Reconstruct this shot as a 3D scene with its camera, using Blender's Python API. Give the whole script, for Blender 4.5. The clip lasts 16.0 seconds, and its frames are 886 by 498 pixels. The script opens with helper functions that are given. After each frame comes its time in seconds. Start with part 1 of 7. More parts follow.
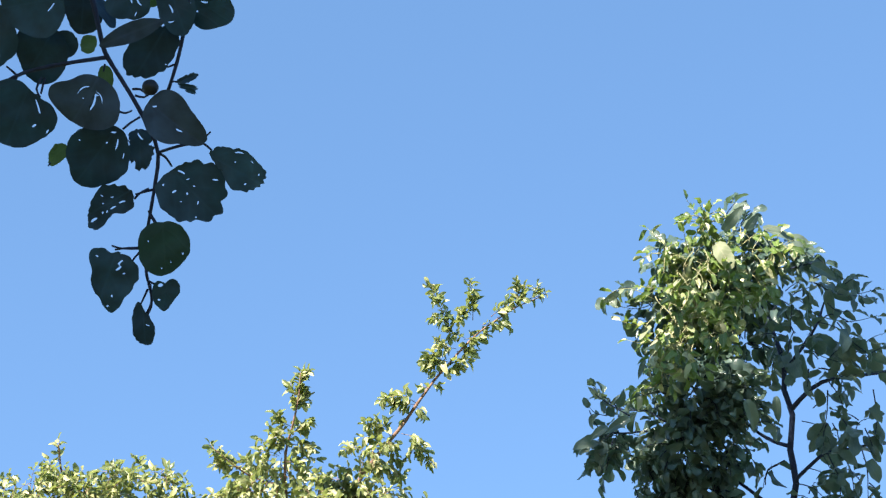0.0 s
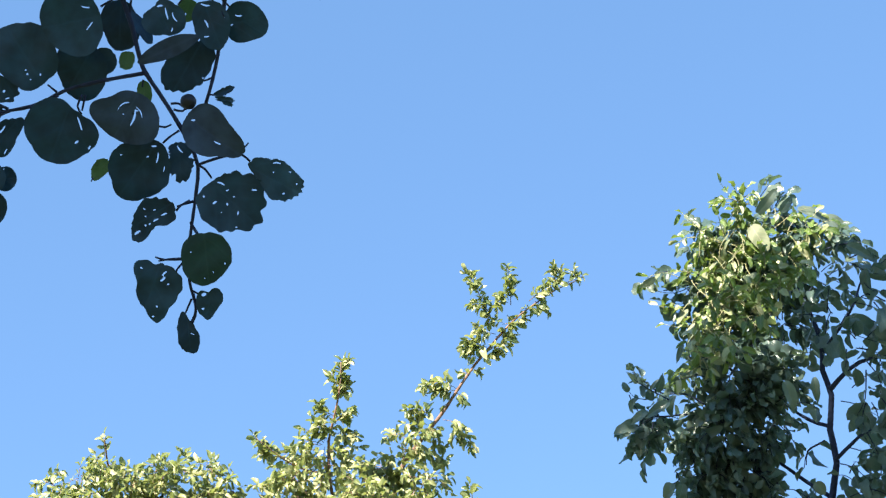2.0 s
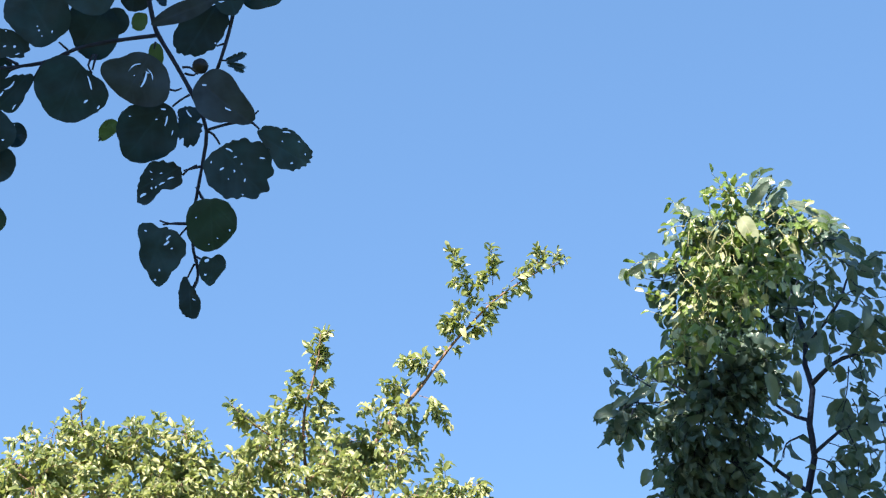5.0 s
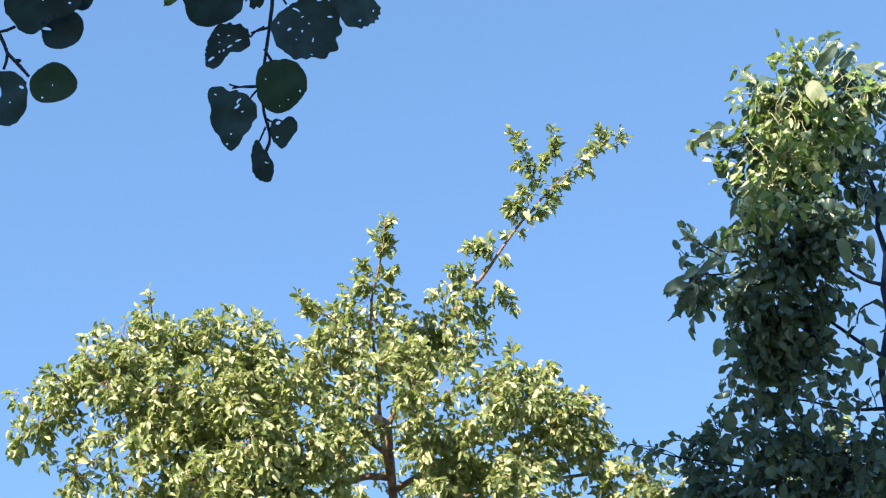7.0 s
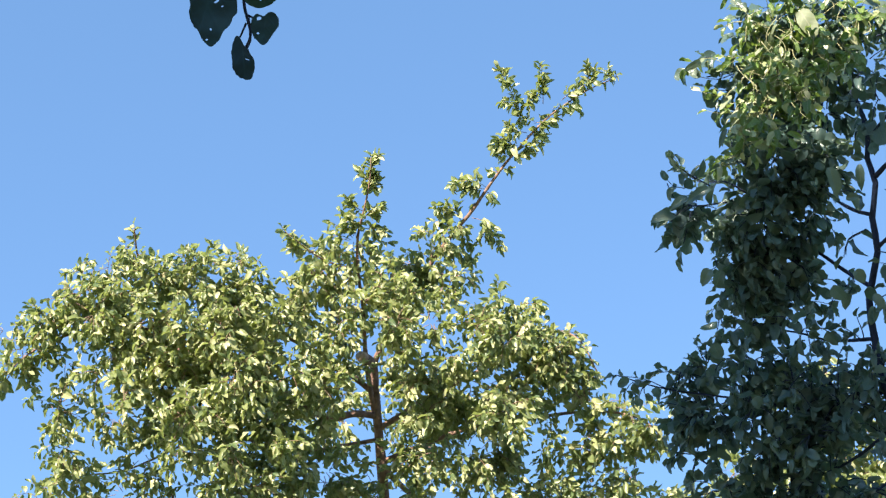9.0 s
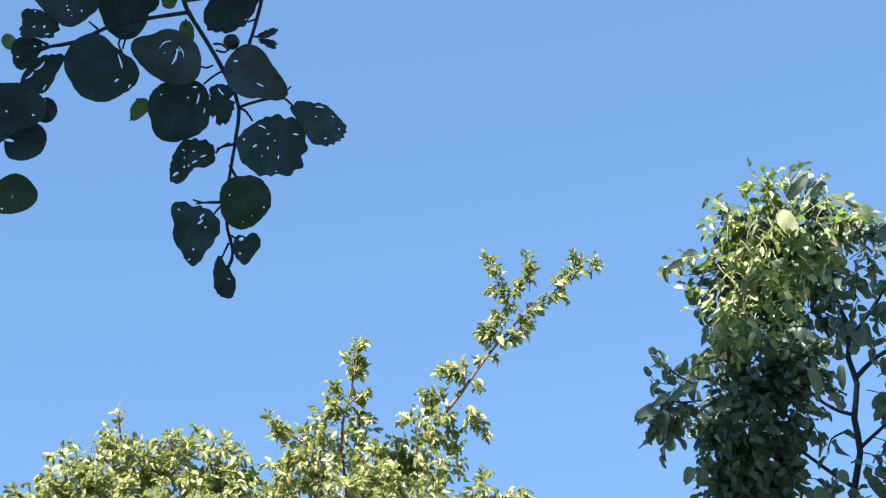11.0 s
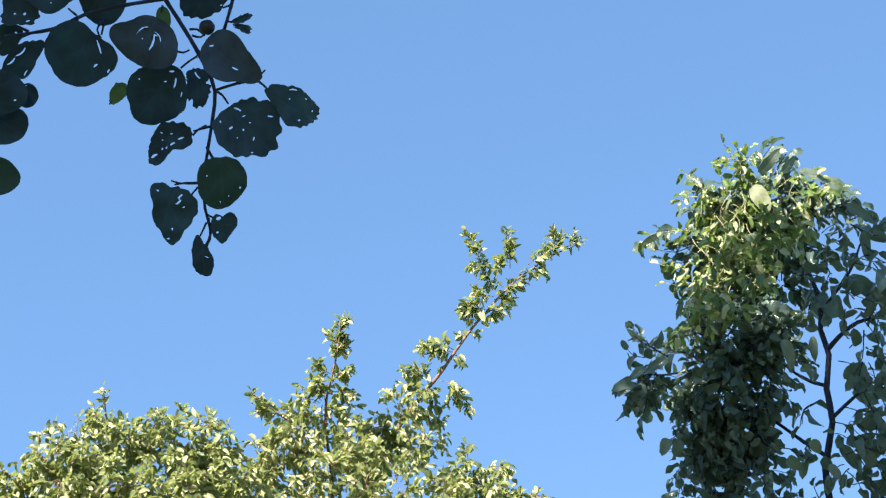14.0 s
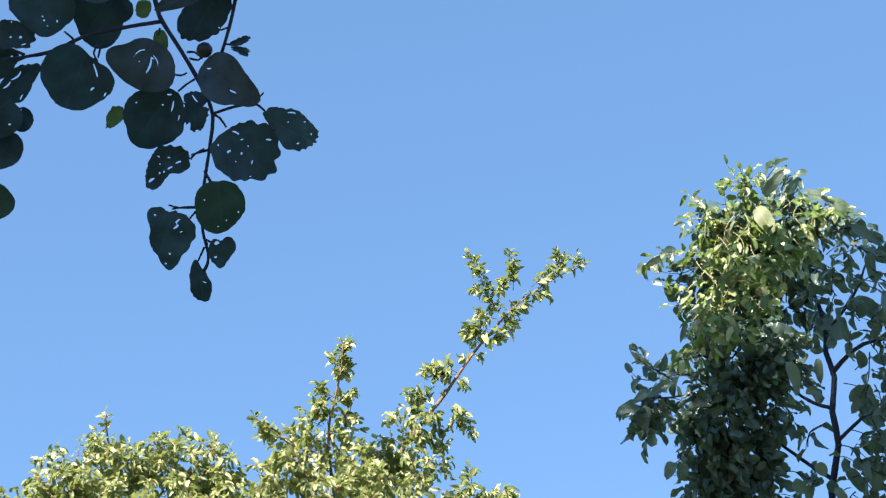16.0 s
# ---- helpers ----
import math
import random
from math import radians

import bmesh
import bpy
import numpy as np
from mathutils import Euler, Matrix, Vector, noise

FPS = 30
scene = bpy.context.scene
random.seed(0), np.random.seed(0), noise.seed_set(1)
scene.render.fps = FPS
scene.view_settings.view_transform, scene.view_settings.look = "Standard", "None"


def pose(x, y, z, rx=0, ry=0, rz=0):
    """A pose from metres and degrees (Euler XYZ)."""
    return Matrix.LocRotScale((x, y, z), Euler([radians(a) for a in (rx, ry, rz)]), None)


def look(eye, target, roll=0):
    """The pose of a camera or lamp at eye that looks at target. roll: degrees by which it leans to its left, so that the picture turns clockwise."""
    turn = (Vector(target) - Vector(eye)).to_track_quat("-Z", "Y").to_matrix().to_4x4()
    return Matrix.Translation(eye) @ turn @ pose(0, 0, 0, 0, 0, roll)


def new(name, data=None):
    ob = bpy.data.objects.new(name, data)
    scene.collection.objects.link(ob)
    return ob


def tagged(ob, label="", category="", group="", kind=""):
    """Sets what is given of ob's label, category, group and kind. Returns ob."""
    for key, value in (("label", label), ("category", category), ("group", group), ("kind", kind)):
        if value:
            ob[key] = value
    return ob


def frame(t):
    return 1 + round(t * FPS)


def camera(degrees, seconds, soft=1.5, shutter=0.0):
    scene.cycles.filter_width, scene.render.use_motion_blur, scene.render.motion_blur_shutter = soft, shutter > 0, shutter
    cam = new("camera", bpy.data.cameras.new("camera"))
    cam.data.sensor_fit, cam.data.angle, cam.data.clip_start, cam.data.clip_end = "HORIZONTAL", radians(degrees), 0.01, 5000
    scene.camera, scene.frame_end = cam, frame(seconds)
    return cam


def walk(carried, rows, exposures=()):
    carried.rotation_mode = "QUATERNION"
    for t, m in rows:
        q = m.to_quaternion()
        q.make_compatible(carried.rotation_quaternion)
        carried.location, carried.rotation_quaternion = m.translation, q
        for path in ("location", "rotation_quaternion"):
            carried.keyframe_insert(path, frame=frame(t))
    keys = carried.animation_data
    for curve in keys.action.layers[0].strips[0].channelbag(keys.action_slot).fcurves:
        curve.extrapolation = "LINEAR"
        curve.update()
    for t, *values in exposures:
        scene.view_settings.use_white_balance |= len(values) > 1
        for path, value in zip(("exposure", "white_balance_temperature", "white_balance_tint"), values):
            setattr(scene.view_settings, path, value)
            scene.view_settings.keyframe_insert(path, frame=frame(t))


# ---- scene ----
cam = camera(30.65, 16.0, soft=1.3)
PATH = [
    (0.0, pose(0.0154, 0.0092, 1.6148, 125.294, 0.665, -1.203)),
    (0.5, pose(0.0198, -0.0106, 1.6150, 125.688, 0.954, -0.531)),
    (1.0, pose(0.0224, -0.0299, 1.6137, 125.660, 1.151, 0.312)),
    (1.5, pose(0.0236, -0.0378, 1.6163, 125.876, 1.180, 0.586)),
    (2.0, pose(0.0155, -0.0197, 1.6151, 124.653, 1.215, 0.763)),
    (2.5, pose(0.0167, 0.0057, 1.6027, 123.648, 1.216, -0.065)),
    (3.0, pose(0.0185, -0.0219, 1.6476, 123.729, -0.274, -1.501)),
    (3.5, pose(0.0108, -0.0285, 1.6455, 122.998, -0.524, -1.525)),
    (3.7, pose(0.0071, -0.0280, 1.6449, 122.930, -0.574, -1.742)),
    (5.8, pose(-0.0128, 0.0024, 1.6038, 124.243, -0.374, -0.700)),
    (6.0, pose(-0.0152, 0.0078, 1.6089, 123.244, 0.023, 0.168)),
    (6.5, pose(-0.0201, 0.0068, 1.6134, 122.463, -0.043, 0.836)),
    (7.0, pose(-0.0184, 0.0088, 1.5989, 120.060, -0.049, 1.333)),
    (7.5, pose(-0.0113, 0.0113, 1.5937, 119.724, -0.165, 1.058)),
    (8.0, pose(-0.0130, 0.0131, 1.5915, 119.333, -0.166, 0.839)),
    (8.2, pose(-0.0196, 0.0246, 1.5925, 119.071, -0.126, 0.848)),
    (10.3, pose(-0.0105, 0.0546, 1.5496, 117.856, -0.054, 0.332)),
    (10.5, pose(-0.0108, 0.0540, 1.5603, 119.054, -0.059, 0.162)),
    (11.0, pose(-0.0075, 0.0181, 1.5999, 124.494, -0.433, 0.147)),
    (11.5, pose(-0.0116, 0.0080, 1.6091, 124.828, -0.740, 0.471)),
    (12.0, pose(-0.0177, 0.0059, 1.6119, 124.401, -1.553, 0.709)),
    (12.5, pose(-0.0146, 0.0047, 1.6069, 123.856, -1.070, 0.481)),
    (13.0, pose(-0.0025, 0.0033, 1.5895, 123.312, -0.792, -0.058)),
    (13.5, pose(-0.0008, -0.0041, 1.5766, 123.397, -0.703, -0.582)),
    (14.0, pose(0.0033, -0.0159, 1.5763, 123.694, 0.306, -0.007)),
    (14.5, pose(0.0083, -0.0145, 1.5858, 123.603, 0.474, -0.599)),
    (15.0, pose(0.0063, 0.0022, 1.5810, 122.293, 0.156, -0.429)),
    (15.5, pose(0.0016, 0.0052, 1.5798, 123.131, 0.128, -0.178)),
    (16.0, pose(0.0054, -0.0039, 1.5864, 124.470, 0.412, 0.214)),
]
walk(cam, PATH, exposures=[(0.0, 1.72), (0.5, 1.73), (1.0, 1.77), (1.5, 1.83), (2.0, 1.82), (2.5, 1.72), (3.5, 1.70), (6.5, 1.73), (7.0, 1.71), (8.0, 1.65), (10.3, 1.67), (11.0, 1.70), (11.5, 1.72), (12.0, 1.78), (12.5, 1.79), (13.0, 1.72), (13.5, 1.69), (14.5, 1.67), (15.0, 1.62), (15.5, 1.63), (16.0, 1.68)])

# ---------------------------------------------------------------- world, sun
SUN_AZ, SUN_EL = radians(-150), radians(31)
world = bpy.data.worlds.new("world")
scene.world = world
world.use_nodes = True
wn = world.node_tree.nodes
sky = wn.new("ShaderNodeTexSky")
sky.sky_type = "NISHITA"
sky.sun_disc = False
sky.sun_elevation = SUN_EL
sky.sun_rotation = SUN_AZ
sky.altitude = 300
sky.air_density = 1.08
sky.dust_density = 0.0
sky.ozone_density = 4.8
haze = wn.new("ShaderNodeMix")
haze.data_type = "RGBA"
haze.inputs[0].default_value = 0.55
haze.inputs[7].default_value = (0.650, 1.37, 2.62, 1)
world.node_tree.links.new(sky.outputs[0], haze.inputs[6])
world.node_tree.links.new(haze.outputs[2], wn["Background"].inputs[0])
wn["Background"].inputs[1].default_value = 0.098
TO_SUN = Vector((math.sin(SUN_AZ) * math.cos(SUN_EL), math.cos(SUN_AZ) * math.cos(SUN_EL), math.sin(SUN_EL)))
sun_data = bpy.data.lights.new("sun", "SUN")
sun_data.energy = 5.0
sun_data.angle = radians(0.53)
sun_data.color = (1.0, 0.91, 0.74)
sun = new("sun", sun_data)
sun.matrix_world = look(TO_SUN * 30, (0, 0, 0))


# ---------------------------------------------------------------- materials
def node_material(name):
    m = bpy.data.materials.new(name)
    m.use_nodes = True
    n = m.node_tree.nodes
    return m, n, m.node_tree.links, n["Principled BSDF"], n["Material Output"]


def math_node(n, l, op, a, b=None):
    k = n.new("ShaderNodeMath")
    k.operation = op
    for i, v in enumerate((a, b)):
        if v is None:
            continue
        if isinstance(v, (int, float)):
            k.inputs[i].default_value = v
        else:
            l.new(v, k.inputs[i])
    return k.outputs[0]


def leaf_material(name, dark, mid, light, through_colour, through_share, rough, island, vein=0.25, middle=0.55, ribs=34.0, relief=0.22, mottle=0.35, gloss=0.5):
    """A leaf: colour varied leaf by leaf, paler veins, blotches, a waxy gloss and light let through."""
    m, n, l, bsdf, out = node_material(name)
    if island:
        rnd = n.new("ShaderNodeNewGeometry").outputs["Random Per Island"]
    else:
        rnd = n.new("ShaderNodeObjectInfo").outputs["Random"]
    ramp = n.new("ShaderNodeValToRGB")
    ramp.color_ramp.elements[0].color = (*dark, 1)
    ramp.color_ramp.elements[1].color = (*light, 1)
    ramp.color_ramp.elements.new(middle).color = (*mid, 1)
    l.new(rnd, ramp.inputs[0])
    coord = n.new("ShaderNodeTexCoord")
    blotch = n.new("ShaderNodeTexNoise")
    blotch.inputs["Scale"].default_value = 60
    blotch.inputs["Detail"].default_value = 4
    l.new(coord.outputs["Object"], blotch.inputs["Vector"])
    uv = n.new("ShaderNodeSeparateXYZ")
    l.new(coord.outputs["UV"], uv.inputs[0])
    side = math_node(n, l, "ABSOLUTE", math_node(n, l, "SUBTRACT", uv.outputs[1], 0.5))
    rib = math_node(n, l, "SUBTRACT", math_node(n, l, "MULTIPLY", uv.outputs[0], ribs), math_node(n, l, "MULTIPLY", side, ribs * 1.1))
    rib = math_node(n, l, "ADD", rib, math_node(n, l, "MULTIPLY", blotch.outputs["Fac"], 3.0))
    rib = math_node(n, l, "POWER", math_node(n, l, "ABSOLUTE", math_node(n, l, "SINE", math_node(n, l, "MULTIPLY", rib, 0.5))), 14.0)
    mid_rib = math_node(n, l, "LESS_THAN", side, 0.018)
    veins = math_node(n, l, "MAXIMUM", math_node(n, l, "MULTIPLY", rib, 0.5), mid_rib)
    tone = n.new("ShaderNodeMix")
    tone.data_type = "RGBA"
    tone.blend_type = "OVERLAY"
    tone.inputs[0].default_value = mottle
    l.new(ramp.outputs[0], tone.inputs[6])
    l.new(blotch.outputs["Fac"], tone.inputs[7])
    pale = n.new("ShaderNodeMix")
    pale.data_type = "RGBA"
    l.new(math_node(n, l, "MULTIPLY", veins, vein), pale.inputs[0])
    l.new(tone.outputs[2], pale.inputs[6])
    pale.inputs[7].default_value = (light[0] * 1.7, light[1] * 1.5, light[2] * 1.6, 1)
    l.new(pale.outputs[2], bsdf.inputs["Base Color"])
    bsdf.inputs["Roughness"].default_value = rough
    bsdf.inputs["Specular IOR Level"].default_value = gloss
    bump = n.new("ShaderNodeBump")
    bump.inputs["Strength"].default_value = relief
    bump.inputs["Distance"].default_value = 0.001
    l.new(math_node(n, l, "ADD", veins, blotch.outputs["Fac"]), bump.inputs["Height"])
    l.new(bump.outputs[0], bsdf.inputs["Normal"])
    glow = n.new("ShaderNodeBsdfTranslucent")
    glow.inputs[0].default_value = (*through_colour, 1)
    mix = n.new("ShaderNodeMixShader")
    mix.inputs[0].default_value = through_share
    l.new(bsdf.outputs[0], mix.inputs[1])
    l.new(glow.outputs[0], mix.inputs[2])
    l.new(mix.outputs[0], out.inputs[0])
    return m


def bark_material(name, dark, light, scale, rough=0.85):
    m, n, l, bsdf, out = node_material(name)
    coord = n.new("ShaderNodeTexCoord")
    a = n.new("ShaderNodeTexNoise")
    a.inputs["Scale"].default_value = scale
    a.inputs["Detail"].default_value = 8
    a.inputs["Roughness"].default_value = 0.65
    b = n.new("ShaderNodeTexVoronoi")
    b.inputs["Scale"].default_value = scale * 2.2
    for k in (a, b):
        l.new(coord.outputs["Object"], k.inputs["Vector"])
    ramp = n.new("ShaderNodeValToRGB")
    ramp.color_ramp.elements[0].position = 0.3
    ramp.color_ramp.elements[1].position = 0.7
    ramp.color_ramp.elements[0].color = (*dark, 1)
    ramp.color_ramp.elements[1].color = (*light, 1)
    l.new(a.outputs["Fac"], ramp.inputs[0])
    l.new(ramp.outputs[0], bsdf.inputs["Base Color"])
    bsdf.inputs["Roughness"].default_value = rough
    bump = n.new("ShaderNodeBump")
    bump.inputs["Strength"].default_value = 0.6
    bump.inputs["Distance"].default_value = 0.003
    l.new(math_node(n, l, "ADD", a.outputs["Fac"], b.outputs["Distance"]), bump.inputs["Height"])
    l.new(bump.outputs[0], bsdf.inputs["Normal"])
    return m


SHRUB = ((0.058, 0.104, 0.046), (0.212, 0.250, 0.096), (0.58, 0.56, 0.335), (0.35, 0.41, 0.110), 0.40, 0.32)
BROAD = ((0.056, 0.098, 0.098), (0.080, 0.125, 0.118), (0.145, 0.185, 0.145), (0.17, 0.27, 0.13), 0.28, 0.28)
CLIMBER = ((0.034, 0.080, 0.022), (0.135, 0.222, 0.050), (0.62, 0.60, 0.42), (0.25, 0.36, 0.06), 0.34, 0.34)
# Darker and bluer than BROAD: shade and sky blue put into the base colour.
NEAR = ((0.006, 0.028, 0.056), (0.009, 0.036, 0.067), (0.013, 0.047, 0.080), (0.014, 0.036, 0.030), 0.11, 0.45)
YOUNG = ((0.035, 0.078, 0.032), (0.044, 0.092, 0.036), (0.058, 0.11, 0.042), (0.08, 0.155, 0.04), 0.3, 0.5)
shrub_leaf_one = leaf_material("shrub_leaf", *SHRUB, island=False)
shrub_leaf_all = leaf_material("shrub_foliage", *SHRUB, island=True)
climber_leaf = leaf_material("climber_leaf", *CLIMBER, island=True, middle=0.68)
broad_leaf_one = leaf_material("broad_leaf", *BROAD, island=False, middle=0.62)
broad_leaf_all = leaf_material("broad_foliage", *BROAD, island=True, middle=0.62)
near_leaf_mat = leaf_material("shade_tint_leaf", *NEAR, island=False, vein=0.2, ribs=20.0, relief=0.12, mottle=0.9, gloss=0.27)
# Paler blue copy: stronger sky light on these leaves put into the colour.
sky_tint_leaf_mat = leaf_material("sky_tint_leaf", (0.018, 0.034, 0.064), (0.022, 0.040, 0.073), (0.028, 0.048, 0.084), (0.012, 0.03, 0.02), 0.06, 0.65, False, 0.2, ribs=20.0, relief=0.12, mottle=0.9, gloss=0.27)
# Greener leaf, with the same shade and sky blue in its colour.
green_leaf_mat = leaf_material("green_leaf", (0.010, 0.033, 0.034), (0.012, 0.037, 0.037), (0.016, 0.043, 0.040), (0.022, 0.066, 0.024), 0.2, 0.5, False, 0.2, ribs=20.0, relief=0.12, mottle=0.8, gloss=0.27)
young_leaf_mat = leaf_material("young_leaf", *YOUNG, island=False)
# Pale broad leaves; sunlit brightness is put into their base colour.
sun_tint_leaf_mat = leaf_material("sun_tint_leaf", (0.17, 0.21, 0.12), (0.24, 0.27, 0.17), (0.33, 0.34, 0.23), (0.25, 0.28, 0.1), 0.3, 0.6, False)
shrub_bark = bark_material("shrub_bark", (0.11, 0.06, 0.045), (0.34, 0.21, 0.16), 55)
cut_wood = bark_material("cut_wood", (0.45, 0.30, 0.22), (0.62, 0.46, 0.36), 70)
# Near-black blue base: backlit shade and sky tint put into the bark colour.
shade_tint_bark = bark_material("shade_tint_bark", (0.005, 0.010, 0.034), (0.012, 0.021, 0.062), 60)
tendril_mat = bark_material("tendril", (0.20, 0.20, 0.10), (0.36, 0.34, 0.2), 80)
berry_mat = bark_material("berry_skin", (0.003, 0.005, 0.013), (0.005, 0.007, 0.018), 60, 0.6)
ground_mat = bark_material("ground_grass", (0.035, 0.052, 0.022), (0.105, 0.125, 0.055), 1.3, 0.95)


# ---------------------------------------------------------------- builders
rng = np.random.default_rng(7)


def unit(v):
    v = np.asarray(v, float)
    return v / (np.linalg.norm(v, axis=-1, keepdims=True) + 1e-9)


def mesh_object(name, verts, faces, material, parent=None, label="", uvs=None, smooth=True):
    me = bpy.data.meshes.new(name)
    me.from_pydata([tuple(v) for v in verts], [], faces)
    me.materials.append(material)
    if uvs is not None:
        layer = me.uv_layers.new(name="leaf")
        idx = np.empty(len(me.loops), int)
        me.loops.foreach_get("vertex_index", idx)
        layer.data.foreach_set("uv", np.asarray(uvs, float)[idx].ravel())
    if smooth:
        me.polygons.foreach_set("use_smooth", [True] * len(me.polygons))
    ob = new(name, me)
    if parent:
        ob.parent = parent
    if label:
        ob["label"] = label
    return ob


def spline(points, step):
    """A smooth curve through the points, resampled about every step metres."""
    p = np.asarray(points, float)
    q = np.vstack([2 * p[0] - p[1], p, 2 * p[-1] - p[-2]])
    out = []
    for i in range(1, len(q) - 2):
        k = max(2, int(np.linalg.norm(q[i + 1] - q[i]) / step))
        for s in np.arange(k) / k:
            out.append(0.5 * (2 * q[i] + (q[i + 1] - q[i - 1]) * s + (2 * q[i - 1] - 5 * q[i] + 4 * q[i + 1] - q[i + 2]) * s * s
                              + (3 * q[i] - q[i - 1] - 3 * q[i + 1] + q[i + 2]) * s ** 3))
    out.append(p[-1])
    return np.array(out)


def tube_arrays(path, r0, r1, sides, rough=0.0):
    """Vertices and faces of a tapering stem along the path, a little knobbly, closed at its ends."""
    n = len(path)
    tan = unit(np.gradient(path, axis=0))
    ref = np.array((0.31, 0.2, 0.93)) if abs(tan[0][2]) < 0.9 else np.array((1.0, 0.1, 0.0))
    a = unit(np.cross(tan, ref))
    b = np.cross(tan, a)
    rad = np.linspace(r0, r1, n) * (1 + rough * rng.normal(size=n))
    ang = np.arange(sides) * 2 * np.pi / sides
    verts = (path[:, None] + rad[:, None, None] * (np.cos(ang)[None, :, None] * a[:, None] + np.sin(ang)[None, :, None] * b[:, None])).reshape(-1, 3)
    faces = [(i * sides + j, i * sides + (j + 1) % sides, (i + 1) * sides + (j + 1) % sides, (i + 1) * sides + j)
             for i in range(n - 1) for j in range(sides)]
    faces += [tuple(range(sides))[::-1], tuple(range((n - 1) * sides, n * sides))]
    return verts, faces


def stem(name, parent, material, points, r0, r1, label="", sides=8, step=0.02, rough=0.05):
    v, f = tube_arrays(spline(points, step), r0, r1, sides, rough)
    return mesh_object(name, v, f, material, parent, label)


def leaf_template(rows, profile, ratio, fold, bend, twist, stalk, wave=0.0):
    """A unit leaf from its base at the origin along +x: midrib, folded halves, an arched blade and a short stalk."""
    verts, uvs = [], []

    def put(u, v, w):
        z = abs(v) * w * fold * 1.3 - bend * u * u + wave * math.sin(9 * u + 3 * v) * abs(v)
        y = v * w
        c, s = math.cos(twist * u), math.sin(twist * u)
        verts.append((u + 0.12 * abs(v) * w, y * c - z * s, y * s + z * c))
        uvs.append((u, 0.5 + v))

    put(0, 0, 0)
    for i in range(1, rows + 1):
        u = i / (rows + 1)
        for v in (-0.5, 0.0, 0.5):
            put(u, v, profile(u) * ratio)
    put(1, 0, 0)
    last = len(verts) - 1
    faces = [(0, 2, 1), (0, 3, 2)]
    for i in range(rows - 1):
        k = 1 + 3 * i
        faces += [(k, k + 1, k + 4, k + 3), (k + 1, k + 2, k + 5, k + 4)]
    k = 1 + 3 * (rows - 1)
    faces += [(k, k + 1, last), (k + 1, k + 2, last)]
    s = len(verts)
    for p in ((0, -0.012, 0), (0, 0.012, 0), (-stalk, 0.014, -0.04), (-stalk, -0.014, -0.04)):
        verts.append(p)
        uvs.append((0.0, 0.5))
    faces.append((s, s + 1, s + 2, s + 3))
    return np.array(verts), faces, np.array(uvs)


def blunt(u):
    return (1 - abs(2 * u ** 0.88 - 1) ** 2.4) ** 0.55


NARROW = [leaf_template(6, blunt, r * 0.95, f, b, t, 0.15, w) for r, f, b, t, w in
          ((0.50, 0.5, 0.30, 0.4, 0.1), (0.44, 0.9, 0.62, -0.7, 0.0), (0.56, 0.3, 0.15, 0.15, 0.2), (0.46, 0.8, -0.20, 0.9, 0.1), (0.54, 0.5, 0.50, -0.3, 0.2))]
BROADS = [leaf_template(8, blunt, r, f, b, t, 0.28, w) for r, f, b, t, w in
          ((0.60, 0.3, 0.25, 0.2, 0.15), (0.50, 0.6, 0.50, -0.5, 0.1), (0.74, 0.2, 0.10, 0.1, 0.2), (0.46, 0.8, 0.25, 0.8, 0.1), (0.64, 0.4, 0.6, -0.2, 0.2))]


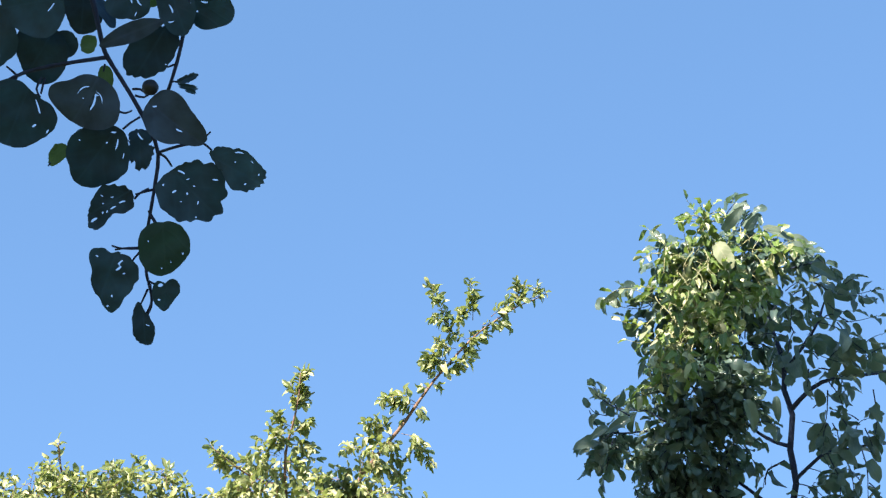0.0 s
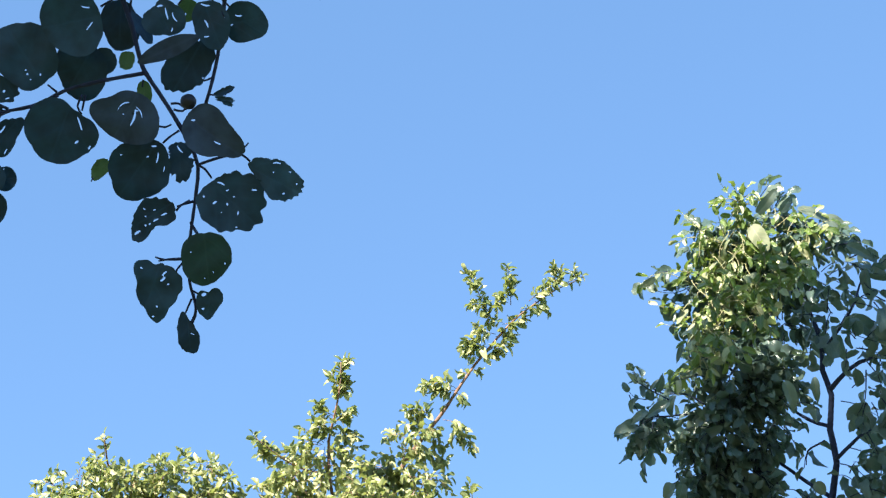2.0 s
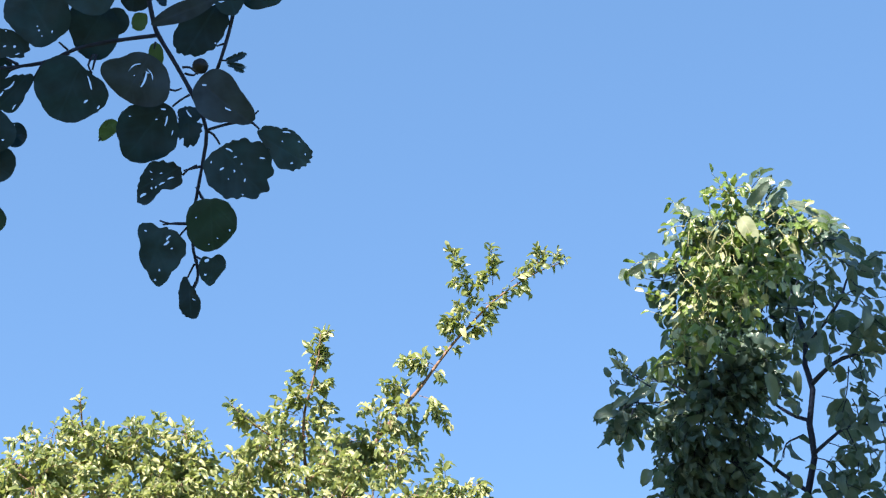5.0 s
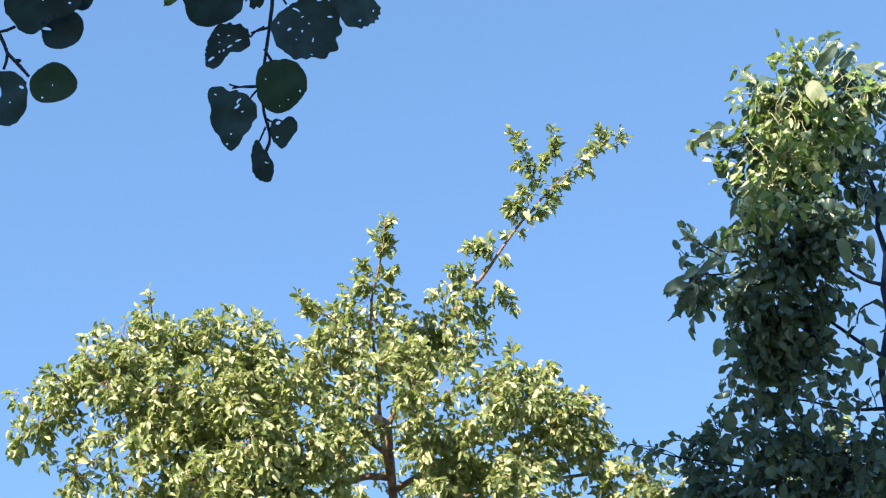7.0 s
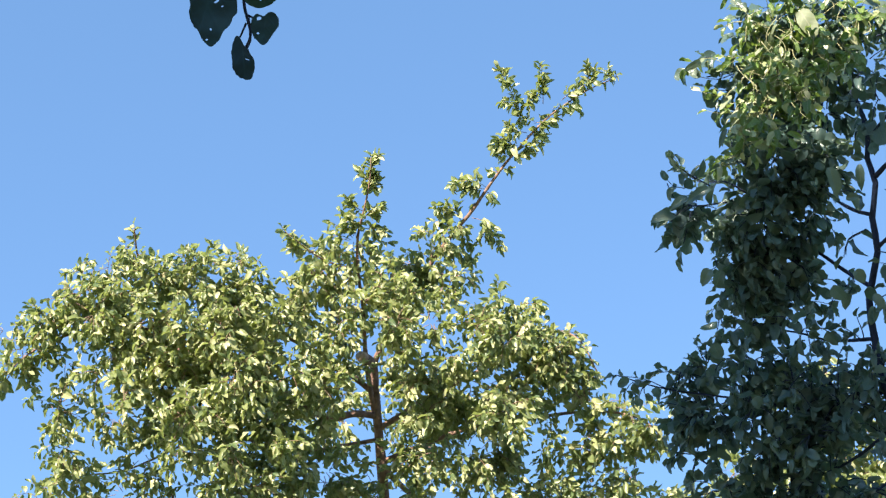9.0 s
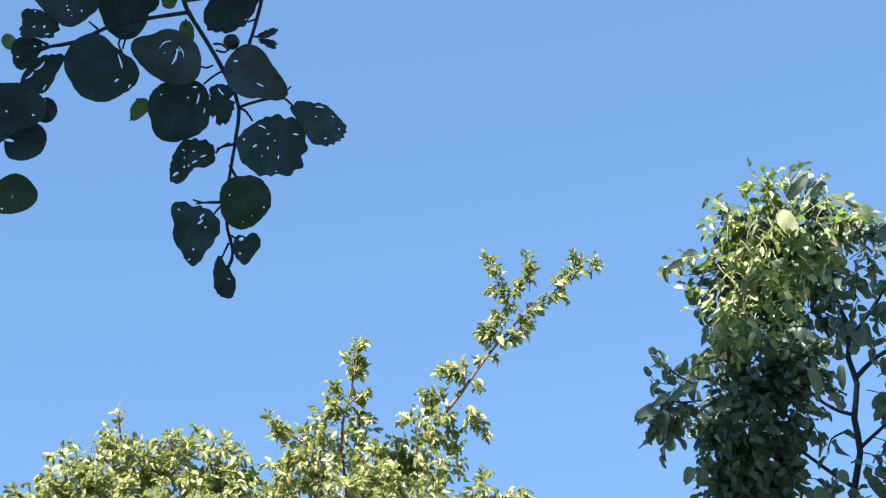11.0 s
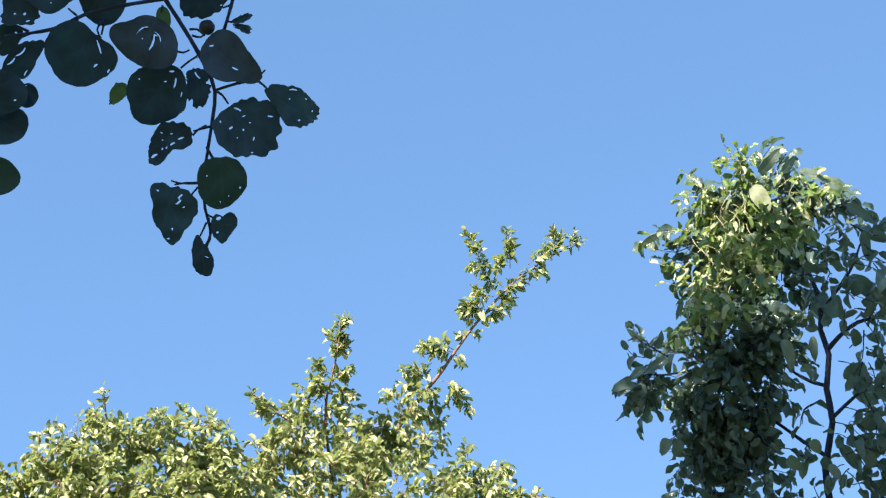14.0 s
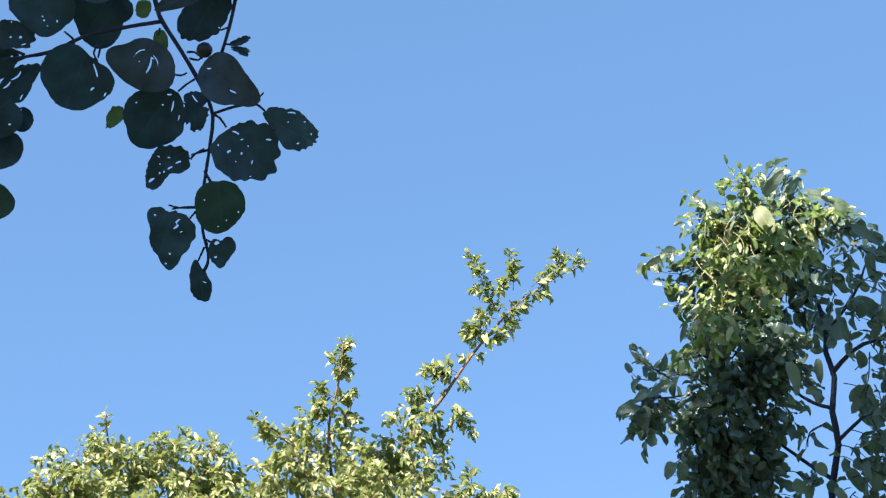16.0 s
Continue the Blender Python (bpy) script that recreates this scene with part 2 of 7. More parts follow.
class Leaves:
    """Leaves gathered along shoots, to be built as single leaves or as one mass."""

    def __init__(self):
        self.pos, self.axis, self.up, self.size, self.kind = [], [], [], [], []
        self.twigs = []

    def add(self, p, axis, up, size):
        axis = unit(axis)
        up = unit(up - axis * np.dot(up, axis))
        self.pos.append(p), self.axis.append(axis), self.up.append(up), self.size.append(size), self.kind.append(rng.integers(5))

    def along(self, path, size, gap, hang=0.4, spread=1.0, r=0.0012, turn=2.4, face=(-0.55, -0.5, 0.55), first=0.15, loose=0.45):
        """Leaves in a spiral along a shoot, smaller towards its tip."""
        tan = unit(np.gradient(path, axis=0))
        dist = np.concatenate([[0], np.cumsum(np.linalg.norm(np.diff(path, axis=0), axis=1))])
        total = dist[-1]
        n = max(1, int(total * (1 - first) / gap))
        s = total * first + np.cumsum(gap * rng.uniform(0.6, 1.4, n))
        s = s[s < total]
        n = len(s)
        if n:
            p = np.stack([np.interp(s, dist, path[:, i]) for i in range(3)], 1)
            t = unit(np.stack([np.interp(s, dist, tan[:, i]) for i in range(3)], 1))
            x = unit(np.cross(t, (0.2, 0.1, 0.97)))
            y = np.cross(t, x)
            a = rng.uniform(0, 6.3) + np.cumsum(turn + rng.normal(size=n) * 0.3)
            out = x * np.cos(a)[:, None] + y * np.sin(a)[:, None]
            axis = unit(t * 0.65 + out * spread + np.array((0, 0, -hang)) + rng.normal(size=(n, 3)) * loose)
            k = size * (1.0 - 0.35 * (s / total) ** 2) * rng.uniform(0.72, 1.2, n)
            up = np.array(face) + out * 0.3 + rng.normal(size=(n, 3)) * (0.5 * loose + 0.25)
            up = unit(up - axis * (up * axis).sum(1, keepdims=True))
            self.pos += list(p + axis * (0.12 * k)[:, None])
            self.axis += list(axis)
            self.up += list(up)
            self.size += list(k)
            self.kind += list(rng.integers(5, size=n))
        self.add(path[-1], tan[-1] + rng.normal(size=3) * 0.2, np.array(face) + rng.normal(size=3) * 0.5, size * 0.7)
        if r:
            self.twigs.append((path, r))

    def shoot(self, start, way, length, size, gap, droop=0.6, **more):
        """A shoot that grows from start, bending down as it goes."""
        n = max(5, int(length / 0.012))
        d, p, path = unit(way), np.array(start, float), [np.array(start, float)]
        for i in range(n):
            d = unit(d + np.array((0, 0, -droop / n)) + rng.normal(size=3) * 0.10)
            p = p + d * length / n
            path.append(p)
        self.along(np.array(path), size, gap, **more)

    def lobe(self, centre, radii, count, size, gap, length=0.15, droop=1.1, lift=0.12, inner=0.35, **more):
        """A bough's mass of shoots: they start inside the lobe and grow outwards."""
        c, r = np.array(centre), np.array(radii)
        for i in range(count):
            v = unit(rng.normal(size=3))
            d = rng.uniform(inner, 1.0) ** 0.6
            reach = min(length * rng.uniform(0.6, 1.3), 1.0 * float(r.mean()))
            start = c + v * np.maximum(r - reach * 0.6 - size * 0.3, r * 0.25) * d
            self.shoot(start, v * 0.9 + np.array((0, 0, lift)) + rng.normal(size=3) * 0.45, reach, size, gap, droop * rng.uniform(0.5, 1.4), **more)

    def build_single(self, which, name, templates, material, parent, label=""):
        meshes = []
        for v, f, uv in templates:
            ob = mesh_object(name, v, f, material, parent, label, uv)
            meshes.append(ob.data)
            bpy.data.objects.remove(ob)
        for i in which:
            ob = new(name, meshes[self.kind[i]])
            ob.parent = parent
            x, z = self.axis[i], self.up[i]
            y = np.cross(z, x)
            m = np.eye(4)
            m[:3, 0], m[:3, 1], m[:3, 2], m[:3, 3] = x, y, z, self.pos[i]
            ob.matrix_basis = Matrix(m.tolist()) @ Matrix.Scale(float(self.size[i]), 4)
            if label:
                ob["label"] = label

    def build_mass(self, which, name, templates, material, parent, label=""):
        which = np.asarray(which, int)
        if not len(which):
            return
        pos, x, z, k, kind = (np.array(a)[which] for a in (self.pos, self.axis, self.up, self.size, self.kind))
        y = np.cross(z, x)
        verts, uvs, corner, count, base = [], [], [], [], 0
        for t, (v, f, uv) in enumerate(templates):
            sel = np.flatnonzero(kind == t)
            if not len(sel):
                continue
            w = pos[sel][:, None] + k[sel][:, None, None] * (v[None, :, 0:1] * x[sel][:, None] + v[None, :, 1:2] * y[sel][:, None] + v[None, :, 2:3] * z[sel][:, None])
            verts.append(w.reshape(-1, 3))
            uvs.append(np.tile(uv, (len(sel), 1)))
            flat = np.array([j for q in f for j in q])
            corner.append((base + np.arange(len(sel))[:, None] * len(v) + flat[None]).ravel())
            count.append(np.tile([len(q) for q in f], len(sel)))
            base += len(sel) * len(v)
        verts, uvs, corner, count = np.vstack(verts), np.vstack(uvs), np.concatenate(corner), np.concatenate(count)
        me = bpy.data.meshes.new(name)
        me.vertices.add(len(verts))
        me.vertices.foreach_set("co", verts.ravel())
        me.loops.add(len(corner))
        me.loops.foreach_set("vertex_index", corner)
        me.polygons.add(len(count))
        me.polygons.foreach_set("loop_start", np.concatenate([[0], np.cumsum(count)[:-1]]))
        me.polygons.foreach_set("use_smooth", np.ones(len(count), bool))
        me.uv_layers.new(name="leaf").data.foreach_set("uv", uvs[corner].ravel())
        me.materials.append(material)
        me.update(calc_edges=True)
        me.validate()
        ob = new(name, me)
        ob.parent = parent
        if label:
            ob["label"] = label
        ob["kind"] = "stuff"
        return ob

    def build_twigs(self, name, material, parent, label="", sides=4):
        verts, faces, base = [], [], 0
        for path, r in self.twigs:
            v, f = tube_arrays(path[::2] if len(path) > 8 else path, r, r * 0.5, sides)
            verts.append(v)
            faces += [tuple(base + j for j in q) for q in f]
            base += len(v)
        if verts:
            ob = mesh_object(name, np.vstack(verts), faces, material, parent, label)
            ob["kind"] = "stuff"


def thing(name, place, label, category, group=""):
    ob = new(name)
    ob.location = place
    ob.empty_display_size = 0.1
    bpy.context.view_layer.update()
    return tagged(ob, label, category, group)


def broad_leaf(name, parent, material, base, tip, width, face, seed=0, ragged=0.02, bites=0, holes=(), cup=0.1, label="", point=0.0, heart=0.05, taper=0.12, lobes=()):
    """One large round leaf from its base to its tip: scalloped margin, bitten edges, insect holes and slits (along, across, length, width, angle
    as shares of the leaf's length), a slightly cupped blade. Lobes swell or draw in the margin: a mean, then a cosine and a sine share for each wave."""
    r = np.random.default_rng(seed + 100)
    base, tip = np.array(base, float), np.array(tip, float)
    length = np.linalg.norm(tip - base)
    x = (tip - base) / length
    z = unit(np.array(face, float) - x * np.dot(face, x))
    y = np.cross(z, x)
    rings, spokes = 26, 104
    ang = np.arange(spokes) * 2 * np.pi / spokes
    edge = (np.abs(np.cos(ang)) ** 2.25 + np.abs(np.sin(ang)) ** 2.25) ** (-1 / 2.25)
    edge += point * np.exp(-(np.minimum(ang, 2 * np.pi - ang) / 0.22) ** 2)
    edge -= heart * np.exp(-((ang - np.pi) / 0.25) ** 2)
    if lobes:
        edge = edge + heart * np.exp(-((ang - np.pi) / 0.25) ** 2) + lobes[0]
        taper = 0.0
    for k in range(1, len(lobes) // 2 + 1):
        edge += lobes[2 * k - 1] * np.cos(k * ang) + lobes[2 * k] * np.sin(k * ang)
    for k in (2, 3, 4, 5, 7):
        edge += (0.008 if lobes else 0.045) / k * r.normal() * np.cos(k * ang + r.uniform(0, 6.3))
    edge += ragged * np.convolve(np.tile(r.normal(size=spokes), 3), (0.2, 0.5, 0.8, 0.5, 0.2), 'same')[spokes:2 * spokes]
    for i in range(bites):
        c, w, d = r.uniform(0, 6.3), r.uniform(0.05, 0.2), r.uniform(0.08, 0.3)
        gap = np.abs((ang - c + np.pi) % (2 * np.pi) - np.pi)
        edge -= d * np.clip(1 - (gap / w) ** 2, 0, 1) ** 0.5
    pts = [(0.0, 0.0)]
    for i in range(1, rings + 1):
        s = i / rings
        for j in range(spokes):
            q = s * (1 + (edge[j] - 1) * s ** 3)
            pts.append((0.5 * math.cos(ang[j]) * q, 0.5 * math.sin(ang[j]) * q * (1 - taper * math.cos(ang[j]))))
    flat = np.array(pts) * (length, width)
    faces = [(0, 1 + j, 1 + (j + 1) % spokes) for j in range(spokes)]
    for i in range(rings - 1):
        for j in range(spokes):
            a, b = 1 + i * spokes + j, 1 + i * spokes + (j + 1) % spokes
            faces.append((a, a + spokes, b + spokes, b))
    gone = np.zeros(len(flat), bool)
    for u, v, hl, hw, turn in holes:
        bow = 2.4 * math.sin(37 * u + 71 * v + turn) / length
        c = np.array(((u - 0.5) * length, v * length))
        d = flat - c
        co, si = math.cos(radians(turn)), math.sin(radians(turn))
        e = np.stack([d[:, 0] * co + d[:, 1] * si, -d[:, 0] * si + d[:, 1] * co], 1)
        e[:, 1] += bow * e[:, 0] ** 2
        true = np.array((hl, hw)) * length / 2
        rad = np.linalg.norm(e / np.maximum(true, 0.55 * length / (2 * rings)), axis=1)
        inside = (rad < 1) & ~gone
        inside[int(np.argmin(rad))] = True
        rim = sorted({i for f in faces if any(inside[j] for j in f) for i in f if not inside[i] and not gone[i]})
        gone |= inside
        k = e[rim] / true
        k = k / np.linalg.norm(k, axis=1, keepdims=True) * true
        k[:, 1] -= bow * k[:, 0] ** 2
        flat[rim] = c + np.stack([k[:, 0] * co - k[:, 1] * si, k[:, 0] * si + k[:, 1] * co], 1)
    faces = [f for f in faces if not any(gone[i] for i in f)]
    u, v = flat[:, 0] / length, flat[:, 1] / length
    a, b, c = r.normal(size=3)
    h = length * (cup * (0.5 * np.abs(v) + 1.2 * v * v * (1 + 0.4 * b) - 0.7 * u * u * (1 + 0.5 * a)) + 0.012 * np.sin(11 * u + 5 * v + 3 * c))
    mid = (base + tip) / 2
    verts = mid + flat[:, 0:1] * x + flat[:, 1:2] * y + h[:, None] * z
    used = sorted({i for f in faces for i in f})
    put = {k: i for i, k in enumerate(used)}
    return mesh_object(name, verts[used], [tuple(put[i] for i in f) for f in faces], material, parent, label,
                       np.stack([u + 0.5, v + 0.5], 1)[used])


# ---------------------------------------------------------------- ground
bm = bmesh.new()
bmesh.ops.create_grid(bm, x_segments=60, y_segments=60, size=1500)
for v in bm.verts:
    d = v.co.length
    v.co.z = 0.0 if d < 30 else min(6.0, (d - 30) * 0.004) * noise.noise(v.co * 0.004)
me = bpy.data.meshes.new("ground")
bm.to_mesh(me)
bm.free()
me.materials.append(ground_mat)
tagged(new("ground", me), "rough green grass under the trees", "ground", kind="structure")


def settle(root):
    """Children were built at world places: set them against the thing's base."""
    shift = Matrix.Translation(-Vector(root.location))
    for ch in root.children:
        ch.matrix_basis = shift @ ch.matrix_basis


# ---------------------------------------------------------------- the sunlit small tree
small_tree = thing("small_tree", (-0.236, 4.906, 0.0), "sunlit small tree with dense drooping yellow-green leaves", "tree")
stem("trunk", small_tree, shrub_bark, [(-0.236, 4.906, -0.050), (-0.286, 4.856, 1.3), (-0.236, 4.886, 2.4), (-0.264, 4.824, 3.168), (-0.268, 4.747, 3.287), (-0.279, 4.671, 3.405), (-0.287, 4.613, 3.493), (-0.292, 4.556, 3.580), (-0.297, 4.538, 3.610)], 0.050, 0.0125, "reddish-brown bare trunk", 10, 0.05)
stub = stem("cut_stub", small_tree, shrub_bark, [(-0.293, 4.545, 3.598), (-0.305, 4.501, 3.593), (-0.321, 4.458, 3.585)], 0.013, 0.017, "short sawn-off stub", 10, 0.01)
stem("cut_face", stub, cut_wood, [(-0.319, 4.459, 3.584), (-0.328, 4.438, 3.579)], 0.0175, 0.016, "pale cut wood", 10, 0.002, 0.0)
long_branch = stem("long_branch", small_tree, shrub_bark, [(-0.293, 4.545, 3.598), (-0.278, 4.523, 3.631), (-0.243, 4.498, 3.671), (-0.191, 4.443, 3.755), (-0.147, 4.401, 3.820), (-0.101, 4.366, 3.879), (-0.049, 4.327, 3.935), (0.008, 4.289, 3.991), (0.055, 4.250, 4.047), (0.107, 4.210, 4.106), (0.149, 4.183, 4.145), (0.194, 4.154, 4.187), (0.245, 4.127, 4.227), (0.307, 4.102, 4.263), (0.362, 4.083, 4.291), (0.411, 4.071, 4.307), (0.445, 4.062, 4.321)], 0.0095, 0.0012, "long pinkish-brown branch reaching above the crown")
upright_stem = stem("upright_stem", small_tree, shrub_bark, [(-0.294, 4.623, 3.478), (-0.314, 4.492, 3.589), (-0.318, 4.362, 3.696), (-0.329, 4.254, 3.771), (-0.326, 4.173, 3.840), (-0.305, 4.111, 3.899), (-0.288, 4.066, 3.968), (-0.284, 4.031, 4.023)], 0.009, 0.0015, "thin upright leader", 7)
stem("limb", small_tree, shrub_bark, [(-0.288, 4.630, 3.468), (-0.353, 4.580, 3.453), (-0.434, 4.539, 3.424), (-0.563, 4.445, 3.476), (-0.665, 4.308, 3.505), (-0.770, 4.226, 3.538)], 0.012, 0.0030, sides=7)
stem("limb", small_tree, shrub_bark, [(-0.287, 4.594, 3.522), (-0.420, 4.491, 3.589), (-0.600, 4.390, 3.653), (-0.784, 4.254, 3.679), (-0.927, 4.111, 3.715), (-0.934, 3.967, 3.754)], 0.010, 0.0020, sides=7)
stem("limb", small_tree, shrub_bark, [(-0.770, 4.226, 3.538), (-0.937, 4.163, 3.544), (-1.085, 4.122, 3.515), (-1.199, 4.102, 3.454), (-1.297, 4.103, 3.361)], 0.006, 0.0020, sides=7)
stem("limb", small_tree, shrub_bark, [(-0.279, 4.671, 3.405), (-0.554, 4.595, 3.338), (-0.757, 4.454, 3.371), (-0.833, 4.438, 3.303), (-0.988, 4.431, 3.222), (-1.094, 4.345, 3.172)], 0.007, 0.0020, sides=7)
stem("limb", small_tree, shrub_bark, [(-0.279, 4.652, 3.434), (-0.079, 4.539, 3.516), (0.089, 4.400, 3.546), (0.162, 4.327, 3.567), (0.252, 4.291, 3.586), (0.315, 4.277, 3.552), (0.361, 4.280, 3.455)], 0.010, 0.0020, sides=7)
stem("limb", small_tree, shrub_bark, [(-0.271, 4.709, 3.346), (-0.011, 4.605, 3.414), (0.209, 4.539, 3.424), (0.353, 4.436, 3.398), (0.475, 4.352, 3.345), (0.550, 4.340, 3.271)], 0.010, 0.0020, sides=7)
stem("limb", small_tree, shrub_bark, [(-0.329, 4.254, 3.771), (-0.388, 4.200, 3.762), (-0.449, 4.138, 3.766), (-0.524, 4.059, 3.796)], 0.004, 0.0010, sides=7)
stem("limb", small_tree, shrub_bark, [(-0.809, 4.181, 3.517), (-0.863, 4.204, 3.388), (-0.860, 4.292, 3.253), (-0.849, 4.362, 3.145), (-0.810, 4.433, 3.036)], 0.005, 0.0040, sides=7)
stem("limb", small_tree, shrub_bark, [(-0.271, 4.718, 3.331), (-0.149, 4.728, 3.225), (-0.012, 4.708, 3.164), (0.072, 4.650, 3.161)], 0.010, 0.0040, sides=7)
single = Leaves()
single.along(spline([(0.153, 4.140, 4.207), (0.153, 4.118, 4.240), (0.136, 4.098, 4.268)], 0.015), 0.036, 0.0032, r=0.0013, hang=0.2, spread=0.95)
single.along(spline([(0.136, 4.098, 4.268), (0.119, 4.079, 4.297), (0.102, 4.059, 4.325), (0.089, 4.045, 4.346)], 0.015), 0.034, 0.0032, r=0.0013, hang=0.0, spread=0.95)
single.along(spline([(0.153, 4.115, 4.244), (0.174, 4.105, 4.258), (0.205, 4.094, 4.275)], 0.015), 0.032, 0.0037, r=0.0013, hang=0.2, spread=0.95)
single.along(spline([(0.150, 4.113, 4.247), (0.122, 4.105, 4.259), (0.102, 4.105, 4.259)], 0.015), 0.034, 0.0037, r=0.0013, hang=0.3, spread=0.95)
single.along(spline([(0.222, 4.108, 4.254), (0.222, 4.084, 4.289), (0.219, 4.065, 4.317), (0.216, 4.043, 4.348)], 0.015), 0.033, 0.0031, r=0.0013, hang=0.0, spread=0.95)
single.along(spline([(0.217, 4.099, 4.268), (0.200, 4.089, 4.282), (0.188, 4.092, 4.278)], 0.015), 0.034, 0.0037, r=0.0013, hang=0.3, spread=0.95)
single.along(spline([(0.277, 4.102, 4.263), (0.311, 4.086, 4.285), (0.354, 4.075, 4.302)], 0.015), 0.034, 0.0032, r=0.0013, hang=0.0, spread=0.95)
single.along(spline([(0.354, 4.085, 4.288), (0.358, 4.065, 4.316), (0.354, 4.043, 4.349)], 0.015), 0.031, 0.0031, r=0.0013, hang=0.0, spread=0.95)
single.along(spline([(0.359, 4.075, 4.302), (0.380, 4.060, 4.323), (0.380, 4.048, 4.341)], 0.015), 0.029, 0.0037, r=0.0013, hang=0.0, spread=0.95)
single.along(spline([(0.380, 4.073, 4.305), (0.414, 4.067, 4.313), (0.442, 4.061, 4.323)], 0.015), 0.027, 0.0045, r=0.0013, hang=0.0, spread=0.95)
single.along(spline([(0.405, 4.068, 4.312), (0.416, 4.058, 4.327), (0.418, 4.046, 4.344)], 0.015), 0.026, 0.0049, r=0.0013, hang=0.0, spread=0.95)
single.along(spline([(0.294, 4.102, 4.263), (0.314, 4.109, 4.253), (0.328, 4.118, 4.239)], 0.015), 0.036, 0.0049, r=0.0013, hang=0.8, spread=0.95)
single.along(spline([(0.251, 4.115, 4.243), (0.276, 4.113, 4.246), (0.293, 4.115, 4.243)], 0.015), 0.034, 0.0041, r=0.0013, hang=0.4, spread=0.95)
single.along(spline([(0.195, 4.140, 4.207), (0.233, 4.137, 4.211), (0.259, 4.131, 4.221)], 0.015), 0.036, 0.0032, r=0.0013, hang=0.3, spread=0.95)
single.along(spline([(0.196, 4.137, 4.211), (0.173, 4.132, 4.219), (0.153, 4.127, 4.226)], 0.015), 0.036, 0.0032, r=0.0013, hang=0.3, spread=0.95)
single.along(spline([(0.173, 4.161, 4.176), (0.216, 4.157, 4.183), (0.233, 4.147, 4.197)], 0.015), 0.037, 0.0032, r=0.0013, hang=0.3, spread=0.95)
single.along(spline([(0.173, 4.157, 4.183), (0.139, 4.152, 4.191), (0.118, 4.144, 4.202)], 0.015), 0.036, 0.0032, r=0.0013, hang=0.3, spread=0.95)
single.along(spline([(0.152, 4.179, 4.151), (0.190, 4.181, 4.148), (0.207, 4.171, 4.162)], 0.015), 0.037, 0.0032, r=0.0013, hang=0.4, spread=0.95)
single.along(spline([(0.147, 4.179, 4.151), (0.113, 4.176, 4.156), (0.078, 4.181, 4.149)], 0.015), 0.037, 0.0029, r=0.0013, hang=0.3, spread=0.95)
single.along(spline([(0.138, 4.181, 4.148), (0.104, 4.166, 4.170), (0.084, 4.169, 4.166)], 0.015), 0.037, 0.0032, r=0.0013, hang=0.3, spread=0.95)
single.along(spline([(0.121, 4.195, 4.127), (0.155, 4.195, 4.127), (0.172, 4.191, 4.134)], 0.015), 0.036, 0.0032, r=0.0013, hang=0.4, spread=0.95)
single.along(spline([(0.118, 4.198, 4.123), (0.101, 4.190, 4.134), (0.090, 4.193, 4.130)], 0.015), 0.034, 0.0037, r=0.0013, hang=0.4, spread=0.95)
single.along(spline([(0.090, 4.221, 4.089), (0.107, 4.217, 4.095), (0.117, 4.219, 4.092)], 0.015), 0.034, 0.0049, r=0.0013, hang=0.4, spread=0.95)
single.along(spline([(0.090, 4.224, 4.085), (0.076, 4.221, 4.089), (0.069, 4.221, 4.089)], 0.015), 0.034, 0.0045, r=0.0013, hang=0.4, spread=0.95)
single.along(spline([(0.055, 4.250, 4.047), (0.018, 4.238, 4.064), (-0.025, 4.238, 4.065), (-0.054, 4.244, 4.056)], 0.015), 0.037, 0.0026, r=0.0013, hang=0.4, spread=0.95)
single.along(spline([(0.052, 4.252, 4.044), (0.017, 4.250, 4.047), (-0.017, 4.253, 4.043)], 0.015), 0.036, 0.0029, r=0.0013, hang=0.5, spread=0.95)
single.along(spline([(0.045, 4.256, 4.039), (0.065, 4.260, 4.033), (0.072, 4.270, 4.019)], 0.015), 0.034, 0.0041, r=0.0013, hang=0.6, spread=0.95)
single.along(spline([(0.026, 4.277, 4.008), (0.017, 4.275, 4.011), (0.008, 4.281, 4.002)], 0.015), 0.030, 0.0057, r=0.0013, hang=0.4, spread=0.95)
single.along(spline([(0.008, 4.301, 3.973), (0.034, 4.304, 3.968), (0.064, 4.321, 3.944), (0.098, 4.355, 3.894)], 0.015), 0.037, 0.0031, r=0.0013, hang=0.5, spread=0.95)
single.along(spline([(0.047, 4.316, 3.951), (0.042, 4.331, 3.930), (0.030, 4.340, 3.916)], 0.015), 0.034, 0.0041, r=0.0013, hang=0.5, spread=0.95)
single.along(spline([(-0.026, 4.306, 3.966), (-0.043, 4.289, 3.991), (-0.069, 4.282, 4.002), (-0.099, 4.285, 3.997)], 0.015), 0.037, 0.0026, r=0.0013, hang=0.4, spread=0.95)
single.along(spline([(-0.052, 4.321, 3.945), (-0.078, 4.308, 3.963), (-0.107, 4.308, 3.964)], 0.015), 0.037, 0.0029, r=0.0013, hang=0.4, spread=0.95)
single.along(spline([(-0.031, 4.321, 3.945), (-0.009, 4.340, 3.916), (0.002, 4.350, 3.902)], 0.015), 0.034, 0.0041, r=0.0013, hang=0.5, spread=0.95)
single.along(spline([(-0.061, 4.345, 3.910), (-0.027, 4.359, 3.888), (-0.005, 4.374, 3.867), (0.016, 4.369, 3.874)], 0.015), 0.036, 0.0032, r=0.0013, hang=0.5, spread=0.95)
front = len(single.pos)
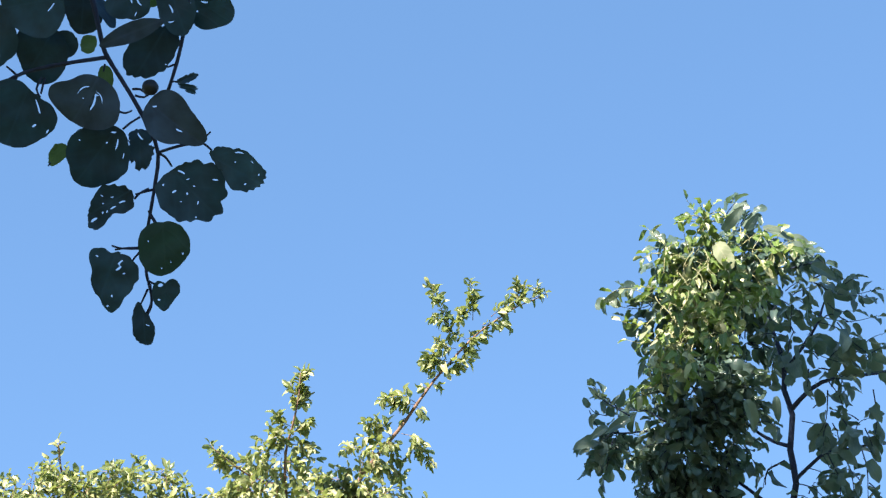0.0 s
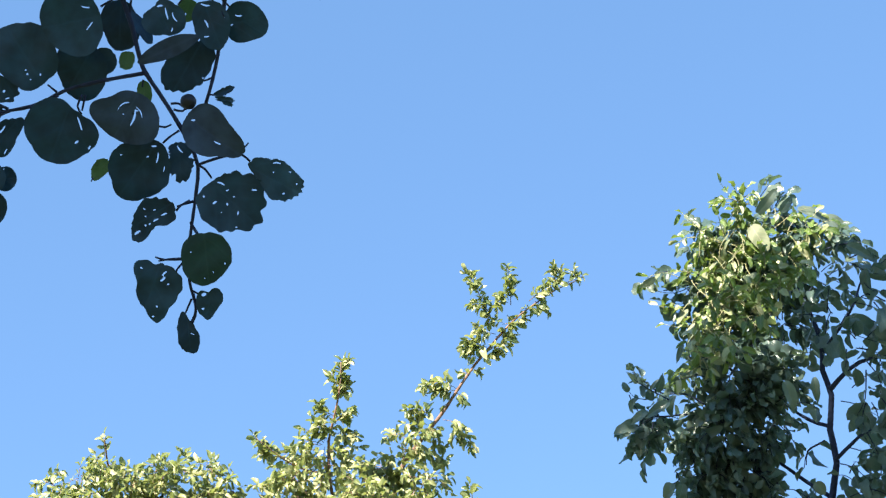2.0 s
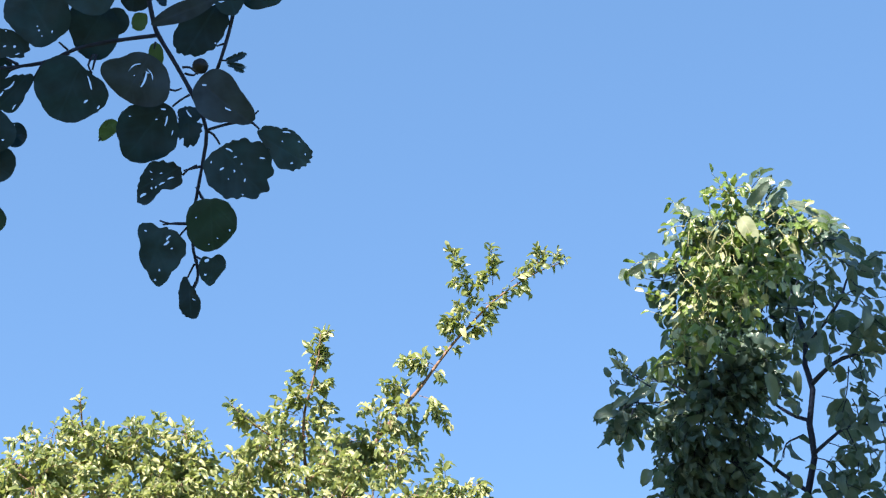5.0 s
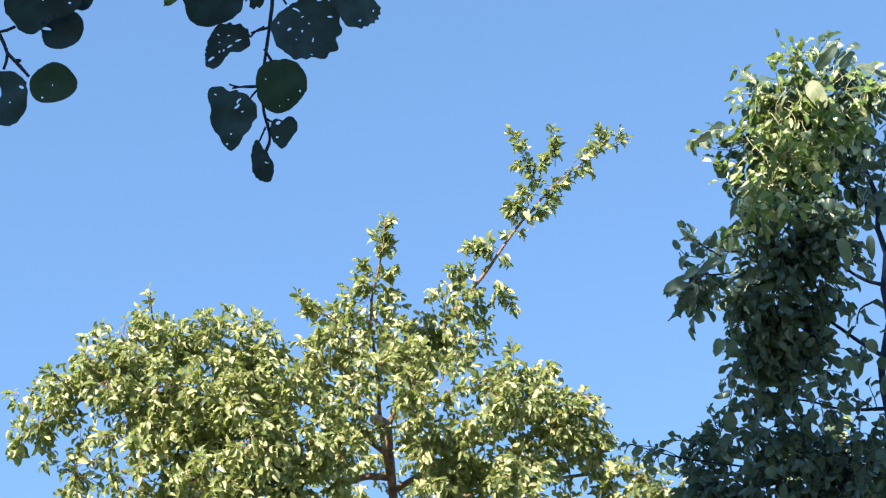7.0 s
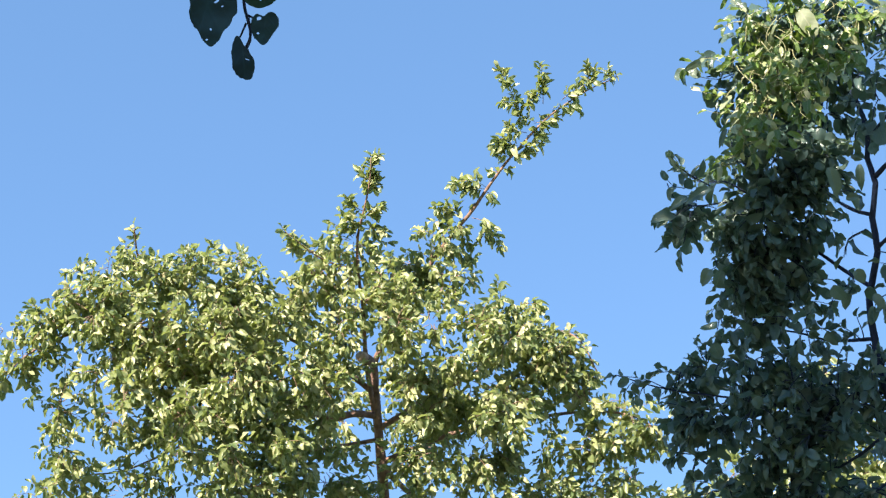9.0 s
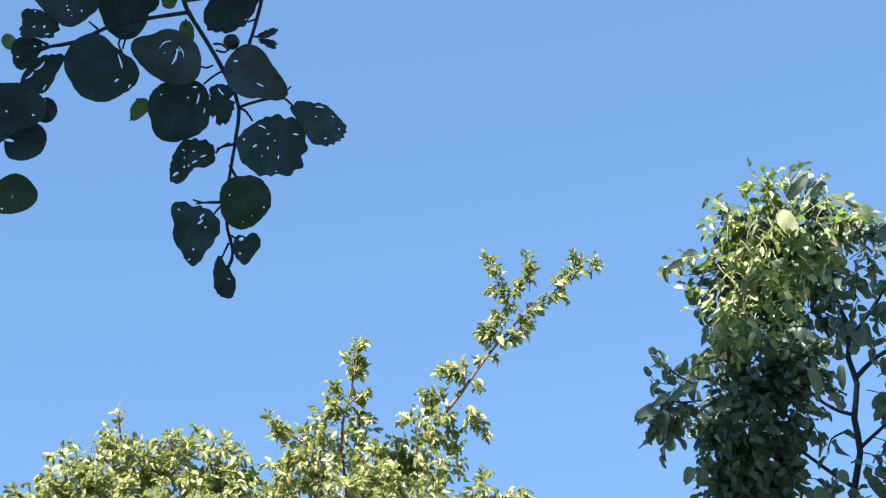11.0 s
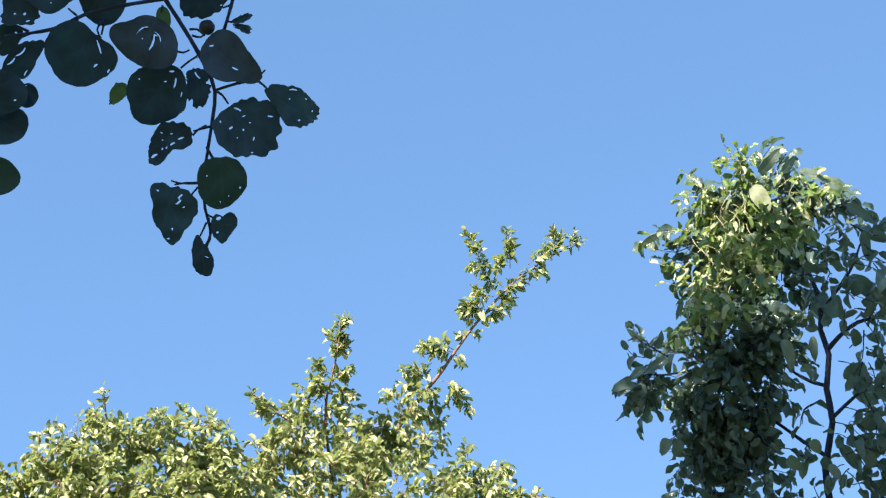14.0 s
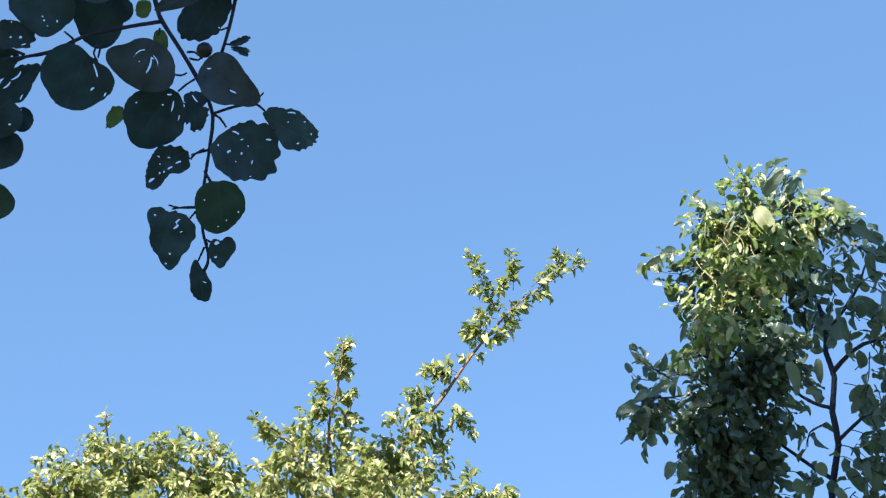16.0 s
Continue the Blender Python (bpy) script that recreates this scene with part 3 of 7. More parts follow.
single.along(spline([(-0.300, 4.119, 3.921), (-0.290, 4.086, 3.969), (-0.284, 4.058, 4.010), (-0.286, 4.042, 4.033)], 0.015), 0.036, 0.0024, r=0.0013, hang=0.0, spread=0.95)
single.along(spline([(-0.297, 4.100, 3.948), (-0.277, 4.086, 3.969), (-0.263, 4.082, 3.975)], 0.015), 0.034, 0.0031, r=0.0013, hang=0.2, spread=0.95)
single.along(spline([(-0.291, 4.081, 3.976), (-0.309, 4.072, 3.989), (-0.312, 4.061, 4.006)], 0.015), 0.032, 0.0035, r=0.0013, hang=0.0, spread=0.95)
single.along(spline([(-0.286, 4.063, 4.003), (-0.271, 4.052, 4.019), (-0.263, 4.040, 4.037)], 0.015), 0.030, 0.0035, r=0.0013, hang=0.0, spread=0.95)
single.along(spline([(-0.307, 4.133, 3.901), (-0.338, 4.123, 3.915), (-0.359, 4.111, 3.933)], 0.015), 0.038, 0.0022, r=0.0013, hang=0.2, spread=0.95)
single.along(spline([(-0.307, 4.142, 3.887), (-0.280, 4.128, 3.908), (-0.261, 4.124, 3.914)], 0.015), 0.038, 0.0022, r=0.0013, hang=0.3, spread=0.95)
single.along(spline([(-0.314, 4.161, 3.860), (-0.278, 4.161, 3.860), (-0.251, 4.168, 3.850)], 0.015), 0.038, 0.0022, r=0.0013, hang=0.5, spread=0.95)
single.along(spline([(-0.314, 4.165, 3.853), (-0.347, 4.151, 3.874), (-0.363, 4.142, 3.888)], 0.015), 0.038, 0.0022, r=0.0013, hang=0.4, spread=0.95)
single.along(spline([(-0.972, 4.151, 3.801), (-0.971, 4.133, 3.829), (-0.970, 4.117, 3.854)], 0.015), 0.031, 0.0043, r=0.0013, hang=0.1, spread=0.95)
single.along(spline([(-1.108, 4.200, 3.726), (-1.140, 4.191, 3.740), (-1.170, 4.195, 3.733)], 0.015), 0.033, 0.0043, r=0.0013, hang=0.1, spread=0.95)
single.along(spline([(-1.149, 4.195, 3.733), (-1.123, 4.177, 3.760), (-1.099, 4.175, 3.764)], 0.015), 0.031, 0.0043, r=0.0013, hang=0.1, spread=0.95)
single.along(spline([(-0.435, 4.165, 3.780), (-0.492, 4.151, 3.801), (-0.541, 4.124, 3.842)], 0.015), 0.035, 0.0043, r=0.0013, hang=0.1, spread=0.95)
single.along(spline([(-0.468, 4.151, 3.801), (-0.501, 4.156, 3.794), (-0.528, 4.157, 3.791)], 0.015), 0.035, 0.0043, r=0.0013, hang=0.1, spread=0.95)
single.along(spline([(-0.746, 4.173, 3.767), (-0.738, 4.155, 3.794), (-0.754, 4.148, 3.805)], 0.015), 0.035, 0.0043, r=0.0013, hang=0.1, spread=0.95)
single.along(spline([(0.088, 4.237, 3.669), (0.085, 4.221, 3.694), (0.080, 4.210, 3.710)], 0.015), 0.035, 0.0043, r=0.0013, hang=0.1, spread=0.95)
single.along(spline([(0.153, 4.246, 3.655), (0.194, 4.246, 3.655), (0.219, 4.264, 3.627)], 0.015), 0.035, 0.0043, r=0.0013, hang=0.1, spread=0.95)
single.along(spline([(0.252, 4.286, 3.592), (0.293, 4.291, 3.585), (0.318, 4.295, 3.579)], 0.015), 0.035, 0.0043, r=0.0013, hang=0.1, spread=0.95)
single.along(spline([(-1.264, 4.384, 3.441), (-1.281, 4.391, 3.432), (-1.290, 4.396, 3.423)], 0.015), 0.039, 0.0043, r=0.0013, hang=0.1, spread=0.95)
count = len(single.pos)
single.build_single(range(front), "leaf", NARROW, shrub_leaf_one, long_branch)
single.build_single(range(front, count), "leaf", NARROW, shrub_leaf_one, upright_stem)
single.build_twigs("twig", shrub_bark, small_tree, "thin brown twigs")
crown = Leaves()
S = dict(size=0.0335, gap=0.0074, loose=0.55)
crown.lobe((-0.808, 4.145, 3.571), (0.24, 0.18, 0.17), 66, **S)
crown.lobe((-0.880, 4.049, 3.664), (0.09, 0.06, 0.06), 13, **S)
crown.lobe((-0.758, 4.067, 3.691), (0.10, 0.07, 0.05), 13, **S)
crown.lobe((-0.622, 4.133, 3.681), (0.09, 0.07, 0.06), 13, **S)
crown.lobe((-1.083, 4.074, 3.589), (0.09, 0.06, 0.05), 13, **S)
crown.lobe((-1.171, 4.069, 3.542), (0.08, 0.05, 0.03), 8, **S)
crown.lobe((0.121, 4.291, 3.622), (0.10, 0.07, 0.06), 13, **S)
crown.lobe((0.249, 4.254, 3.532), (0.08, 0.06, 0.06), 13, **S)
crown.lobe((-0.956, 4.057, 3.615), (0.12, 0.11, 0.12), 28, **S)
crown.lobe((-0.671, 4.155, 3.647), (0.11, 0.10, 0.10), 23, **S)
crown.lobe((-0.858, 4.187, 3.415), (0.13, 0.12, 0.14), 30, **S)
crown.lobe((-1.068, 4.100, 3.549), (0.13, 0.10, 0.08), 19, **S)
crown.lobe((-1.167, 4.076, 3.494), (0.09, 0.07, 0.05), 13, **S)
crown.lobe((-1.233, 4.078, 3.400), (0.05, 0.04, 0.04), 6, **S)
crown.lobe((-0.740, 4.213, 3.374), (0.20, 0.17, 0.17), 60, **S)
crown.lobe((-0.534, 4.299, 3.518), (0.23, 0.18, 0.18), 65, **S)
crown.lobe((-0.455, 4.236, 3.706), (0.12, 0.10, 0.10), 23, **S)
crown.lobe((-0.340, 4.191, 3.813), (0.08, 0.09, 0.12), 20, **S)
crown.lobe((-0.405, 4.200, 3.762), (0.10, 0.08, 0.08), 15, **S)
crown.lobe((-0.271, 4.358, 3.703), (0.08, 0.07, 0.08), 13, **S)
crown.lobe((-0.087, 4.309, 3.925), (0.08, 0.07, 0.08), 13, **S)
crown.lobe((-0.120, 4.333, 3.832), (0.08, 0.08, 0.09), 14, **S)
crown.lobe((-0.053, 4.352, 3.804), (0.08, 0.08, 0.09), 13, **S)
crown.lobe((-0.172, 4.380, 3.761), (0.07, 0.06, 0.07), 13, **S)
crown.lobe((0.088, 4.304, 3.601), (0.13, 0.11, 0.11), 26, **S)
crown.lobe((0.201, 4.299, 3.517), (0.11, 0.10, 0.11), 23, **S)
crown.lobe((0.280, 4.262, 3.482), (0.06, 0.07, 0.08), 13, **S)
crown.lobe((-0.011, 4.344, 3.448), (0.20, 0.15, 0.15), 46, **S)
crown.lobe((-0.444, 4.819, 3.580), (0.14, 0.14, 0.16), 27, **S)
crown.lobe((-0.146, 4.829, 3.565), (0.14, 0.14, 0.16), 29, **S)
crown.lobe((0.185, 4.344, 3.448), (0.15, 0.11, 0.11), 26, **S)
crown.lobe((0.329, 4.325, 3.386), (0.08, 0.07, 0.07), 13, **S)
crown.lobe((0.329, 4.387, 3.290), (0.06, 0.07, 0.09), 13, **S)
crown.lobe((0.411, 4.387, 3.290), (0.08, 0.07, 0.06), 10, **S)
crown.lobe((0.453, 4.296, 3.339), (0.09, 0.07, 0.06), 13, **S)
crown.lobe((0.534, 4.323, 3.298), (0.07, 0.06, 0.07), 13, **S)
crown.lobe((-1.128, 4.146, 3.295), (0.08, 0.08, 0.08), 14, **S)
crown.lobe((-1.115, 4.206, 3.202), (0.07, 0.07, 0.08), 13, **S)
crown.lobe((-1.217, 4.084, 3.445), (0.08, 0.06, 0.05), 13, **S)
crown.lobe((-1.249, 4.090, 3.380), (0.07, 0.05, 0.05), 9, **S)
crown.lobe((0.265, 4.486, 3.138), (0.10, 0.08, 0.08), 13, **S)
crown.lobe((-0.245, 4.312, 3.773), (0.08, 0.07, 0.08), 13, **S)
crown.lobe((-0.171, 4.338, 3.825), (0.08, 0.07, 0.08), 13, **S)
crown.lobe((-1.114, 4.297, 3.154), (0.09, 0.08, 0.09), 13, **S)
crown.lobe((-1.179, 4.340, 3.087), (0.11, 0.08, 0.07), 13, **S)
crown.lobe((-0.984, 4.201, 3.301), (0.07, 0.07, 0.09), 13, **S)
crown.lobe((-0.918, 4.309, 3.226), (0.09, 0.09, 0.11), 14, **S)
crown.lobe((-0.968, 4.371, 3.132), (0.11, 0.08, 0.08), 13, **S)
crown.lobe((-0.621, 4.322, 3.299), (0.17, 0.14, 0.14), 40, **S)
crown.lobe((-0.467, 4.432, 3.222), (0.19, 0.14, 0.13), 36, **S)
crown.lobe((-0.681, 4.371, 3.131), (0.19, 0.13, 0.11), 34, **S)
crown.lobe((-0.264, 4.612, 3.219), (0.18, 0.13, 0.10), 23, **S)
crown.lobe((-0.044, 4.405, 3.263), (0.21, 0.16, 0.14), 44, **S)
crown.lobe((0.086, 4.459, 3.180), (0.14, 0.11, 0.10), 22, **S)
crown.lobe((0.216, 4.468, 3.166), (0.10, 0.08, 0.08), 13, **S)
crown.lobe((0.346, 4.468, 3.166), (0.10, 0.08, 0.08), 13, **S)
crown.lobe((0.460, 4.432, 3.221), (0.08, 0.07, 0.08), 9, **S)
crown.lobe((0.488, 4.592, 3.158), (0.15, 0.10, 0.07), 13, **S)
crown.lobe((0.668, 4.699, 3.178), (0.13, 0.10, 0.08), 13, **S)
crown.lobe((-0.699, 3.968, 3.202), (0.09, 0.07, 0.07), 13, **S)
crown.lobe((-0.605, 3.941, 3.279), (0.09, 0.07, 0.06), 13, **S)
crown.lobe((-0.909, 3.977, 3.279), (0.06, 0.05, 0.06), 9, **S)
crown.lobe((-0.521, 4.056, 3.158), (0.10, 0.08, 0.07), 13, **S)
crown.lobe((-0.613, 4.074, 3.038), (0.12, 0.08, 0.06), 13, **S)
crown.lobe((0.095, 4.062, 3.241), (0.09, 0.07, 0.07), 13, **S)
crown.lobe((-0.219, 4.286, 3.483), (0.04, 0.04, 0.04), 6, **S)
crown.lobe((-0.234, 4.234, 3.563), (0.04, 0.04, 0.04), 6, **S)
crown.lobe((-0.195, 4.196, 3.621), (0.05, 0.04, 0.05), 7, **S)
crown.lobe((-0.753, 4.025, 3.114), (0.07, 0.06, 0.06), 11, **S)
crown.lobe((-0.413, 4.112, 3.346), (0.07, 0.06, 0.06), 10, **S)
crown.lobe((-0.743, 3.929, 3.170), (0.09, 0.07, 0.07), 13, **S)
crown.lobe((-0.627, 3.977, 3.095), (0.09, 0.07, 0.06), 12, **S)
crown.lobe((-0.994, 4.003, 3.332), (0.07, 0.05, 0.05), 6, **S)
crown.lobe((-0.547, 4.684, 3.016), (0.54, 0.33, 0.18), 69, **S)
crown.lobe((0.072, 4.685, 3.016), (0.41, 0.27, 0.18), 52, **S)
crown.lobe((-0.972, 4.486, 2.954), (0.31, 0.21, 0.16), 38, **S)
crown.lobe((-0.424, 4.936, 2.813), (0.50, 0.32, 0.20), 46, **S)
crown.lobe((-1.021, 3.973, 3.498), (0.09, 0.06, 0.07), 16, **S)
crown.lobe((-0.852, 3.951, 3.461), (0.10, 0.07, 0.08), 18, **S)
crown.lobe((-0.726, 3.982, 3.450), (0.10, 0.07, 0.08), 18, **S)
crown.lobe((-0.933, 4.016, 3.382), (0.09, 0.06, 0.07), 15, **S)
crown.lobe((-0.639, 3.986, 3.528), (0.09, 0.06, 0.07), 15, **S)
crown.lobe((-0.787, 4.030, 3.363), (0.10, 0.07, 0.08), 17, **S)
crown.lobe((-0.624, 4.054, 3.406), (0.10, 0.07, 0.08), 17, **S)
crown.lobe((-0.519, 4.037, 3.500), (0.08, 0.06, 0.06), 14, **S)
crown.lobe((-1.056, 3.964, 3.553), (0.07, 0.05, 0.06), 10, **S)
crown.lobe((-1.018, 4.088, 3.702), (0.04, 0.03, 0.04), 9, **S)
crown.lobe((-0.953, 4.077, 3.723), (0.04, 0.03, 0.04), 10, **S)
crown.lobe((-0.873, 4.086, 3.709), (0.04, 0.03, 0.04), 9, **S)
crown.lobe((-0.801, 4.083, 3.717), (0.04, 0.03, 0.04), 9, **S)
crown.lobe((-0.664, 4.084, 3.719), (0.05, 0.03, 0.04), 8, **S)
crown.lobe((0.208, 4.315, 3.538), (0.08, 0.06, 0.06), 12, **S)
crown.lobe((-0.182, 4.147, 3.622), (0.07, 0.05, 0.06), 11, **S)
crown.lobe((-0.439, 4.111, 3.677), (0.07, 0.05, 0.06), 11, **S)
crown.lobe((-0.552, 4.159, 3.283), (0.10, 0.07, 0.08), 16, **S)
crown.lobe((-0.086, 4.228, 3.378), (0.09, 0.06, 0.07), 14, **S)
crown.lobe((0.072, 4.261, 3.323), (0.09, 0.06, 0.07), 14, **S)
crown.lobe((-0.308, 4.108, 3.585), (0.07, 0.05, 0.06), 13, **S)
crown.lobe((-0.368, 4.092, 3.509), (0.07, 0.05, 0.06), 12, **S)
crown.lobe((-0.203, 4.087, 3.523), (0.07, 0.05, 0.06), 13, **S)
crown.lobe((-0.156, 4.126, 3.454), (0.07, 0.05, 0.06), 12, **S)
crown.lobe((-0.214, 4.134, 3.643), (0.07, 0.05, 0.06), 12, **S)
crown.lobe((-0.109, 4.134, 3.544), (0.07, 0.05, 0.06), 12, **S)
crown.lobe((-0.382, 4.143, 3.377), (0.07, 0.05, 0.06), 11, **S)
crown.lobe((-1.120, 4.129, 3.421), (0.04, 0.02, 0.03), 5, **S)
crown.lobe((-1.127, 4.155, 3.376), (0.04, 0.02, 0.03), 5, **S)
crown.lobe((-0.997, 4.114, 3.452), (0.04, 0.03, 0.03), 6, **S)
crown.lobe((-0.233, 4.159, 3.700), (0.06, 0.04, 0.05), 9, **S)
crown.lobe((-0.219, 4.176, 3.471), (0.05, 0.03, 0.04), 8, **S)
crown.lobe((-1.316, 4.173, 3.541), (0.04, 0.02, 0.03), 6, **S)
crown.lobe((-1.268, 4.170, 3.549), (0.04, 0.02, 0.03), 6, **S)
crown.lobe((-1.220, 4.163, 3.563), (0.04, 0.03, 0.03), 7, **S)
crown.lobe((-1.309, 4.213, 3.471), (0.03, 0.02, 0.02), 4, **S)
crown.lobe((-1.260, 4.224, 3.453), (0.03, 0.02, 0.02), 4, **S)
crown.lobe((0.079, 4.257, 3.641), (0.07, 0.05, 0.06), 11, **S)
crown.lobe((-0.069, 4.222, 3.697), (0.06, 0.04, 0.05), 9, **S)
crown.lobe((-0.400, 4.208, 3.303), (0.08, 0.06, 0.06), 12, **S)
crown.lobe((-0.125, 4.212, 3.304), (0.07, 0.05, 0.06), 11, **S)
crown.lobe((-0.156, 4.169, 3.379), (0.06, 0.04, 0.05), 9, **S)
crown.lobe((-0.376, 4.119, 3.461), (0.06, 0.04, 0.05), 9, **S)
crown.lobe((0.026, 4.090, 3.523), (0.08, 0.06, 0.06), 13, **S)
crown.lobe((0.112, 4.111, 3.489), (0.08, 0.06, 0.06), 13, **S)
crown.lobe((-0.656, 3.932, 3.418), (0.07, 0.05, 0.06), 11, **S)
crown.lobe((-0.633, 3.981, 3.332), (0.07, 0.05, 0.06), 11, **S)
crown.lobe((-0.022, 4.118, 3.433), (0.07, 0.05, 0.06), 11, **S)
crown.lobe((-0.483, 4.060, 3.358), (0.08, 0.06, 0.06), 12, **S)
crown.lobe((0.371, 4.406, 3.381), (0.06, 0.04, 0.05), 10, **S)
crown.lobe((0.441, 4.494, 3.328), (0.06, 0.04, 0.05), 10, **S)
crown.lobe((0.322, 4.357, 3.467), (0.06, 0.04, 0.05), 9, **S)
crown.lobe((0.229, 4.369, 3.267), (0.07, 0.05, 0.06), 12, **S)
crown.lobe((0.294, 4.435, 3.252), (0.05, 0.03, 0.04), 8, **S)
crown.lobe((-0.156, 4.178, 3.403), (0.05, 0.03, 0.04), 8, **S)
crown.build_mass(range(len(crown.pos)), "foliage", NARROW, shrub_leaf_all, small_tree, "yellow-green oval leaves")
crown.build_twigs("twig", shrub_bark, small_tree, "thin brown twigs", 3)
settle(small_tree)

# ---------------------------------------------------------------- a sunlit tree behind the shaded one
back_tree = thing("small_tree", (1.531, 6.218, 0.0), "sunlit yellow-green tree behind the shaded one", "tree")
stem("trunk", back_tree, shrub_bark, [(1.531, 6.218, -0.05), (1.581, 6.218, 1.5), (1.480, 6.034, 3.691), (1.339, 5.665, 4.078)], 0.05, 0.01, sides=9, step=0.06)
far_crown = Leaves()
far_crown.lobe((0.924, 5.876, 3.568), (0.17, 0.12, 0.10), 40, size=0.055, gap=0.016)
far_crown.lobe((1.006, 5.782, 3.713), (0.10, 0.08, 0.08), 18, size=0.055, gap=0.016)
far_crown.lobe((1.239, 5.782, 3.713), (0.13, 0.10, 0.10), 26, size=0.055, gap=0.016)
far_crown.lobe((1.431, 5.806, 3.676), (0.17, 0.13, 0.13), 40, size=0.055, gap=0.016)
far_crown.lobe((1.566, 5.747, 3.767), (0.10, 0.10, 0.13), 26, size=0.055, gap=0.016)
far_crown.lobe((1.317, 5.555, 4.063), (0.06, 0.05, 0.05), 5, size=0.055, gap=0.016)
far_crown.lobe((1.297, 5.595, 4.000), (0.06, 0.05, 0.04), 5, size=0.055, gap=0.016)
far_crown.lobe((1.172, 5.642, 3.929), (0.08, 0.07, 0.06), 12, size=0.055, gap=0.016)
far_crown.lobe((1.370, 5.900, 3.532), (0.34, 0.21, 0.13), 60, size=0.055, gap=0.016)
far_crown.lobe((1.602, 5.841, 3.622), (0.17, 0.15, 0.17), 40, size=0.055, gap=0.016)
far_crown.lobe((1.427, 5.689, 3.857), (0.17, 0.11, 0.08), 14, size=0.055, gap=0.016)
far_crown.lobe((1.318, 5.595, 4.000), (0.08, 0.09, 0.13), 6, size=0.055, gap=0.016)
order = sorted(range(len(far_crown.pos)), key=lambda i: far_crown.pos[i][1])
far_crown.build_single(order[:250], "leaf", NARROW, shrub_leaf_one, back_tree)
far_crown.build_mass(order[250:], "foliage", NARROW, shrub_leaf_all, back_tree, "yellow-green leaves")
far_crown.build_twigs("twig", shrub_bark, back_tree, sides=3)
settle(back_tree)

# ---------------------------------------------------------------- the broad-leaved tree, half in shade
broad_tree = thing("broad_leaved_tree", (0.790, 2.686, 0.0), "dark-stemmed tree with round leaves, sunlit at the top only", "tree")
stem("trunk", broad_tree, shade_tint_bark, [(0.790, 2.686, -0.05), (0.820, 2.656, 0.9), (0.727, 2.595, 2.469), (0.704, 2.554, 2.533), (0.688, 2.521, 2.584), (0.673, 2.505, 2.654), (0.664, 2.490, 2.719), (0.658, 2.469, 2.783), (0.667, 2.413, 2.842), (0.661, 2.396, 2.896), (0.663, 2.356, 2.939), (0.655, 2.355, 2.987), (0.659, 2.344, 3.031), (0.654, 2.370, 3.114), (0.642, 2.422, 3.241), (0.605, 2.409, 3.306), (0.562, 2.376, 3.357)], 0.019, 0.003, "slender dark bent trunk", 9, 0.03)
stem("limb", broad_tree, shade_tint_bark, [(0.663, 2.349, 2.949), (0.675, 2.304, 2.949), (0.698, 2.279, 2.957), (0.736, 2.274, 2.964), (0.790, 2.271, 2.969), (0.838, 2.264, 2.979)], 0.0046, 0.0010, sides=7, step=0.015)
stem("limb", broad_tree, shade_tint_bark, [(0.661, 2.394, 2.901), (0.642, 2.436, 2.935), (0.618, 2.478, 2.987), (0.592, 2.471, 3.028), (0.577, 2.476, 3.094)], 0.0037, 0.0010, sides=7, step=0.015)
stem("limb", broad_tree, shade_tint_bark, [(0.667, 2.409, 2.848), (0.683, 2.350, 2.847), (0.706, 2.341, 2.861), (0.747, 2.337, 2.866), (0.792, 2.332, 2.874), (0.841, 2.335, 2.870)], 0.0037, 0.0010, sides=7, step=0.015)
stem("limb", broad_tree, shade_tint_bark, [(0.660, 2.466, 2.806), (0.636, 2.512, 2.857), (0.604, 2.547, 2.911), (0.568, 2.537, 2.927), (0.522, 2.518, 2.955), (0.481, 2.491, 2.997)], 0.0040, 0.0010, sides=7, step=0.015)
stem("limb", broad_tree, shade_tint_bark, [(0.655, 2.422, 2.888), (0.638, 2.476, 2.898), (0.636, 2.496, 2.881)], 0.0019, 0.0010, sides=7, step=0.015)
stem("limb", broad_tree, shade_tint_bark, [(0.658, 2.346, 3.021), (0.675, 2.266, 3.019), (0.692, 2.226, 3.039), (0.727, 2.277, 3.116), (0.760, 2.309, 3.166)], 0.0031, 0.0010, sides=7, step=0.015)
stem("limb", broad_tree, shade_tint_bark, [(0.605, 2.409, 3.306), (0.533, 2.439, 3.261), (0.472, 2.456, 3.234), (0.420, 2.462, 3.225)], 0.0025, 0.0010, sides=7, step=0.015)
stem("limb", broad_tree, shade_tint_bark, [(0.481, 2.491, 2.997), (0.445, 2.507, 3.033), (0.428, 2.652, 3.117), (0.395, 2.640, 3.134), (0.368, 2.607, 3.139)], 0.0019, 0.0010, sides=7, step=0.015)
stem("limb", broad_tree, shade_tint_bark, [(0.446, 2.527, 3.003), (0.418, 2.675, 3.081), (0.380, 2.670, 3.089), (0.363, 2.652, 3.116)], 0.0019, 0.0010, sides=7, step=0.015)
stem("limb", broad_tree, shade_tint_bark, [(0.642, 2.422, 3.241), (0.704, 2.372, 3.247), (0.755, 2.365, 3.256)], 0.0025, 0.0010, sides=7, step=0.015)
stem("limb", broad_tree, shade_tint_bark, [(0.692, 2.226, 3.039), (0.723, 2.245, 3.068), (0.743, 2.225, 3.040)], 0.0012, 0.0010, sides=7, step=0.015)
stem("limb", broad_tree, shade_tint_bark, [(0.675, 2.498, 2.650), (0.647, 2.598, 2.664), (0.609, 2.689, 2.693), (0.539, 2.683, 2.701)], 0.0037, 0.0010, sides=7, step=0.015)
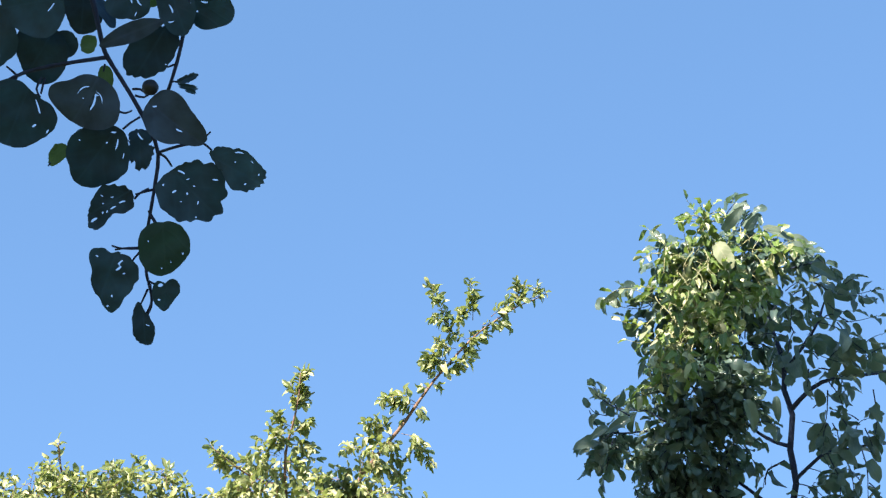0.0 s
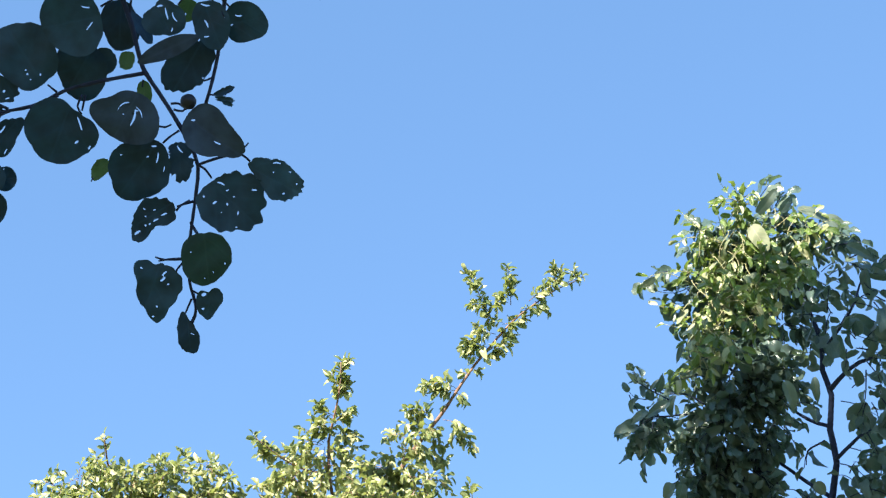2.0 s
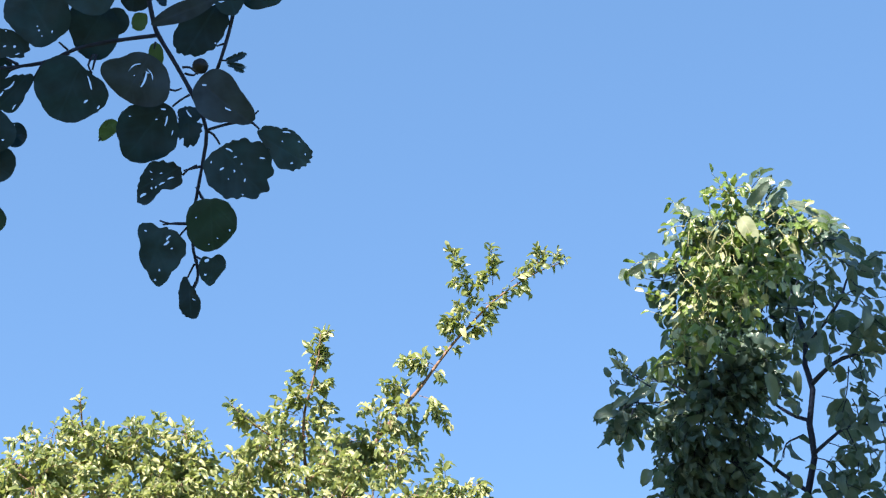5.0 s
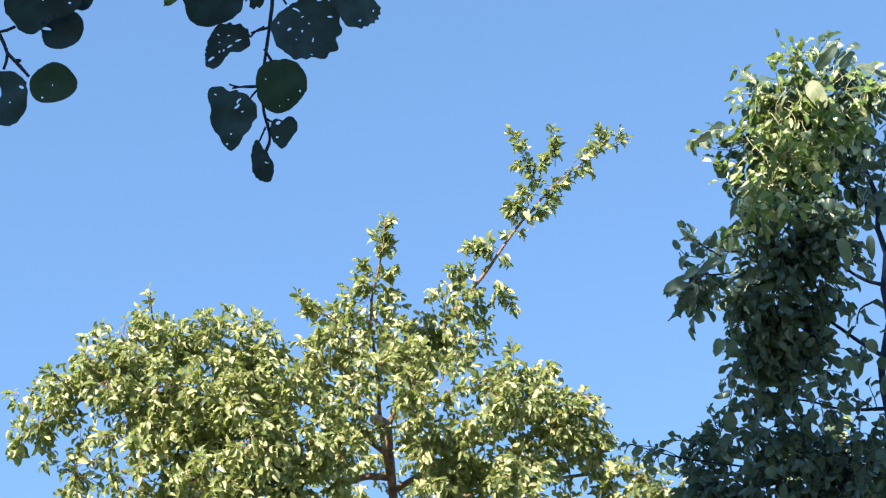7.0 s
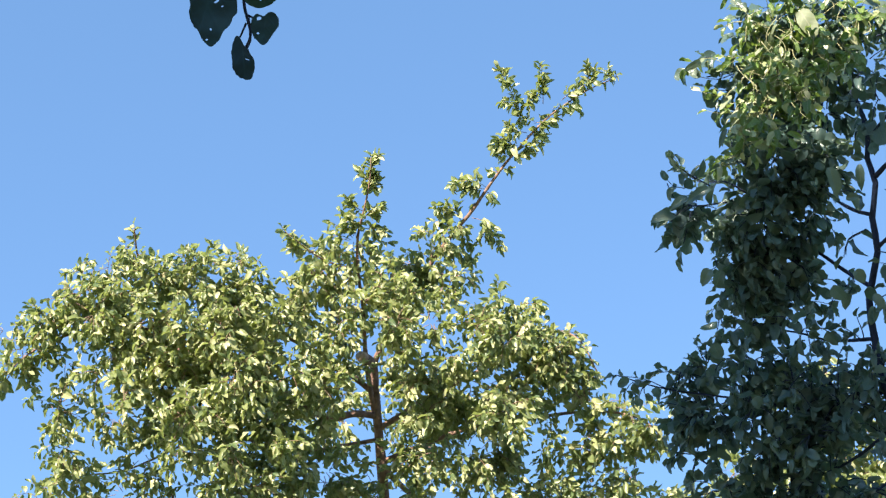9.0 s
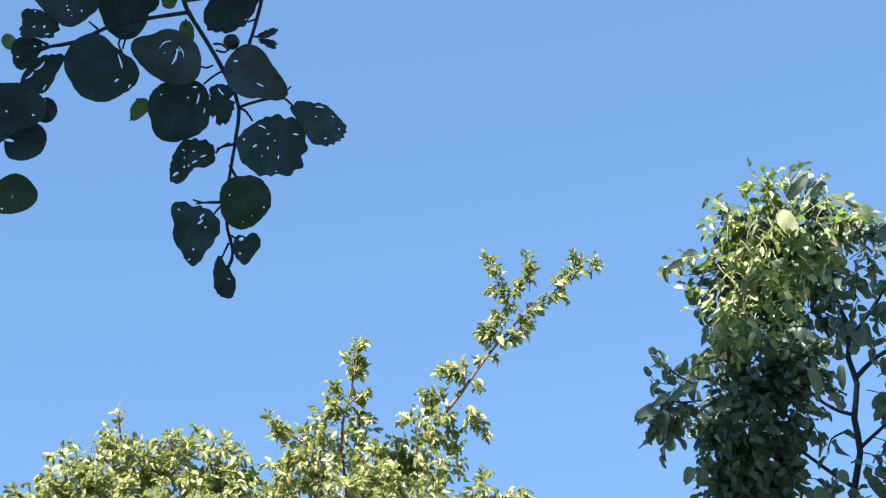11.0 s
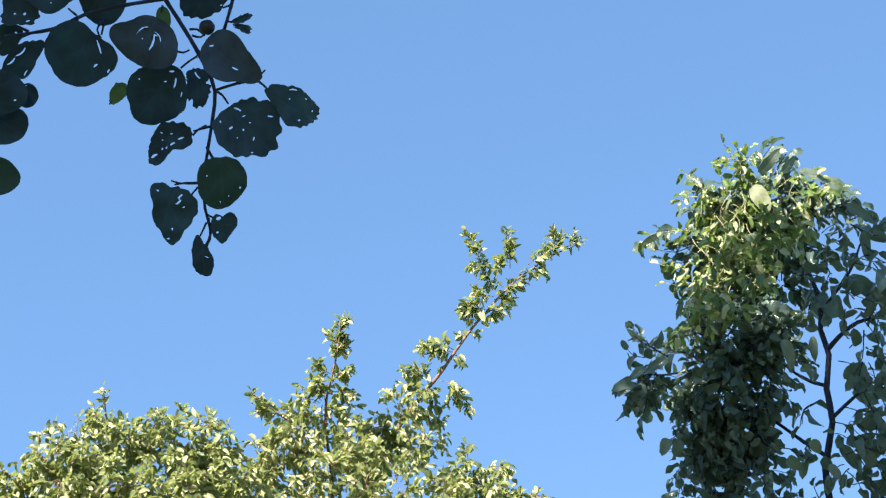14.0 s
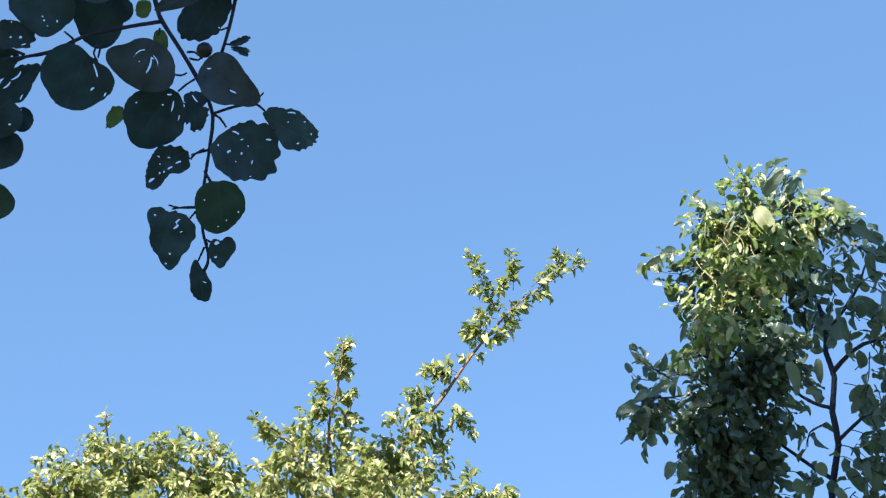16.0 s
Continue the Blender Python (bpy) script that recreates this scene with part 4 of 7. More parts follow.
stem("limb", broad_tree, shade_tint_bark, [(0.664, 2.490, 2.719), (0.621, 2.608, 2.771), (0.567, 2.623, 2.794), (0.487, 2.617, 2.803)], 0.0037, 0.0010, sides=7, step=0.015)
stem("limb", broad_tree, shade_tint_bark, [(0.691, 2.523, 2.580), (0.649, 2.657, 2.573), (0.591, 2.766, 2.574), (0.491, 2.777, 2.557)], 0.0037, 0.0010, sides=7, step=0.015)
stem("limb", broad_tree, shade_tint_bark, [(0.676, 2.508, 2.634), (0.630, 2.661, 2.659), (0.489, 2.688, 2.693), (0.351, 2.770, 2.751), (0.258, 2.756, 2.773)], 0.0037, 0.0010, sides=7, step=0.015)
stem("limb", broad_tree, shade_tint_bark, [(0.704, 2.554, 2.533), (0.681, 2.583, 2.504), (0.661, 2.662, 2.504)], 0.0037, 0.0010, sides=7, step=0.015)
wide = Leaves()
L = dict(size=0.031, gap=0.0095)
SHADE = dict(face=(-0.25, -0.15, 0.9), loose=0.9)
wide.along(spline([(0.587, 2.357, 3.332), (0.597, 2.346, 3.349), (0.612, 2.335, 3.365)], 0.012), size=0.038, gap=0.013)
wide.along(spline([(0.623, 2.356, 3.333), (0.633, 2.348, 3.346), (0.646, 2.344, 3.352)], 0.012), size=0.038, gap=0.013)
wide.along(spline([(0.704, 2.362, 3.265), (0.737, 2.365, 3.280), (0.762, 2.328, 3.219)], 0.012), size=0.038, gap=0.013)
wide.along(spline([(0.721, 2.303, 3.179), (0.756, 2.315, 3.199), (0.777, 2.296, 3.170)], 0.012), size=0.038, gap=0.013)
wide.along(spline([(0.749, 2.277, 3.140), (0.773, 2.264, 3.120), (0.805, 2.270, 3.131)], 0.012), size=0.038, gap=0.013)
wide.along(spline([(0.467, 2.420, 3.235), (0.425, 2.417, 3.239), (0.390, 2.423, 3.230), (0.378, 2.429, 3.221)], 0.012), size=0.038, gap=0.013)
wide.along(spline([(0.477, 2.431, 3.218), (0.437, 2.440, 3.205), (0.406, 2.437, 3.208)], 0.012), size=0.038, gap=0.013)
wide.along(spline([(0.488, 2.447, 3.193), (0.447, 2.451, 3.188), (0.416, 2.448, 3.191)], 0.012), size=0.038, gap=0.013)
wide.along(spline([(0.479, 2.470, 3.158), (0.438, 2.467, 3.162), (0.422, 2.462, 3.170)], 0.012), size=0.038, gap=0.013)
wide.along(spline([(0.441, 2.481, 3.018), (0.423, 2.622, 3.107), (0.391, 2.614, 3.120)], 0.012), size=0.038, gap=0.013)
wide.along(spline([(0.432, 2.616, 3.086), (0.402, 2.620, 3.111), (0.386, 2.614, 3.119)], 0.012), size=0.038, gap=0.013)
wide.along(spline([(0.443, 2.538, 2.930), (0.451, 2.534, 2.906), (0.436, 2.570, 2.913)], 0.012), size=0.038, gap=0.013)
wide.along(spline([(0.403, 2.649, 3.067), (0.372, 2.660, 3.048), (0.352, 2.684, 3.012)], 0.012), size=0.038, gap=0.013)
wide.along(spline([(0.404, 2.654, 3.058), (0.394, 2.677, 3.022), (0.384, 2.701, 2.986)], 0.012), size=0.038, gap=0.013)
wide.along(spline([(0.425, 2.654, 3.058), (0.434, 2.656, 3.024), (0.443, 2.658, 2.990)], 0.012), size=0.038, gap=0.013)
wide.along(spline([(0.348, 2.742, 2.739), (0.307, 2.732, 2.754), (0.253, 2.729, 2.760)], 0.012), size=0.028, gap=0.011)
wide.along(spline([(0.317, 2.734, 2.752), (0.286, 2.735, 2.749), (0.276, 2.742, 2.739)], 0.012), size=0.028, gap=0.011)
wide.along(spline([(0.413, 2.623, 3.107), (0.385, 2.606, 3.121), (0.362, 2.573, 3.126)], 0.012), size=0.028, gap=0.011)
wide.along(spline([(0.392, 2.631, 3.093), (0.371, 2.629, 3.097), (0.360, 2.623, 3.106)], 0.012), size=0.028, gap=0.011)
OPEN = dict(size=0.037, gap=0.022, hang=0.6, first=0.05, face=(-0.25, -0.15, 0.9))
wide.along(spline([(0.667, 2.277, 2.934), (0.691, 2.253, 2.942), (0.727, 2.248, 2.949), (0.810, 2.241, 2.960)], 0.012), **OPEN)
wide.along(spline([(0.700, 2.251, 2.944), (0.719, 2.265, 2.923), (0.724, 2.275, 2.908)], 0.012), **OPEN)
wide.along(spline([(0.675, 2.323, 2.834), (0.698, 2.314, 2.847), (0.739, 2.311, 2.853), (0.813, 2.306, 2.859)], 0.012), **OPEN)
wide.along(spline([(0.698, 2.314, 2.847), (0.712, 2.330, 2.823), (0.722, 2.340, 2.808)], 0.012), **OPEN)
wide.along(spline([(0.739, 2.311, 2.853), (0.748, 2.289, 2.885), (0.766, 2.284, 2.893)], 0.012), **OPEN)
wide.along(spline([(0.753, 2.309, 2.854), (0.763, 2.329, 2.824), (0.764, 2.354, 2.785)], 0.012), **OPEN)
wide.along(spline([(0.700, 2.260, 2.931), (0.697, 2.285, 2.892), (0.683, 2.300, 2.869)], 0.012), **OPEN)
wide.along(spline([(0.660, 2.386, 2.828), (0.676, 2.345, 2.799), (0.695, 2.355, 2.784), (0.705, 2.370, 2.761)], 0.012), **OPEN)
wide.along(spline([(0.684, 2.200, 3.023), (0.716, 2.205, 3.016), (0.745, 2.219, 2.993)], 0.012), **OPEN)
wide.along(spline([(0.667, 2.240, 3.004), (0.690, 2.230, 2.977), (0.718, 2.235, 2.969)], 0.012), **OPEN)
wide.along(spline([(0.719, 2.252, 3.100), (0.727, 2.226, 3.062), (0.755, 2.226, 3.062)], 0.012), **OPEN)
wide.along(spline([(0.716, 2.200, 3.023), (0.745, 2.219, 2.993), (0.773, 2.229, 2.978)], 0.012), **OPEN)
wide.along(spline([(0.630, 2.485, 2.844), (0.639, 2.473, 2.817), (0.633, 2.499, 2.808)], 0.012), **OPEN)
wide.along(spline([(0.651, 2.320, 3.006), (0.664, 2.264, 3.007), (0.679, 2.203, 3.019)], 0.012), **OPEN)
wide.along(spline([(0.647, 2.345, 3.099), (0.651, 2.323, 3.036), (0.652, 2.316, 2.993)], 0.012), **OPEN)
wide.along(spline([(0.648, 2.396, 2.875), (0.631, 2.449, 2.885), (0.627, 2.477, 2.866)], 0.012), **OPEN)
wide.along(spline([(0.611, 2.451, 2.973), (0.630, 2.404, 2.954), (0.639, 2.387, 2.934)], 0.012), **OPEN)
wide.along(spline([(0.672, 2.386, 2.767), (0.704, 2.365, 2.769), (0.732, 2.372, 2.758)], 0.012), **OPEN)
wide.along(spline([(0.724, 2.285, 2.892), (0.739, 2.300, 2.870), (0.730, 2.310, 2.854)], 0.012), **OPEN)
wide.along(spline([(0.690, 2.240, 2.961), (0.718, 2.245, 2.954), (0.728, 2.260, 2.931)], 0.012), **OPEN)
wide.along(spline([(0.774, 2.259, 2.932), (0.780, 2.284, 2.893), (0.776, 2.299, 2.870)], 0.012), **OPEN)
wide.along(spline([(0.678, 2.360, 2.930), (0.707, 2.364, 2.924), (0.745, 2.377, 2.905)], 0.012), **OPEN)
wide.along(spline([(0.689, 2.403, 2.865), (0.717, 2.408, 2.857), (0.746, 2.421, 2.837)], 0.012), **OPEN)
wide.along(spline([(0.680, 2.443, 2.805), (0.718, 2.434, 2.817), (0.754, 2.429, 2.826)], 0.012), **OPEN)
wide.along(spline([(0.681, 2.477, 2.753), (0.719, 2.474, 2.758), (0.762, 2.471, 2.762)], 0.012), **OPEN)
wide.along(spline([(0.697, 2.348, 2.948), (0.720, 2.338, 2.964), (0.751, 2.332, 2.972)], 0.012), **OPEN)
wide.along(spline([(0.688, 2.375, 2.908), (0.712, 2.390, 2.885), (0.727, 2.406, 2.861)], 0.012), **OPEN)
wide.along(spline([(0.709, 2.448, 2.797), (0.728, 2.463, 2.774), (0.734, 2.479, 2.750)], 0.012), **OPEN)
wide.along(spline([(0.745, 2.390, 2.885), (0.760, 2.405, 2.861), (0.765, 2.426, 2.830)], 0.012), **OPEN)
wide.along(spline([(0.689, 2.427, 2.829), (0.699, 2.416, 2.845), (0.718, 2.421, 2.837)], 0.012), **OPEN)
wide.along(spline([(0.699, 2.231, 3.122), (0.737, 2.241, 3.106), (0.784, 2.243, 3.102)], 0.012), **OPEN)
wide.along(spline([(0.708, 2.264, 3.076), (0.756, 2.268, 3.067), (0.803, 2.262, 3.075)], 0.012), **OPEN)
wide.along(spline([(0.727, 2.285, 3.045), (0.765, 2.295, 3.029), (0.812, 2.305, 3.013)], 0.012), **OPEN)
wide.along(spline([(0.756, 2.306, 3.014), (0.793, 2.284, 3.044), (0.817, 2.278, 3.051)], 0.012), **OPEN)
solo = len(wide.pos)
wide.lobe((0.610, 2.418, 3.293), (0.10, 0.07, 0.06), 27, length=0.11, **L, face=(-0.75, -1.25, 0.9))
wide.lobe((0.516, 2.402, 3.317), (0.05, 0.05, 0.05), 11, length=0.11, **L, face=(-0.75, -1.25, 0.9))
wide.lobe((0.491, 2.428, 3.278), (0.04, 0.04, 0.04), 7, length=0.11, **L, face=(-0.75, -1.25, 0.9))
wide.lobe((0.565, 2.404, 3.314), (0.05, 0.04, 0.03), 6, length=0.11, **L, face=(-0.75, -1.25, 0.9))
wide.lobe((0.684, 2.398, 3.294), (0.08, 0.06, 0.06), 15, length=0.11, **L, face=(-0.75, -1.25, 0.9))
wide.lobe((0.730, 2.381, 3.278), (0.04, 0.04, 0.05), 4, length=0.11, **L, face=(-0.75, -1.25, 0.9))
wide.lobe((0.523, 2.439, 3.261), (0.08, 0.07, 0.07), 26, length=0.11, **L, face=(-0.75, -1.25, 0.9))
wide.lobe((0.596, 2.455, 3.237), (0.10, 0.08, 0.07), 32, length=0.11, **L, face=(-0.75, -1.25, 0.9))
wide.lobe((0.674, 2.359, 3.178), (0.07, 0.06, 0.06), 6, length=0.11, **L, **SHADE)
wide.lobe((0.472, 2.467, 3.217), (0.04, 0.04, 0.05), 8, length=0.11, **L, face=(-0.75, -1.25, 0.9))
wide.lobe((0.482, 2.492, 3.160), (0.04, 0.04, 0.05), 8, length=0.11, **L, face=(-0.75, -1.25, 0.9))
wide.lobe((0.532, 2.489, 3.147), (0.06, 0.06, 0.07), 28, length=0.11, **L, face=(-0.75, -1.25, 0.9))
wide.lobe((0.627, 2.491, 3.163), (0.09, 0.07, 0.06), 24, length=0.11, **L, face=(-0.75, -1.25, 0.9))
wide.lobe((0.668, 2.300, 3.061), (0.05, 0.04, 0.04), 5, length=0.11, **L, **SHADE)
wide.lobe((0.746, 2.277, 3.116), (0.04, 0.04, 0.05), 2, length=0.11, **L, **SHADE)
wide.lobe((0.734, 2.235, 3.024), (0.04, 0.04, 0.04), 2, length=0.11, **L, **SHADE)
wide.lobe((0.684, 2.266, 2.976), (0.04, 0.03, 0.03), 2, length=0.11, **L, **SHADE)
wide.lobe((0.530, 2.464, 3.039), (0.08, 0.07, 0.07), 41, length=0.11, **L, **SHADE)
wide.lobe((0.461, 2.468, 3.051), (0.04, 0.04, 0.05), 9, length=0.11, **L, **SHADE)
wide.lobe((0.602, 2.466, 3.054), (0.07, 0.05, 0.05), 21, length=0.11, **L, **SHADE)
wide.lobe((0.507, 2.513, 2.964), (0.07, 0.07, 0.08), 40, length=0.11, **L, **SHADE)
wide.lobe((0.582, 2.506, 2.973), (0.06, 0.06, 0.06), 21, length=0.11, **L, **SHADE)
wide.lobe((0.418, 2.675, 3.081), (0.04, 0.04, 0.04), 9, length=0.11, **L, **SHADE)
wide.lobe((0.387, 2.693, 3.053), (0.04, 0.04, 0.05), 8, length=0.11, **L, **SHADE)
wide.lobe((0.455, 2.545, 2.945), (0.04, 0.04, 0.06), 11, length=0.11, **L, **SHADE)
wide.lobe((0.554, 2.550, 2.906), (0.07, 0.06, 0.06), 22, length=0.11, **L, **SHADE)
wide.lobe((0.484, 2.557, 2.896), (0.05, 0.04, 0.05), 10, length=0.11, **L, **SHADE)
wide.lobe((0.613, 2.533, 2.932), (0.05, 0.04, 0.05), 2, length=0.11, **L, **SHADE)
wide.lobe((0.653, 2.369, 3.057), (0.04, 0.04, 0.04), 2, length=0.11, **L, **SHADE)
wide.lobe((0.709, 2.311, 2.906), (0.04, 0.04, 0.04), 2, length=0.11, **L, **SHADE)
wide.lobe((0.765, 2.316, 2.899), (0.04, 0.04, 0.05), 2, length=0.11, **L, **SHADE)
wide.lobe((0.730, 2.362, 2.829), (0.04, 0.03, 0.03), 2, length=0.11, **L, **SHADE)
wide.lobe((0.693, 2.388, 2.789), (0.04, 0.03, 0.03), 2, length=0.11, **L, **SHADE)
wide.lobe((0.767, 2.367, 2.821), (0.04, 0.04, 0.05), 2, length=0.11, **L, **SHADE)
wide.lobe((0.698, 2.261, 2.984), (0.05, 0.04, 0.04), 2, length=0.11, **L, **SHADE)
wide.lobe((0.763, 2.260, 2.985), (0.05, 0.04, 0.04), 2, length=0.11, **L, **SHADE)
wide.lobe((0.464, 2.576, 2.867), (0.05, 0.04, 0.04), 10, length=0.11, **L, **SHADE)
wide.lobe((0.530, 2.578, 2.863), (0.06, 0.05, 0.05), 17, length=0.11, **L, **SHADE)
wide.lobe((0.600, 2.572, 2.873), (0.05, 0.04, 0.04), 3, length=0.11, **L, **SHADE)
wide.lobe((0.478, 2.551, 2.904), (0.05, 0.04, 0.04), 10, length=0.11, **L, **SHADE)
wide.lobe((0.634, 2.536, 2.836), (0.04, 0.03, 0.03), 1, length=0.11, **L, **SHADE)
wide.lobe((0.677, 2.411, 2.753), (0.04, 0.04, 0.05), 3, length=0.11, **L, **SHADE)
wide.lobe((0.486, 2.585, 2.853), (0.06, 0.04, 0.04), 11, length=0.11, **L, **SHADE)
wide.lobe((0.447, 2.606, 2.881), (0.04, 0.03, 0.04), 6, length=0.11, **L, **SHADE)
wide.lobe((0.382, 2.753, 2.777), (0.05, 0.04, 0.04), 7, length=0.11, **L, **SHADE)
wide.lobe((0.685, 2.492, 2.628), (0.04, 0.03, 0.04), 4, length=0.11, **L, **SHADE)
wide.lobe((0.626, 2.553, 2.825), (0.04, 0.03, 0.03), 1, length=0.11, **L, **SHADE)
wide.lobe((0.623, 2.654, 2.699), (0.04, 0.04, 0.04), 6, length=0.11, **L, **SHADE)
wide.lobe((0.440, 2.646, 2.851), (0.03, 0.03, 0.04), 3, length=0.11, **L, **SHADE)
wide.lobe((0.497, 2.612, 2.811), (0.05, 0.05, 0.05), 16, length=0.11, **L, **SHADE)
wide.lobe((0.556, 2.595, 2.836), (0.06, 0.05, 0.04), 11, length=0.11, **L, **SHADE)
wide.lobe((0.488, 2.650, 2.752), (0.08, 0.06, 0.05), 23, length=0.11, **L, **SHADE)
wide.lobe((0.422, 2.740, 2.782), (0.05, 0.04, 0.05), 9, length=0.11, **L, **SHADE)
wide.lobe((0.382, 2.770, 2.751), (0.05, 0.04, 0.03), 7, length=0.11, **L, **SHADE)
wide.lobe((0.310, 2.764, 2.760), (0.04, 0.03, 0.01), 3, length=0.11, **L, **SHADE)
wide.lobe((0.431, 2.769, 2.706), (0.09, 0.07, 0.06), 34, length=0.11, **L, **SHADE)
wide.lobe((0.529, 2.683, 2.701), (0.07, 0.05, 0.05), 16, length=0.11, **L, **SHADE)
wide.lobe((0.609, 2.700, 2.676), (0.08, 0.06, 0.04), 19, length=0.11, **L, **SHADE)
wide.lobe((0.657, 2.562, 2.658), (0.06, 0.05, 0.05), 7, length=0.11, **L, **SHADE)
wide.lobe((0.656, 2.520, 2.723), (0.05, 0.04, 0.04), 5, length=0.11, **L, **SHADE)
wide.lobe((0.677, 2.480, 2.663), (0.04, 0.03, 0.04), 4, length=0.11, **L, **SHADE)
wide.lobe((0.598, 2.669, 2.722), (0.05, 0.04, 0.04), 10, length=0.11, **L, **SHADE)
wide.lobe((0.635, 2.637, 2.665), (0.06, 0.05, 0.04), 13, length=0.11, **L, **SHADE)
wide.lobe((0.574, 2.702, 2.672), (0.06, 0.04, 0.04), 11, length=0.11, **L, **SHADE)
wide.lobe((0.530, 2.733, 2.625), (0.09, 0.06, 0.04), 17, length=0.11, **L, **SHADE)
wide.lobe((0.631, 2.693, 2.609), (0.07, 0.05, 0.04), 15, length=0.11, **L, **SHADE)
wide.lobe((0.404, 2.839, 2.645), (0.05, 0.05, 0.05), 9, length=0.11, **L, **SHADE)
wide.lobe((0.541, 2.771, 2.565), (0.08, 0.06, 0.06), 23, length=0.11, **L, **SHADE)
wide.lobe((0.448, 2.817, 2.571), (0.06, 0.05, 0.05), 11, length=0.11, **L, **SHADE)
wide.lobe((0.626, 2.748, 2.556), (0.09, 0.07, 0.06), 26, length=0.11, **L, **SHADE)
wide.lobe((0.682, 2.598, 2.480), (0.06, 0.05, 0.06), 12, length=0.11, **L, **SHADE)
wide.lobe((0.492, 2.822, 2.488), (0.20, 0.12, 0.06), 45, length=0.11, **L, **SHADE)
wide.lobe((0.663, 2.705, 2.438), (0.11, 0.08, 0.06), 24, length=0.11, **L, **SHADE)
wide.lobe((0.767, 2.452, 2.690), (0.06, 0.09, 0.15), 24, length=0.11, **L, **SHADE)
wide.lobe((0.771, 2.554, 2.533), (0.06, 0.08, 0.11), 24, length=0.11, **L, **SHADE)
wide.lobe((0.556, 2.513, 2.753), (0.05, 0.04, 0.05), 8, length=0.11, **L, **SHADE)
wide.lobe((0.656, 2.490, 2.675), (0.05, 0.04, 0.05), 7, length=0.11, **L, **SHADE)
wide.lobe((0.540, 2.597, 2.685), (0.05, 0.04, 0.05), 8, length=0.11, **L, **SHADE)
wide.lobe((0.480, 2.634, 2.658), (0.05, 0.04, 0.05), 8, length=0.11, **L, **SHADE)
wide.lobe((0.637, 2.561, 2.628), (0.05, 0.04, 0.05), 8, length=0.11, **L, **SHADE)
wide.lobe((0.579, 2.619, 2.606), (0.06, 0.05, 0.06), 10, length=0.11, **L, **SHADE)
wide.lobe((0.674, 2.566, 2.580), (0.05, 0.04, 0.05), 7, length=0.11, **L, **SHADE)
wide.lobe((0.519, 2.658, 2.616), (0.05, 0.04, 0.05), 8, length=0.11, **L, **SHADE)
wide.lobe((0.613, 2.549, 2.690), (0.04, 0.03, 0.04), 6, length=0.11, **L, **SHADE)
order = sorted(range(len(wide.pos)), key=lambda i: (i >= solo, wide.pos[i][1]))
wide.build_single(order[:300], "leaf", BROADS, broad_leaf_one, broad_tree)
wide.build_mass(order[300:], "foliage", BROADS, broad_leaf_all, broad_tree, "round dark green leaves")
wide.build_twigs("twig", shade_tint_bark, broad_tree, "thin dark twigs", 4)
climber = Leaves()
V = dict(size=0.028, gap=0.0125, face=(-0.6, -0.9, 0.8), r=0.0009, loose=0.8)
climber.along(spline([(0.574, 2.355, 3.299), (0.551, 2.338, 3.324), (0.533, 2.325, 3.345), (0.521, 2.316, 3.358)], 0.012), **V)
climber.along(spline([(0.579, 2.352, 3.303), (0.561, 2.335, 3.329), (0.562, 2.325, 3.344), (0.570, 2.321, 3.351)], 0.012), **V)
climber.along(spline([(0.464, 2.414, 3.207), (0.423, 2.403, 3.224), (0.392, 2.405, 3.221), (0.375, 2.413, 3.209)], 0.012), **V)
climber.along(spline([(0.475, 2.430, 3.182), (0.434, 2.439, 3.168), (0.402, 2.434, 3.176)], 0.012), **V)
climber.along(spline([(0.485, 2.451, 3.141), (0.435, 2.454, 3.142), (0.415, 2.453, 3.147)], 0.012), **V)
climber.along(spline([(0.513, 2.375, 3.268), (0.472, 2.356, 3.297), (0.451, 2.345, 3.314)], 0.012), **V)
climber.along(spline([(0.615, 2.362, 3.287), (0.655, 2.346, 3.312), (0.685, 2.342, 3.318)], 0.012), **V)
climber.along(spline([(0.455, 2.427, 3.040), (0.434, 2.457, 3.043), (0.437, 2.567, 3.094)], 0.012), **V)
climber.lobe((0.553, 2.318, 3.309), (0.04, 0.03, 0.03), 14, length=0.075, **V)
climber.lobe((0.480, 2.349, 3.262), (0.04, 0.03, 0.03), 9, length=0.075, **V)
climber.lobe((0.524, 2.354, 3.254), (0.05, 0.04, 0.05), 14, length=0.075, **V)
climber.lobe((0.569, 2.356, 3.251), (0.05, 0.04, 0.04), 14, length=0.075, **V)
climber.lobe((0.620, 2.344, 3.268), (0.05, 0.03, 0.03), 11, length=0.075, **V)
climber.lobe((0.674, 2.338, 3.265), (0.04, 0.03, 0.03), 11, length=0.075, **V)
climber.lobe((0.527, 2.383, 3.209), (0.05, 0.04, 0.04), 16, length=0.075, **V)
climber.lobe((0.559, 2.393, 3.193), (0.05, 0.04, 0.03), 11, length=0.075, **V)
climber.lobe((0.485, 2.384, 3.207), (0.04, 0.04, 0.04), 12, length=0.075, **V)
climber.lobe((0.513, 2.410, 3.167), (0.03, 0.03, 0.05), 16, length=0.075, **V)
climber.lobe((0.476, 2.430, 3.138), (0.03, 0.03, 0.03), 10, length=0.075, **V)
climber.lobe((0.591, 2.422, 3.150), (0.04, 0.03, 0.02), 7, length=0.075, **V)
climber.lobe((0.515, 2.426, 3.115), (0.02, 0.02, 0.03), 8, length=0.075, **V)
climber.lobe((0.490, 2.412, 3.055), (0.03, 0.02, 0.02), 6, length=0.075, **V)
climber.lobe((0.434, 2.428, 3.028), (0.02, 0.02, 0.02), 4, length=0.075, **V)
